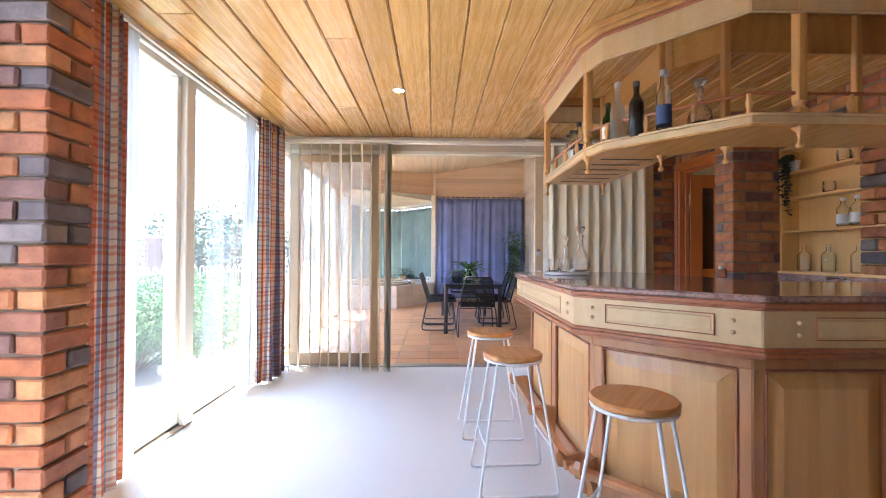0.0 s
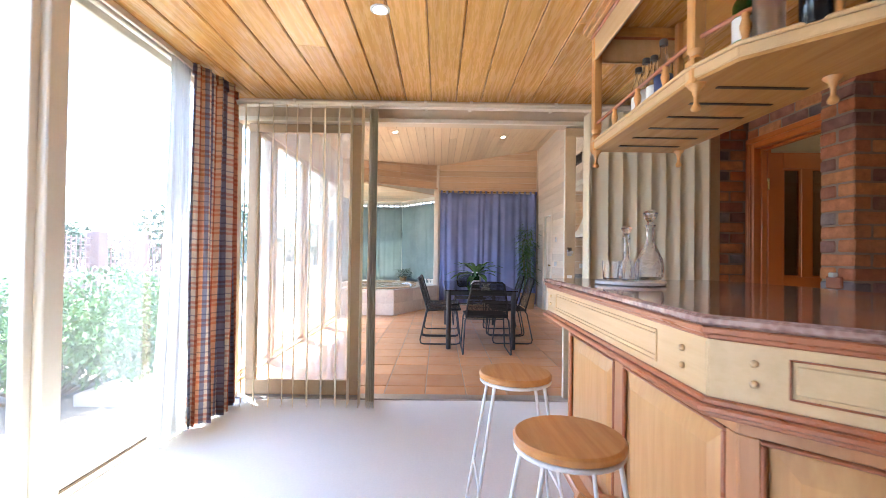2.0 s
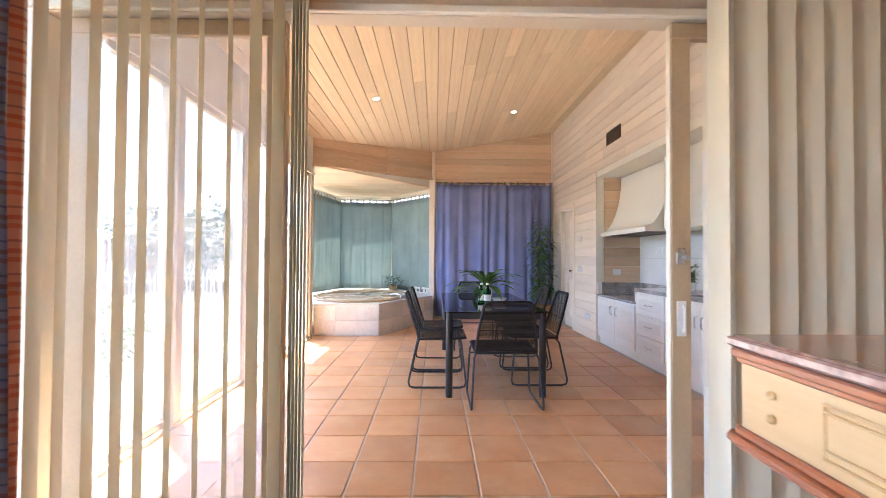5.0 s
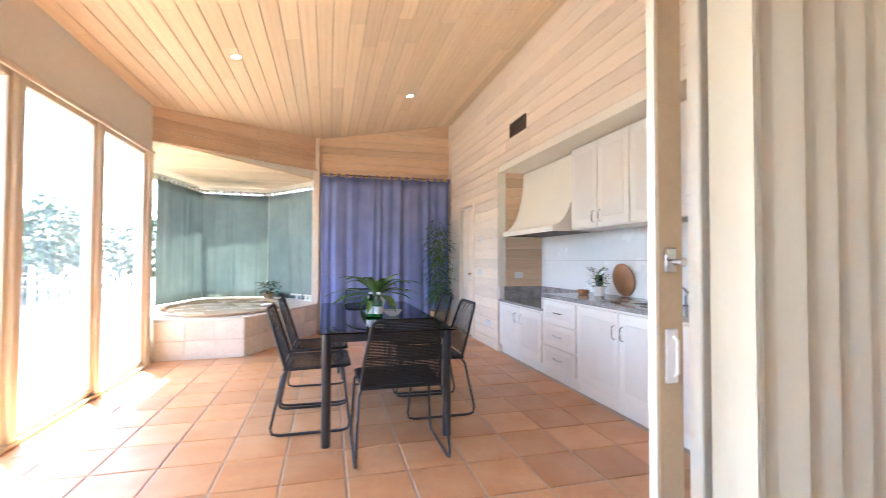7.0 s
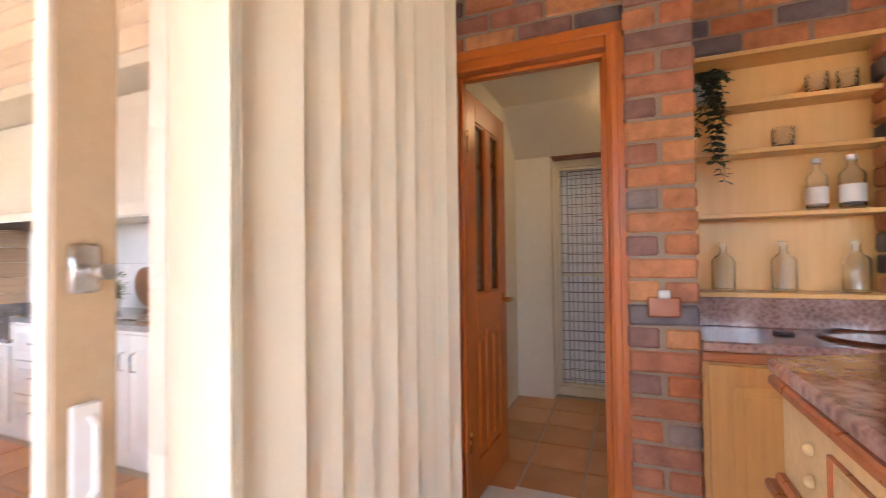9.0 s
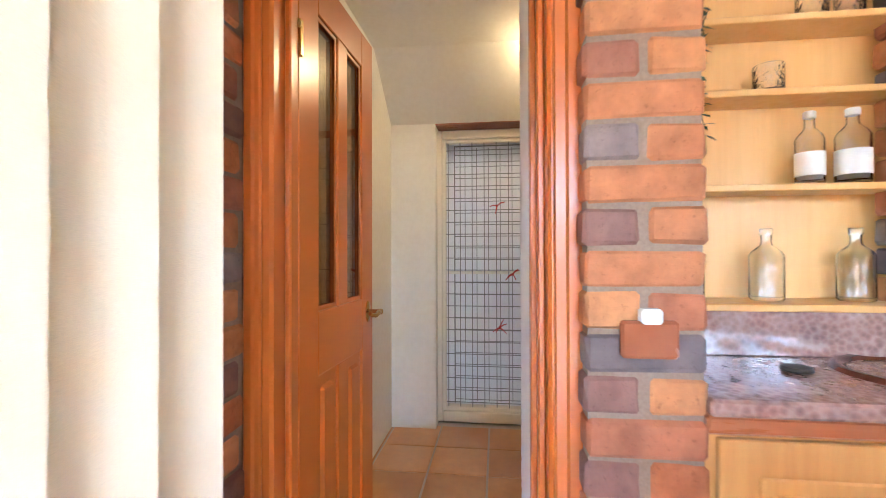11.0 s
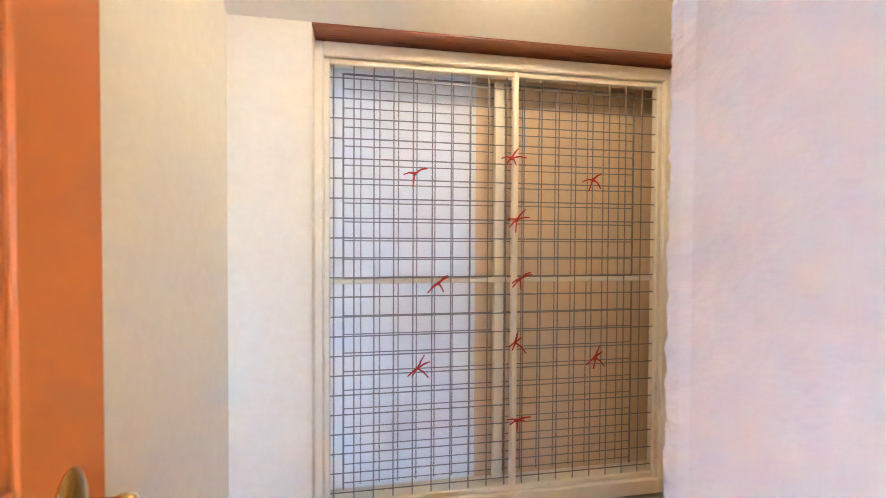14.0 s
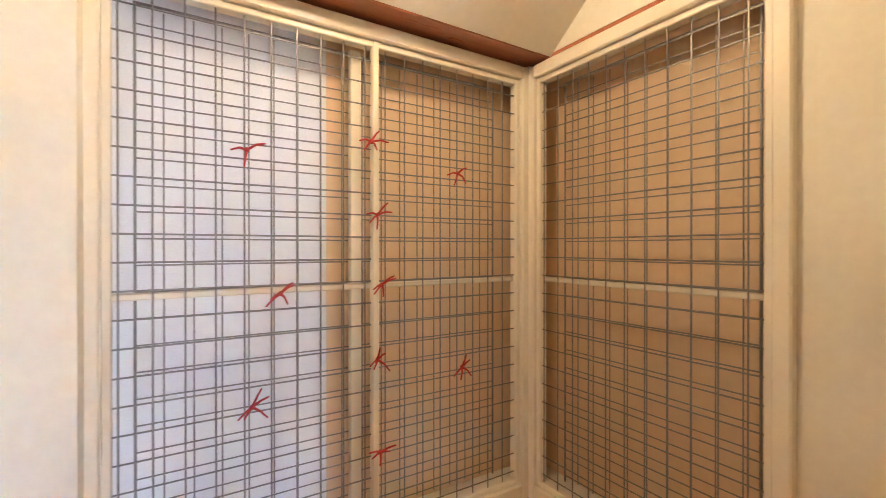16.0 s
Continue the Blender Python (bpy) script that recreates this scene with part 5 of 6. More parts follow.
for x, y, a in ((1.068, 4.565, 3), (1.077, 4.562, 2), (1.086, 4.56, 1)):
    piece("slat", slat_me, pose(x, y, 0, 0, 0, a), bd2)
for i in range(8):
    piece("slat", slat_me, pose(1.16 + i * 0.111, 4.52, 0, 0, 0, 54 + (3 if i % 3 else -2)), bd2)
part("rail_clip", Shape().box((1.07, 4.485, 2.2855), (2.09, 4.52, 2.2995)), CREAM, bd2)

# ---- things: pantry ----
door = structure("door_4", Shape().box((0.0, -0.018, 0.01), (0.12, 0.018, 2.03), 0.003), RED_Z, "red-stained half-glazed timber door standing open")
DW = 0.61
door.matrix_world = pose(2.585, 4.68, 0, 0, 0, -2.5)
ds = Shape().box((DW - 0.12, -0.018, 0.01), (DW, 0.018, 2.03), 0.003)
for z0, z1 in ((0.01, 0.2), (0.83, 1.02), (1.9, 2.03)):
    ds.box((0.12, -0.018, z0), (DW - 0.12, 0.018, z1), 0.003)
mid = DW / 2
ds.box((mid - 0.04, -0.018, 0.2), (mid + 0.04, 0.018, 0.83), 0.003).box((mid - 0.04, -0.018, 1.02), (mid + 0.04, 0.018, 1.9), 0.003)
part("door_frame", ds, RED_Z, door)
for a, b in ((0.12, mid - 0.04), (mid + 0.04, DW - 0.12)):
    g = part("pane", Shape().box((a, -0.003, 1.02), (b, 0.003, 1.9)), DARKENED_PANE, door)
    bead = Shape()
    for s in (-1, 1):
        for x0, x1, z0, z1 in ((a, a + 0.014, 1.02, 1.9), (b - 0.014, b, 1.02, 1.9), (a, b, 1.02, 1.034), (a, b, 1.886, 1.9)):
            bead.box((x0, s * 0.006 - 0.006, z0), (x1, s * 0.014 + 0.006, z1), 0.004)
    part("glazing_bead", bead, RED_Z, door)
    part("raised_panel", Shape().box((a, -0.008, 0.2), (b, 0.008, 0.83), 0.0).box((a + 0.03, -0.018, 0.24), (b - 0.03, 0.018, 0.79), 0.01), RED_Z, door)
kn, rose = Shape(), Shape()
for q in (-1, 1):
    m = pose(DW - 0.06, q * 0.018, 0.965, -90 * q, 0, 0)
    rose.lathe([(0.026, 0), (0.027, 0.003), (0.024, 0.006), (0.012, 0.008)], (0, 0, 0), 22, 0.85, 1.55, m)
    kn.lathe([(0.011, 0.004), (0.009, 0.012), (0.009, 0.04), (0.012, 0.046), (0.011, 0.058), (0.006, 0.062)], (0, 0, 0), 16, 1, 1, m)
    kn.tube([(DW - 0.06, q * 0.068, 0.965), (DW - 0.085, q * 0.072, 0.966), (DW - 0.115, q * 0.07, 0.958), (DW - 0.14, q * 0.064, 0.962), (DW - 0.152, q * 0.06, 0.97)], 0.0105, 10, False, 0.007)
part("door_handle", kn, BRASS, door, "polished brass lever handle", 50)
part("rose", rose, BRASS, door, "oval brass backplate", 50)
for z in (0.28, 1.72):
    part("hinge", Shape().box((-0.012, -0.03, z), (0.006, -0.012, z + 0.1), 0.003), BRASS, door, "brass butt hinge")


def mesh_screen(name, m, w, h, split, label):
    """A framed wire screen: x along it, z up, y=0 its front; a second layer of bars imitates their reflection."""
    s = thing(name, label, "screen")
    s.matrix_world = m
    fr_s = Shape()
    for x0, x1, z0, z1 in ((0, 0.05, 0, h), (w - 0.05, w, 0, h), (0.05, w - 0.05, 0, 0.075), (0.05, w - 0.05, h - 0.06, h)):
        fr_s.box((x0, -0.02, z0), (x1, 0.05, z1), 0.006)
    part("outer_frame", fr_s, CREAM, s, "cream painted timber frame")
    fr2 = Shape()
    for x0, x1, z0, z1 in ((0.05, 0.075, 0.075, h - 0.06), (w - 0.075, w - 0.05, 0.075, h - 0.06), (0.075, w - 0.075, 0.075, 0.1), (0.075, w - 0.075, h - 0.085, h - 0.06)):
        fr2.box((x0, 0.0, z0), (x1, 0.045, z1), 0.004)
    part("inner_frame", fr2, CREAM, s)
    xs, zs = [], []
    x = 0.09
    while x < w - 0.07:
        xs.append(x)
        x += 0.0845
    z = 0.13
    while z < h - 0.09:
        zs.append(z)
        z += 0.0845
    up = Shape().tube([(0, 0, 0.08), (0, 0, h - 0.065)], 0.0029, 6).mesh("wire", WIRE)
    for x in xs:
        piece("wire", up, pose(x, 0.012, 0), s)
    le = Shape().tube([(0.06, 0, 0), (w - 0.06, 0, 0)], 0.0029, 6).mesh("wire", WIRE)
    for z in zs:
        piece("wire", le, pose(0, 0.0165, z), s)
    # layer behind is added to copy the wires' reflection in glass
    up = Shape().tube([(0, 0, 0.11), (0, 0, h - 0.1)], 0.0026, 6).mesh("rear_wire", WIRE)
    for x in xs[1:-1]:
        piece("rear_wire", up, pose(x + 0.028, 0.112, 0), s)
    le = Shape().tube([(0.13, 0, 0), (w - 0.13, 0, 0)], 0.0026, 6).mesh("rear_wire", WIRE)
    for z in zs:
        piece("rear_wire", le, pose(0, 0.1165, z - 0.012), s)
    part("reflected_frame", Shape().box((0.122, 0.108, 0.09), (0.13, 0.116, h - 0.08), 0.002).box((w - 0.13, 0.108, 0.09), (w - 0.122, 0.116, h - 0.08), 0.002).box((0.13, 0.108, h - 0.088), (w - 0.13, 0.116, h - 0.08), 0.002), WIRE, s, "wire frame added for the reflected edge of the screen")
    part("crossbar", Shape().box((0.055, 0.02, h * 0.505), (w - 0.055, 0.038, h * 0.505 + 0.022), 0.004), CREAM, s, "cream cross bar")
    if split:
        part("mullion", Shape().box((split - 0.013, -0.004, 0.075), (split + 0.013, 0.03, h - 0.06), 0.004), CREAM, s, "cream mullion")
        part("sash_stile", Shape().box((split - 0.075, 0.07, 0.1), (split - 0.03, 0.1, h - 0.08), 0.004), CREAM, s)
    return s


# translucent cloth on the backing, added to brighten its left half
DAYGLOW_PANEL = cloth("white_dayglow_cloth", (0.78, 0.78, 0.78), (0.84, 0.84, 0.84), 300, 0.1)
# tan holds the lamp's warm light on a whitish board
sm = plain("backing_board", (0.69, 0.5, 0.31), (0.75, 0.57, 0.38), 0.75, 25, 2, 0.1)
E0 = pose(4.545, 4.565, 0.01, 0, 0, -90)
es = mesh_screen("wire_screen", E0, 1.675, 2.04, 0.89, "wire mesh screen in a cream frame with red twine ties")
ss = mesh_screen("wire_screen", pose(4.545, 2.885, 0.01, 0, 0, 180), 1.055, 2.04, 0, "wire mesh screen in a cream frame meeting it at the corner")
tagged(part("corner_post", Shape().box((4.535, 2.83, 0), (4.585, 2.89, 2.07), 0.006), CREAM), kind="structure")
bk = Shape().box((4.70, 2.7, 0.0), (4.715, 3.82, 2.06)).box((3.50, 2.69, 0.0), (4.70, 2.705, 2.06))
structure("wall_screen_backing", bk, sm, "board behind the wire screens, tan with the lamp's warm light")
slab("wall_screen_panel", (4.70, 3.82, 0), (4.714, 4.56, 2.06), DAYGLOW_PANEL, "white backing panel behind the wires, made to glow by an added opening")
side = Shape().box((4.60, 4.53, 0), (4.72, 4.548, 2.065)).box((3.49, 2.7, 0), (3.505, 2.87, 2.065)).box((4.56, 2.71, 0.0), (4.72, 4.5, 0.08)).box((3.575, 2.71, 0), (4.56, 2.85, 0.08))
structure("trim_screen_reveal", side, CREAM)

RT = random.Random(21)
for y, z in ((4.133, 1.517), (3.698, 1.6), (3.302, 1.515), (3.673, 1.323), (4.028, 1.042), (3.654, 1.056), (3.672, 0.77), (3.28, 0.685), (4.117, 0.673), (3.661, 0.413)):
    t = thing("twine_tie", "red twine knotted round a mesh wire", "tie", "twine ties", (4.535, y, z))
    part("knot", Shape().ball((0, 0, 0), 0.009, 8, 5), RED_CORD, t, "", 60)
    lean = RT.uniform(-0.5, 0.5)
    for k in range(5):
        a = lean + (0.6, 0.95, 3.6, 3.95, 5.2)[k] + RT.uniform(-0.35, 0.35)
        l = RT.uniform(0.034, 0.066)
        e = Vector((-RT.uniform(0.004, 0.02), -math.cos(a) * l, math.sin(a) * l))
        part("strand", Shape().tube([(0, 0, 0), tuple(e * 0.5 + Vector((-0.006, 0, 0.006))), tuple(e)], 0.0048, 5, False, 0.0028), RED_CORD, t, "", 60)

oy = thing("ceiling_lamp", "round opal glass ceiling lamp, lit warm", "light", "", (3.98, 3.82, 2.405))
part("base", Shape().lathe([(0.11, -0.02), (0.12, -0.01), (0.12, 0.0)], (0, 0, 0), 24), WHITE_METAL, oy, "", 50)
part("diffuser", Shape().lathe([(0.03, -0.13), (0.07, -0.115), (0.092, -0.08), (0.096, -0.05), (0.085, -0.022)], (0, 0, 0), 24), glow("opal_glass_lit", (1.0, 0.68, 0.34), 1.45), oy, "glowing opal glass", 60)

# ---- things: dining ----
tb = thing("dining_table", "graphite metal table with dark smoked glass top", "table")
part("tabletop", Shape().box((0.0, 6.53, 0.722), (0.9, 8.55, 0.73), 0.003), SMOKED, tb, "dark smoked glass sheet").visible_shadow = True
tr_s = Shape()
for x0, y0, x1, y1 in ((0.05, 6.56, 0.85, 6.6), (0.05, 8.48, 0.85, 8.52), (0.03, 6.58, 0.07, 8.5), (0.83, 6.58, 0.87, 8.5)):
    tr_s.box((x0, y0, 0.665), (x1, y1, 0.721), 0.006)
part("apron", tr_s, GREY_METAL, tb)
for x in (0.05, 0.85):
    for y in (6.58, 8.5):
        part("leg", Shape().lathe([(0.026, 0), (0.03, 0.004), (0.03, 0.721)], (x, y, 0), 16), GREY_METAL, tb, "", 50)

ch = thing("dining_chair", "black woven cord chair on a graphite sled frame", "chair", "chairs round the table", (0.49, 6.47, 0))
for sx in (-1, 1):
    x = sx * 0.255
    part("side_frame", Shape().tube([(sx * 0.235, -0.17, 0.44), (x, -0.2, 0.4), (sx * 0.277, -0.27, 0.06), (sx * 0.277, -0.26, 0.022), (sx * 0.277, -0.22, 0.01), (sx * 0.277, 0.2, 0.01), (sx * 0.277, 0.24, 0.022), (sx * 0.275, 0.25, 0.06), (x, 0.21, 0.4), (sx * 0.235, 0.2, 0.44)], 0.0095, 8), GREY_METAL, ch, "", 60)
part("stretcher", Shape().tube([(-0.26, 0.2, 0.36), (0.26, 0.2, 0.36)], 0.007, 8), GREY_METAL, ch, "", 60)
part("stretcher", Shape().tube([(-0.24, -0.17, 0.44), (0.24, -0.17, 0.44)], 0.009, 8), GREY_METAL, ch, "", 60)
part("seat_frame", Shape().tube([(-0.24, -0.19, 0.44), (-0.25, 0.22, 0.45), (-0.22, 0.25, 0.45), (0.22, 0.25, 0.45), (0.25, 0.22, 0.45), (0.24, -0.19, 0.44)], 0.011, 8, True), BLACK_CORD, ch, "", 60)
part("back_frame", Shape().tube([(-0.24, -0.18, 0.44), (-0.225, -0.235, 0.62), (-0.185, -0.3, 0.83), (-0.16, -0.31, 0.85), (0.16, -0.31, 0.85), (0.185, -0.3, 0.83), (0.225, -0.235, 0.62), (0.24, -0.18, 0.44)], 0.011, 8), BLACK_CORD, ch, "", 60)
rest = part("backrest", Shape().tube([(-0.225, -0.235, 0.62), (0.0, -0.243, 0.62), (0.225, -0.235, 0.62)], 0.005, 6), BLACK_CORD, ch, "rows of tight black cord")
for k in range(40):
    f = k / 39
    z = 0.47 + f * 0.365
    y = -0.19 - 0.118 * f
    w = 0.236 - 0.055 * f
    part("cord", Shape().tube([(-w, y, z), (-w * 0.4, y - 0.006, z), (w * 0.4, y - 0.006, z), (w, y, z)], 0.0036, 5), BLACK_CORD, rest)
seat = part("seat", Shape().tube([(-0.245, 0.03, 0.44), (0.245, 0.03, 0.44)], 0.005, 6), BLACK_CORD, ch, "rows of tight black cord")
for k in range(46):
    y = -0.18 + k * 0.0094
    part("cord", Shape().tube([(-0.245, y, 0.452), (-0.1, y, 0.442), (0.1, y, 0.442), (0.245, y, 0.452)], 0.0042, 5), BLACK_CORD, seat)
for x, y, a in ((0.02, 7.1, -90), (0.03, 7.73, -91), (0.87, 7.18, 90), (0.86, 7.82, 89), (0.45, 8.62, 180)):
    copy_thing(ch, pose(x - (0.06 if a == -90 or a == -91 else -0.02 if x > 0.5 else 0), y, 0, 0, 0, a))


def fronds(n, length, width, rise, seed, spread=1.0):
    s = Shape()
    r = random.Random(seed)
    for k in range(n):
        a = 2 * math.pi * k / n + r.uniform(-0.3, 0.3)
        el = r.uniform(0.2, 1.1)
        l = length * r.uniform(0.7, 1.1)
        p = Vector((0, 0, 0))
        d = Vector((math.cos(a) * math.cos(el), math.sin(a) * math.cos(el), math.sin(el))) * spread
        pts = [p]
        for i in range(6):
            d.z -= 0.24 * rise
            p = p + d.normalized() * l / 6
            pts.append(p)
        sd = Vector((-math.sin(a), math.cos(a), 0))
        for i in range(6):
            w0 = width * math.sin(math.pi * (i + 0.3) / 6.6)
            w1 = width * math.sin(math.pi * (i + 1.3) / 7.4) if i < 5 else 0.002
            s.face([pts[i] - sd * w0 / 2, pts[i + 1] - sd * w1 / 2, pts[i + 1] + Vector((0, 0, -0.006)), pts[i] + Vector((0, 0, -0.006))])
            s.face([pts[i] + Vector((0, 0, -0.006)), pts[i + 1] + Vector((0, 0, -0.006)), pts[i + 1] + sd * w1 / 2, pts[i] + sd * w0 / 2])
    return s


def pot_shape(r, h):
    return Shape().lathe([(r * 0.72, 0), (r * 0.78, 0.004), (r, h - 0.01), (r * 1.03, h), (r * 0.92, h), (r * 0.88, h - 0.02), (0.01, h - 0.025)], (0, 0, 0), 22)


fn = thing("fern_plant", "broad-leaved fern in a patterned pot on the table", "plant", "", (0.47, 7.55, 0.7305))
part("pot", pot_shape(0.075, 0.15), WHITE_GLOSS, fn, "white pot", 50)
lf = fronds(26, 0.46, 0.06, 0.68, 3)
o = part("leaves", lf, LEAF, fn)
o.location = (0, 0, 0.14)
for x, y in ((0.40, 7.32), (0.46, 7.28)):
    bottle("mineral_bottle", x, y, 0.7305, 0.034, 0.2, 0.013, GREEN_GLASS, WHITE_LABEL, "green glass water bottle with white label", WHITE_LABEL)
tagged(part("bowl", Shape().lathe([(0.03, 0), (0.05, 0.01), (0.08, 0.05), (0.075, 0.05), (0.045, 0.014), (0.01, 0.01)], (0.58, 7.3, 0.7305), 24), WHITE_GLOSS, None, "", 60), "small white ceramic bowl on the table", "bowl")

# bath
bath = thing("spa_bath", "sunken tan spa bath in a cream tiled platform", "bath")
PLAT = [(-1.9, 9.47), (-0.93, 9.52), (-0.12, 11.05), (-0.15, 11.40), (-1.08, 12.68), (-2.22, 12.58), (-2.58, 11.1)]
ring_n = 40
CX, CY, RX, RY = -1.4, 10.84, 0.8, 1.18
plat = Shape()
n = len(PLAT)
for i in range(n):
    a, b = PLAT[i], PLAT[(i + 1) % n]
    plat.face([(*a, 0), (*b, 0), (*b, 0.455), (*a, 0.455)])
part("platform", plat, BATH_TILE, bath)


def edge_at(ang):
    """The platform's outline in a direction from the tub's centre."""
    d = Vector((math.cos(ang), math.sin(ang)))
    best = 9.0
    for i in range(n):
        p, q = Vector(PLAT[i]), Vector(PLAT[(i + 1) % n])
        e = q - p
        den = d.x * e.y - d.y * e.x
        if abs(den) > 1e-9:
            w = p - Vector((CX, CY))
            t, u = (w.x * e.y - w.y * e.x) / den, (w.x * d.y - w.y * d.x) / den
            if t > 0 and -1e-6 <= u <= 1 + 1e-6:
                best = min(best, t)
    return (CX + d.x * best, CY + d.y * best)


angs = sorted([2 * math.pi * k / ring_n for k in range(ring_n)] + [math.atan2(p[1] - CY, p[0] - CX) % (2 * math.pi) for p in PLAT])
deck = Shape()
for a, b in zip(angs, angs[1:] + [angs[0] + 2 * math.pi]):
    pa, pb = edge_at(a), edge_at(b)
    qa, qb = ((CX + RX * math.cos(t), CY + RY * math.sin(t)) for t in (a, b))
    deck.face([(*qa, 0.48), (*pa, 0.48), (*pb, 0.48), (*qb, 0.48)])
    deck.face([(*pa, 0.455), (*pb, 0.455), (*pb, 0.48), (*pa, 0.48)])
part("deck", deck, BATH_TILE, bath, "cream tiled deck")
part("tub", Shape().lathe([(1.04, 0.482), (1.05, 0.51), (1.02, 0.522), (0.97, 0.515), (0.93, 0.48), (0.86, 0.3), (0.78, 0.12), (0.6, 0.06), (0.02, 0.05)], (CX, CY, 0), 40, RX, RY), SPA_SHELL, bath, "tan moulded tub", 60)
part("spout", Shape().tube([(-0.64, 10.1, 0.482), (-0.64, 10.1, 0.56), (-0.72, 10.17, 0.58), (-0.83, 10.25, 0.56)], 0.014, 8), STEEL, bath, "", 50)
bt_me = {}
for i in (0, 1):
    a, b = Vector(PLAT[i]), Vector(PLAT[i + 1])
    d = (b - a).normalized()
    l = (b - a).length
    k = max(1, round(l / 0.33))
    w = l / k
    for r in range(2):
        key = (round(w, 3), r)
        if key not in bt_me:
            bt_me[key] = Shape().box((-w / 2 + 0.0015, -0.004, -0.112), (w / 2 - 0.0015, 0.004, 0.112), 0.0025).mesh("tile", BATH_TILE)
        for q in range(k):
            c = a + d * w * (q + 0.5)
            piece("tile", bt_me[key], pose(c.x + d.y * 0.004, c.y - d.x * 0.004, 0.113 + r * 0.227, 0, 0, math.degrees(math.atan2(d.y, d.x))), bath)

bp_s = thing("potted_plant", "small leafy plant in a tan pot on the bath deck", "plant", "", (-0.95, 11.95, 0.4805))
part("pot", pot_shape(0.09, 0.14), WICKER, bp_s, "tan pot", 50)
lv = Shape()
RL = random.Random(5)
for k in range(160):
    a, r, z = RL.uniform(0, 6.28), RL.uniform(0.02, 0.17), RL.uniform(0.13, 0.33)
    lv.leaf((math.cos(a) * r, math.sin(a) * r, z), (math.cos(a), math.sin(a), RL.uniform(-0.3, 0.7)), (-math.sin(a), math.cos(a), 0.2), RL.uniform(0.05, 0.09), RL.uniform(0.03, 0.05), 0.3)
part("leaves", lv, LEAF_DARK, bp_s)

# curtains of the dining room
bc = thing("blue_curtain", "blue tab-top curtain drawn across the far wall", "curtain")
cloth_part("drape", hanging([(-0.06, 11.29), (2.17, 11.29)], 0.06, 2.6, 11, 0.055, 12), BLUE_CLOTH, bc)
part("rod", Shape().tube([(-0.08, 11.31, 2.64), (2.2, 11.31, 2.64)], 0.012, 8), BRASS, bc, "thin curtain rod", 60)
tab_me = Shape().box((-0.022, -0.018, -0.05), (0.022, 0.018, 0.03), 0.006).mesh("tab", BLUE_CLOTH)
for k in range(18):
    piece("tab", tab_me, pose(-0.03 + k * 0.129, 11.305, 2.63), bc)
gc = thing("green_curtain", "sage green tab-top curtains lit through in the bay", "curtain")
INS = [(-2.42, 11.05), (-2.15, 12.5), (-1.05, 12.6), (-0.2, 11.5)]
for k, (a, b) in enumerate(zip(INS, INS[1:])):
    cloth_part("drape", hanging([a, b], 0.5, 2.4, 7, 0.02, 30 + k), GREEN_CLOTH, gc)
    d = Vector((b[0] - a[0], b[1] - a[1]))
    for i in range(int(d.length / 0.13)):
        f = (i + 0.5) / int(d.length / 0.13)
        part("tab", Shape().box((-0.022, -0.004, -0.03), (0.022, 0.004, 0.05), 0.002, pose(a[0] + d.x * f, a[1] + d.y * f, 2.415, 0, 0, math.degrees(math.atan2(d.y, d.x)))), GREEN_CLOTH, gc)
part("rod", Shape().tube([(*p, 2.45) for p in INS], 0.01, 8), STEEL, gc, "thin rod", 60)

# bamboo
bm_t = thing("bamboo_plant", "tall slender bamboo in a woven basket", "plant", "", (1.9, 10.85, 0))
part("basket", pot_shape(0.17, 0.34), WICKER, bm_t, "woven basket pot", 50)
lv = Shape()
RL = random.Random(8)
for k in range(9):
    a = RL.uniform(0, 6.28)
    x, y = 0.07 * math.cos(a), 0.07 * math.sin(a)
    h = RL.uniform(1.1, 1.65)
    tx, ty = x * RL.uniform(1, 2.2), y * RL.uniform(1, 2.2)
    part("stem", Shape().tube([(x, y, 0.3), ((x + tx) / 2, (y + ty) / 2, 0.3 + h / 2), (tx, ty, 0.3 + h)], 0.007, 6, False, 0.003), STEM, bm_t)
    for i in range(95):
        f = RL.uniform(0.12, 1.0)
        p = (x + (tx - x) * f, y + (ty - y) * f, 0.3 + h * f)
        b = RL.uniform(0, 6.28)
        o2 = RL.uniform(0.02, 0.13)
        lv.leaf((p[0] + math.cos(b) * o2, p[1] + math.sin(b) * o2, p[2] + RL.uniform(-0.02, 0.04)), (math.cos(b), math.sin(b), RL.uniform(-0.2, 0.6)), (-math.sin(b), math.cos(b), 0.1), RL.uniform(0.11, 0.19), RL.uniform(0.026, 0.042), 0.5)
part("leaves", lv, LEAF, bm_t)

# ---- kitchen ----
FX = 2.25


def cab_door(parent, y0, y1, z0, z1, x, handle_y, hz):
    d = part("door", Shape().box((x - 0.02, y0 + 0.003, z0), (x, y1 - 0.003, z1), 0.003), WHITE_CAB, parent)
    part("woven_inset", Shape().box((x - 0.0225, y0 + 0.075, z0 + 0.08), (x - 0.018, y1 - 0.075, z1 - 0.08), 0.002), CAB_INSET, d, "pale woven inset panel")
    if handle_y is not None:
        part("handle", Shape().tube([(x - 0.02, handle_y, hz), (x - 0.045, handle_y, hz + 0.012), (x - 0.045, handle_y, hz + 0.098), (x - 0.02, handle_y, hz + 0.11)], 0.006, 8), STEEL, d, "steel bow handle", 60)
    return d


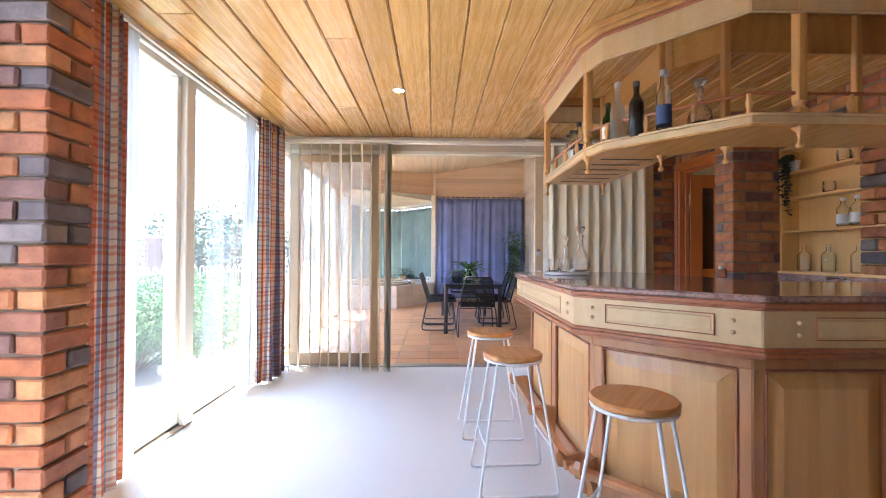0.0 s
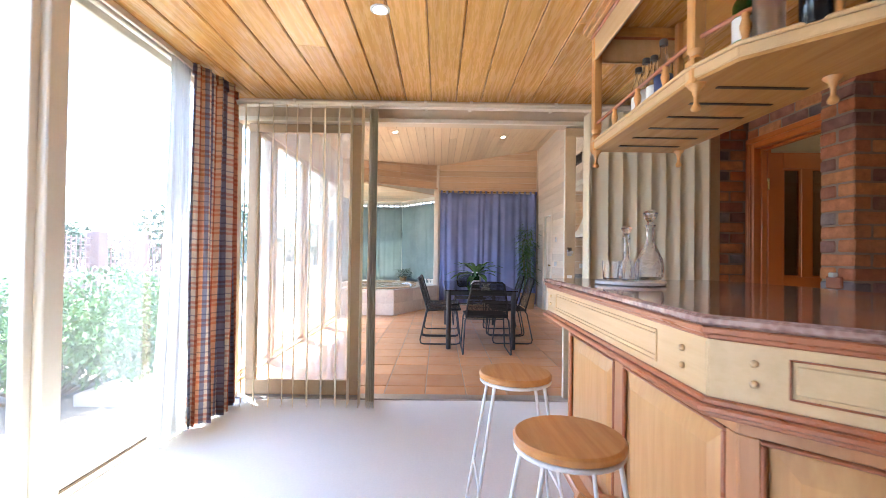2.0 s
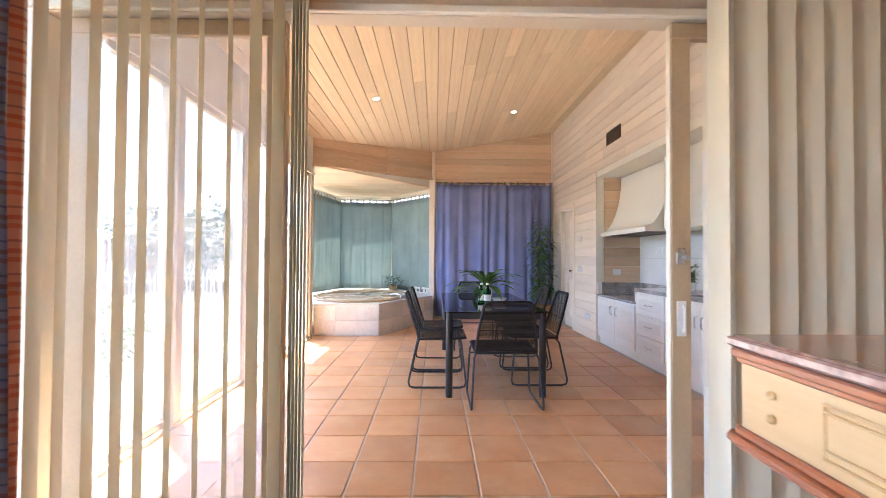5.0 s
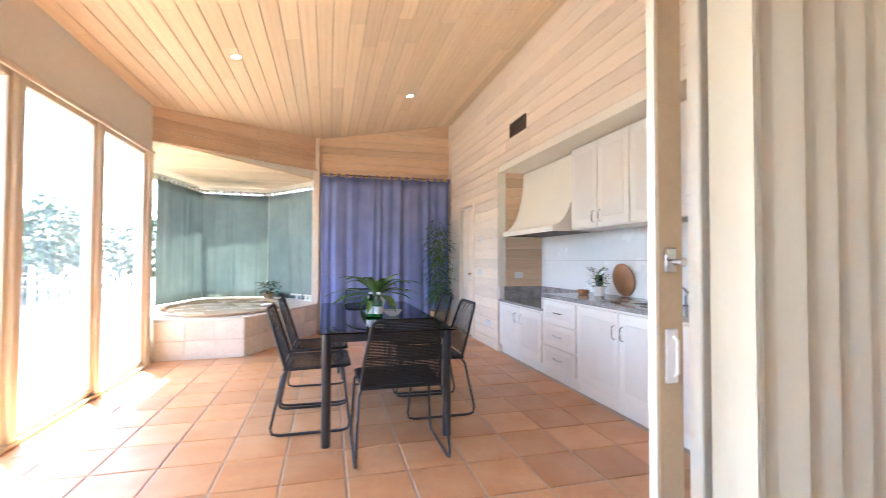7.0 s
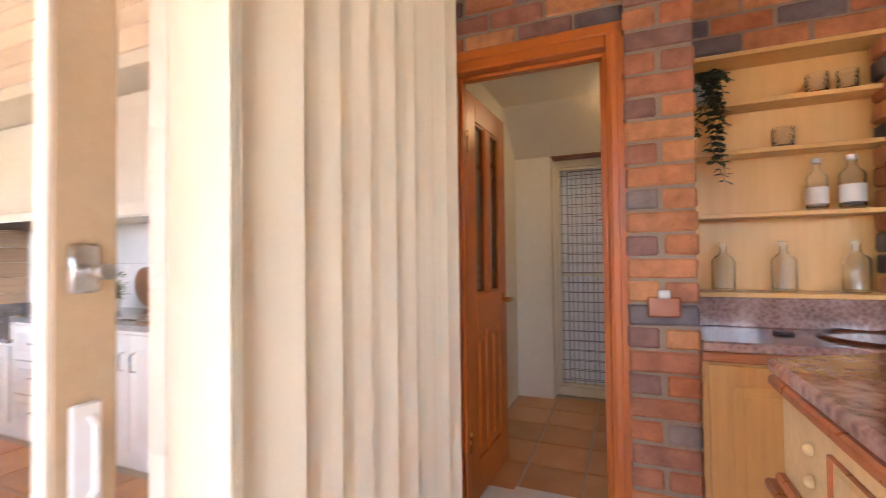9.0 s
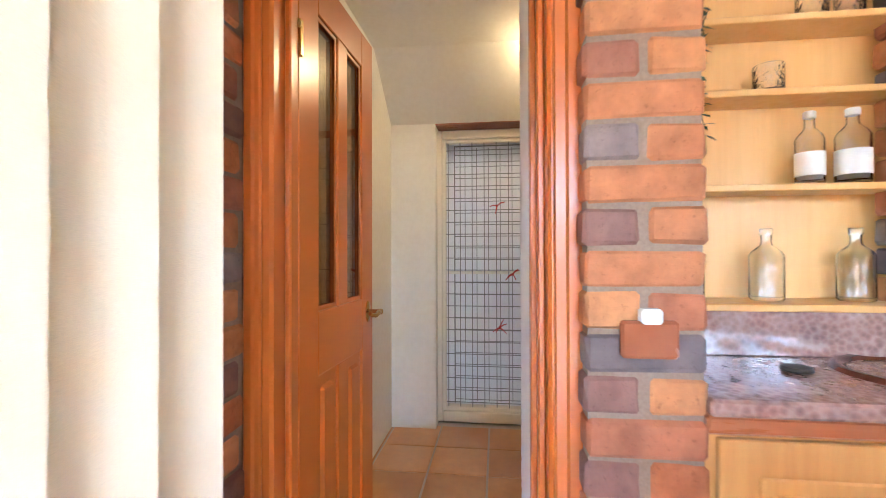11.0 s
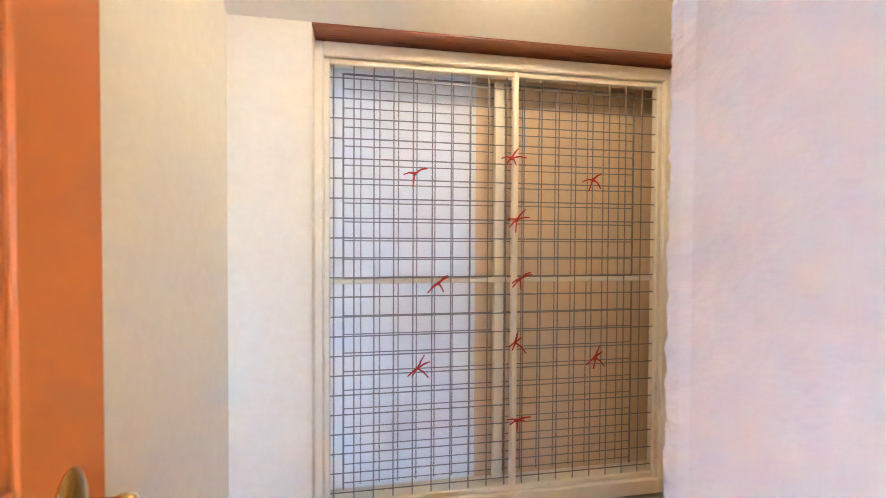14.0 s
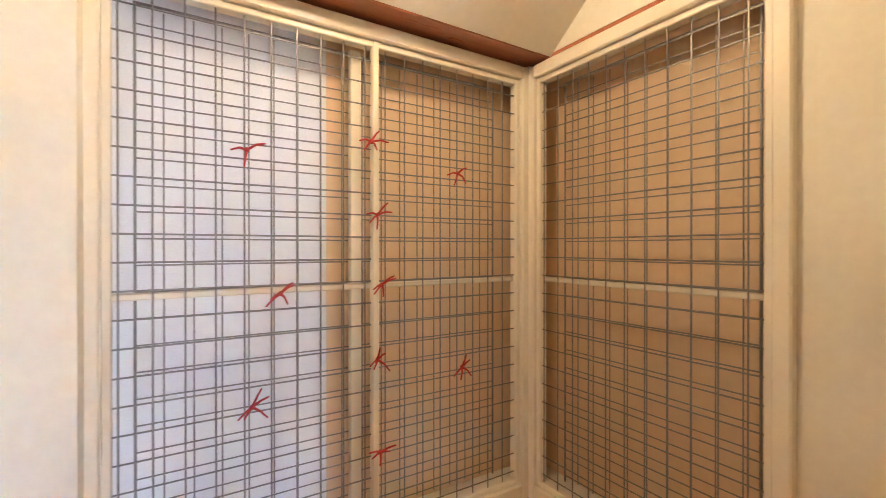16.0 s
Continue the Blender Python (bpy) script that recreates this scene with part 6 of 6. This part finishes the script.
def cab_unit(name, y0, y1, z1, label):
    c = thing(name, label, "cabinet", "kitchen cabinets")
    part("body", Shape().box((FX, y0, 0.1), (2.85, y1, z1), 0.002), WHITE_CAB, c)
    part("plinth", Shape().box((FX + 0.03, y0, 0), (2.85, y1, 0.1)), WHITE_CAB, c)
    return c


u = cab_unit("barbecue_cabinet", 7.84, 9.055, 0.66, "low limewashed two-door cabinet under a lower worktop")
cab_door(u, 7.87, 8.44, 0.12, 0.64, FX, 8.36, 0.46)
cab_door(u, 8.44, 9.02, 0.12, 0.64, FX, 8.52, 0.46)
u = cab_unit("drawer_cabinet", 7.2, 7.84, 0.81, "limewashed cabinet of three drawers")
for z0, z1 in ((0.12, 0.33), (0.345, 0.555), (0.57, 0.79)):
    d = part("drawer", Shape().box((FX - 0.02, 7.215, z0), (FX, 7.825, z1), 0.003), WHITE_CAB, u)
    part("woven_inset", Shape().box((FX - 0.0225, 7.28, z0 + 0.05), (FX - 0.018, 7.76, z1 - 0.05), 0.002), CAB_INSET, d)
    zz = (z0 + z1) / 2
    part("handle", Shape().tube([(FX - 0.02, 7.45, zz), (FX - 0.045, 7.462, zz), (FX - 0.045, 7.588, zz), (FX - 0.02, 7.6, zz)], 0.006, 8), STEEL, d, "steel bow handle", 60)
for y0 in (6.0, 4.98):
    u = cab_unit("sink_cabinet" if y0 == 6.0 else "base_cabinet", y0, y0 + (1.2 if y0 == 6.0 else 1.02), 0.81, "limewashed two-door cabinet with woven insets")
    h = (1.2 if y0 == 6.0 else 1.02) / 2
    cab_door(u, y0 + 0.01, y0 + h, 0.12, 0.79, FX, y0 + h - 0.05, 0.58)
    cab_door(u, y0 + h, y0 + 2 * h - 0.01, 0.12, 0.79, FX, y0 + h + 0.05, 0.58)
tagged(part("kitchen_worktop", Shape().box((2.225, 4.99, 0.812), (2.855, 7.86, 0.85), 0.005), GREY_GRANITE), "speckled grey granite worktop", "worktop")
tagged(part("low_worktop", Shape().box((2.225, 7.865, 0.662), (2.855, 9.055, 0.69), 0.005).box((2.835, 7.865, 0.69), (2.855, 9.05, 0.85), 0.003).box((2.30, 9.03, 0.69), (2.835, 9.055, 0.85), 0.003), GREY_GRANITE), "lower grey granite worktop with granite upstand", "worktop")
tagged(part("worktop_end", Shape().box((2.232, 7.845, 0.69), (2.84, 7.863, 0.811), 0.002), WHITE_CAB), kind="structure")
tagged(part("worktop_filler", Shape().box((2.232, 9.03, 0.69), (2.3, 9.058, 0.85), 0.002), WHITE_CAB), kind="structure")
sinkt = thing("kitchen_sink", "steel sink set in granite worktop", "sink", "", (2.55, 6.55, 0.851))
part("rim", Shape().box((-0.2, -0.26, 0), (0.2, 0.42, 0.006), 0.002), STEEL, sinkt)
# flat dark plate stands in for the shaded hollow of the sink
part("bowl", Shape().box((-0.15, -0.2, 0.005), (0.15, 0.1, 0.008), 0.002), DARK_VENT, sinkt)
kt = thing("kitchen_tap", "chrome swivel tap at the sink", "tap", "", (2.77, 6.5, 0.85))
part("spout", Shape().tube([(0, 0, 0), (0, 0, 0.12), (-0.03, 0.04, 0.16), (-0.12, 0.16, 0.19)], 0.011, 10), STEEL, kt, "", 60)
part("lever", Shape().tube([(0, -0.02, 0.1), (0.0, -0.08, 0.13)], 0.007, 8), STEEL, kt, "", 60)
# upper cabinets
for k in range(3):
    y0 = 6.79 - k * 0.9
    c = thing("wall_cabinet", "limewashed wall cabinet with woven insets", "cabinet", "kitchen wall cabinets")
    part("body", Shape().box((2.5, y0, 1.51), (2.855, y0 + 0.895, 2.34), 0.003), WHITE_CAB, c)
    cab_door(c, y0, y0 + 0.445, 1.52, 2.33, 2.5, y0 + 0.4, 1.56)
    cab_door(c, y0 + 0.45, y0 + 0.895, 1.52, 2.33, 2.5, y0 + 0.5, 1.56)
hood = thing("range_hood", "cream plaster range hood with flared curved skirt", "range hood")
hs = Shape()
prof = [(2.29, 1.5), (2.285, 1.555), (2.31, 1.57)]
for k in range(1, 13):
    f = k / 12
    prof.append((2.31 + 0.27 * math.sin(f * math.pi / 2) ** 0.9, 1.57 + 0.77 * (1 - math.cos(f * math.pi / 2)) ** 0.85))
HY0, HY1 = 7.72, 9.05
for i in range(len(prof) - 1):
    (xa, za), (xb, zb) = prof[i], prof[i + 1]
    sa, sb = (xa - 2.29) * 0.75, (xb - 2.29) * 0.75
    hs.face([(xa, HY1, za), (xa, HY0, za), (xb, HY0, zb), (xb, HY1, zb)])
    hs.face([(xa, HY0, za), (2.855, HY0, za), (2.855, HY0, zb), (xb, HY0, zb)])
    hs.face([(xa, HY1, za), (xb, HY1, zb), (2.855, HY1, zb), (2.855, HY1, za)])
part("skirt", hs, plain("cream_hood", (0.8, 0.75, 0.64), (0.84, 0.8, 0.7), 0.6, 40, 2, 0.08), hood, "", 40)
part("underside", Shape().box((2.33, HY0 + 0.03, 1.505), (2.85, HY1 - 0.03, 1.515)), DARK_VENT, hood)
rc = thing("cutting_board", "round acacia cutting board leaning on the splashback", "cutting board", "", (2.83, 7.33, 1.0))
part("board", Shape().lathe([(0.155, -0.009), (0.16, -0.005), (0.16, 0.005), (0.155, 0.009)], (0, 0, 0), 36, 1, 1, pose(0, 0, 0.01, 0, 82, 0)), BOARD_WOOD, rc, "", 50)
kp = thing("herb_plant", "leafy herb in a white pot on the worktop", "plant", "", (2.62, 7.42, 0.8505))
part("pot", pot_shape(0.06, 0.09), WHITE_GLOSS, kp, "white pot", 50)
lv = Shape()
for k in range(150):
    a, r, z = RL.uniform(0, 6.28), RL.uniform(0.0, 0.09), RL.uniform(0.09, 0.27)
    lv.leaf((math.cos(a) * r, math.sin(a) * r, z), (math.cos(a), math.sin(a), RL.uniform(-0.2, 0.8)), (-math.sin(a), math.cos(a), 0.2), RL.uniform(0.03, 0.055), RL.uniform(0.02, 0.03), 0.2)
part("leaves", lv, LEAF, kp)
bx = thing("soap_bottle", "dark bottle with purple label on the worktop", "bottle", "", (2.70, 7.53, 0.8505))
part("body", Shape().box((-0.03, -0.03, 0), (0.03, 0.03, 0.2), 0.008), DARK_GLASS, bx)
part("paper_label", Shape().box((-0.031, -0.02, 0.05), (0.0, 0.02, 0.15), 0.001), plain("purple_label", (0.12, 0.05, 0.25), (0.16, 0.08, 0.3), 0.5), bx)
tagged(part("wooden_bowl", Shape().lathe([(0.035, 0), (0.055, 0.01), (0.06, 0.05), (0.052, 0.05), (0.045, 0.015), (0.01, 0.012)], (2.56, 7.6, 0.8505), 20), BOARD_WOOD, None, "", 50), "small wooden bowl on the worktop", "bowl")

vt = thing("air_vent", "dark slatted air vent in the board wall", "vent")
part("vent_frame", Shape().box((2.205, 8.2, 2.70), (2.222, 8.64, 2.72), 0.002).box((2.205, 8.2, 2.85), (2.222, 8.64, 2.87), 0.002).box((2.205, 8.2, 2.72), (2.222, 8.22, 2.85), 0.002).box((2.205, 8.62, 2.72), (2.222, 8.64, 2.85), 0.002), DARK_VENT, vt)
part("backing", Shape().box((2.217, 8.22, 2.72), (2.2225, 8.62, 2.85)), CAP_DARK, vt)
for k in range(8):
    part("slat", Shape().box((2.207, 8.22, 2.727 + k * 0.0155), (2.217, 8.62, 2.733 + k * 0.0155), 0.001), DARK_VENT, vt)
for y, z, w, h in ((9.72, 1.5, 0.1, 0.09), (9.75, 1.02, 0.16, 0.09), (9.4, 0.32, 0.16, 0.09)):
    o = thing("wall_switch", "white plastic switch plate on the board wall", "switch", "switch plates", (2.22, y, z))
    part("plate", Shape().box((-0.012, -w / 2, -h / 2), (0.0, w / 2, h / 2), 0.003), WHITE_GLOSS, o)
    part("rocker", Shape().box((-0.016, -0.012, -0.018), (-0.011, 0.012, 0.018), 0.002), WHITE_GLOSS, o)
o = thing("wall_switch", "white plastic socket plate on the recess boards", "switch", "switch plates", (2.52, 9.06, 1.0))
part("plate", Shape().box((-0.06, -0.012, -0.04), (0.06, 0.0, 0.04), 0.003), WHITE_GLOSS, o)

# ---- garden ----
structure("ground", Shape().face([(-300, -300, -0.16), (300, -300, -0.16), (300, 300, -0.16), (-300, 300, -0.16)]), GRAVEL, "brown mulch and gravel garden ground")
slab("mulch_bed", (-4.6, -4, -0.155), (-2.05, 14, -0.1), plain("dark_mulch", (0.06, 0.05, 0.04), (0.17, 0.15, 0.12), 0.95, 24, 2, 1.0), "dark mulch bed beside the house")
slab("roof_bar", (-1.97, -2.8, 2.56), (3.2, 4.78, 2.7), PLASTER)


def shrub(x, y, rx, ry, h, n, seed, label, leaf=0.05, mat_l=LEAF, name="shrub", trunk=0.0):
    s = thing(name, label, "shrub" if name == "shrub" else "tree", "", (x, y, -0.16))
    r = random.Random(seed)
    br, lv = Shape(), Shape()
    for k in range(14):
        a, e = r.uniform(0, 6.28), r.uniform(0.3, 0.95)
        br.tube([(0, 0, 0), (rx * 0.3 * math.cos(a), ry * 0.3 * math.sin(a), trunk + h * e * 0.45), (rx * 0.75 * math.cos(a) * (1.1 - e), ry * 0.75 * math.sin(a) * (1.1 - e), trunk + h * e)], 0.02 + trunk * 0.05, 6, False, 0.005)
    lobes = [(r.uniform(-0.55, 0.55) * rx, r.uniform(-0.6, 0.6) * ry, trunk + h * r.uniform(0.3, 0.75), r.uniform(0.4, 0.62)) for _ in range(11)]
    for k in range(n):
        lx, ly, lz, f = lobes[k % len(lobes)]
        d = Vector((r.gauss(0, 1), r.gauss(0, 1), r.gauss(0, 1))).normalized()
        q = r.uniform(0.65, 1.0)
        p = (lx + d.x * rx * f * q, ly + d.y * ry * f * q, max(0.05, lz + d.z * h * f * 0.62 * q))
        t = (d + Vector((r.gauss(0, 0.6), r.gauss(0, 0.6), r.gauss(0, 0.6)))).normalized()
        lv.leaf(p, t, t.cross(Vector((r.gauss(0, 1), r.gauss(0, 1), r.gauss(0, 1)))).normalized(), leaf * r.uniform(0.7, 1.5), leaf * r.uniform(0.4, 0.7), 0.2)
    part("branches", br, STEM, s)
    part("leaves", lv, mat_l, s)
    return s


shrub(-3.4, 4.9, 0.95, 1.45, 1.12, 15000, 1, "dense green garden shrub outside the window", 0.05)
shrub(-3.9, 6.9, 0.9, 1.2, 1.0, 6000, 2, "rounded green garden shrub outside the window", 0.05)
for k, (x, y, rx, ry, h) in enumerate(((-13, 6, 2.2, 4.5, 2.6), (-13.5, 14, 2.3, 4.5, 2.9), (-12.5, -3, 2.2, 4.5, 2.5), (-9.5, 20, 3.5, 3, 3.2), (-4, 22, 4, 2.5, 3.0))):
    shrub(x, y, rx, ry, h, 6000, 40 + k, "far green hedge behind the garden fence", 0.22, LEAF_DARK)


def hoop_fence(x0, y0, x1, y1, label):
    f = thing("hoop_fence", label, "fence")
    a, b = Vector((x0, y0)), Vector((x1, y1))
    d = (b - a).normalized()
    l = (b - a).length
    hoop = Shape()
    hoop.tube([(-0.06, 0, 0), (-0.06, 0, 0.85), (-0.045, 0, 0.93), (0, 0, 0.97), (0.045, 0, 0.93), (0.06, 0, 0.85), (0.06, 0, 0)], 0.011, 6)
    hoop = hoop.mesh("hoop", FENCE_WHITE)
    ang = math.degrees(math.atan2(d.y, d.x))
    for k in range(int(l / 0.2)):
        p = a + d * (k * 0.2 + 0.1)
        piece("hoop", hoop, pose(p.x, p.y, -0.12, 0, 0, ang), f)
    for z in (0.05, 0.68):
        part("rail", Shape().tube([(a.x, a.y, z), (b.x, b.y, z)], 0.014, 6), FENCE_WHITE, f)
    k = 0
    while k * 2.4 <= l + 0.1:
        p = a + d * min(l, k * 2.4)
        part("fence_post", Shape().box((p.x - 0.03, p.y - 0.03, -0.16), (p.x + 0.03, p.y + 0.03, 1.0), 0.005).ball((p.x, p.y, 1.03), 0.04), FENCE_WHITE, f)
        k += 1


hoop_fence(-7.2, -4.0, -7.2, 9.0, "white hooped metal garden fence")
hoop_fence(-7.2, 9.0, -4.2, 15.5, "white hooped metal garden fence turning towards the house")
pg = thing("pergola", "white pergola with square posts in the garden", "pergola")
for y in (3.2, 5.4, 7.6, 9.8):
    part("post", Shape().box((-8.6, y - 0.11, -0.16), (-8.38, y + 0.11, 2.6), 0.01), FENCE_WHITE, pg)
    part("cross_beam", Shape().box((-10.2, y - 0.04, 2.75), (-8.0, y + 0.04, 2.92), 0.008), FENCE_WHITE, pg)
part("long_beam", Shape().box((-8.56, 2.4, 2.6), (-8.42, 10.6, 2.75), 0.008), FENCE_WHITE, pg)
wl = thing("garden_wall", "far brick garden wall with lattice panels", "garden wall")
for k in range(14):
    y = -6 + k * 1.9
    part("pier", Shape().box((-10.9, y - 0.2, -0.16), (-10.5, y + 0.2, 1.75), 0.02), FENCE_BRICK, wl)
    lat = Shape()
    for i in range(9):
        lat.box((-10.72, y + 0.22 + i * 0.17, 0.5), (-10.69, y + 0.26 + i * 0.17, 1.6))
    for i in range(6):
        lat.box((-10.7, y + 0.2, 0.55 + i * 0.19), (-10.67, y + 1.7, 0.58 + i * 0.19))
    part("lattice", lat, FENCE_BRICK, wl)
    part("low_wall", Shape().box((-10.8, y + 0.2, -0.16), (-10.6, y + 1.7, 0.5), 0.01), FENCE_BRICK, wl)

# ---- bricks and tiles ----
brick_pier(pier_core, pose(2.39, 3.72, 0.004), 0.41, 0.0, 2.4)
brick_pier(pillar_core, pose(-1.623, 2.02, 0.004, 0, 0, 180), 0.35, 0.0, 2.4)
brick_face(lintel_core, 2.47, 4.742, -90, 0.785, 2.142, 2.4, 1)
brick_face(return_core, 2.21, 4.74, 0, 0.25, 0.004, 2.4)
brick_face(back_core, 2.8, 3.72, -90, 1.9, 2.08, 2.4)
brick_face(back_core, 2.8, 3.03, -90, 1.3, 1.04, 2.08, 1)

tile_me = Shape().box((-0.168, -0.182, -0.012), (0.168, 0.182, 0.0), 0.004).mesh("tile", TERRACOTTA)
fd = bpy.data.objects["floor_dining"]
i = 0
x = -0.182 - 5 * 0.345
while x < 2.4:
    y = 4.655
    while y < 11.6:
        xc, yc = x + 0.1725, y + 0.1865
        if yc > 4.76 and not (xc < -0.9 and yc > 9.6) and not (xc > 2.35):
            piece("tile", tile_me, pose(xc, yc, RS.uniform(-0.0012, 0.0008), RS.uniform(-0.06, 0.06), RS.uniform(-0.06, 0.06), RS.uniform(-0.25, 0.25)), fd)
        y += 0.373
    x += 0.345
fp = bpy.data.objects["floor_pantry"]
tp_me = Shape().box((-0.157, -0.157, -0.012), (0.157, 0.157, 0.0), 0.003).mesh("tile", TERRACOTTA)
for a in range(6):
    for b in range(7):
        xc, yc = 4.15 - 0.16 - a * 0.325 + 0.325, 4.515 + 0.1625 - b * 0.325 + 0.325
        if xc > 2.7 or yc < 4.0:
            piece("tile", tp_me, pose(xc, yc, RS.uniform(-0.001, 0.0005)), fp)
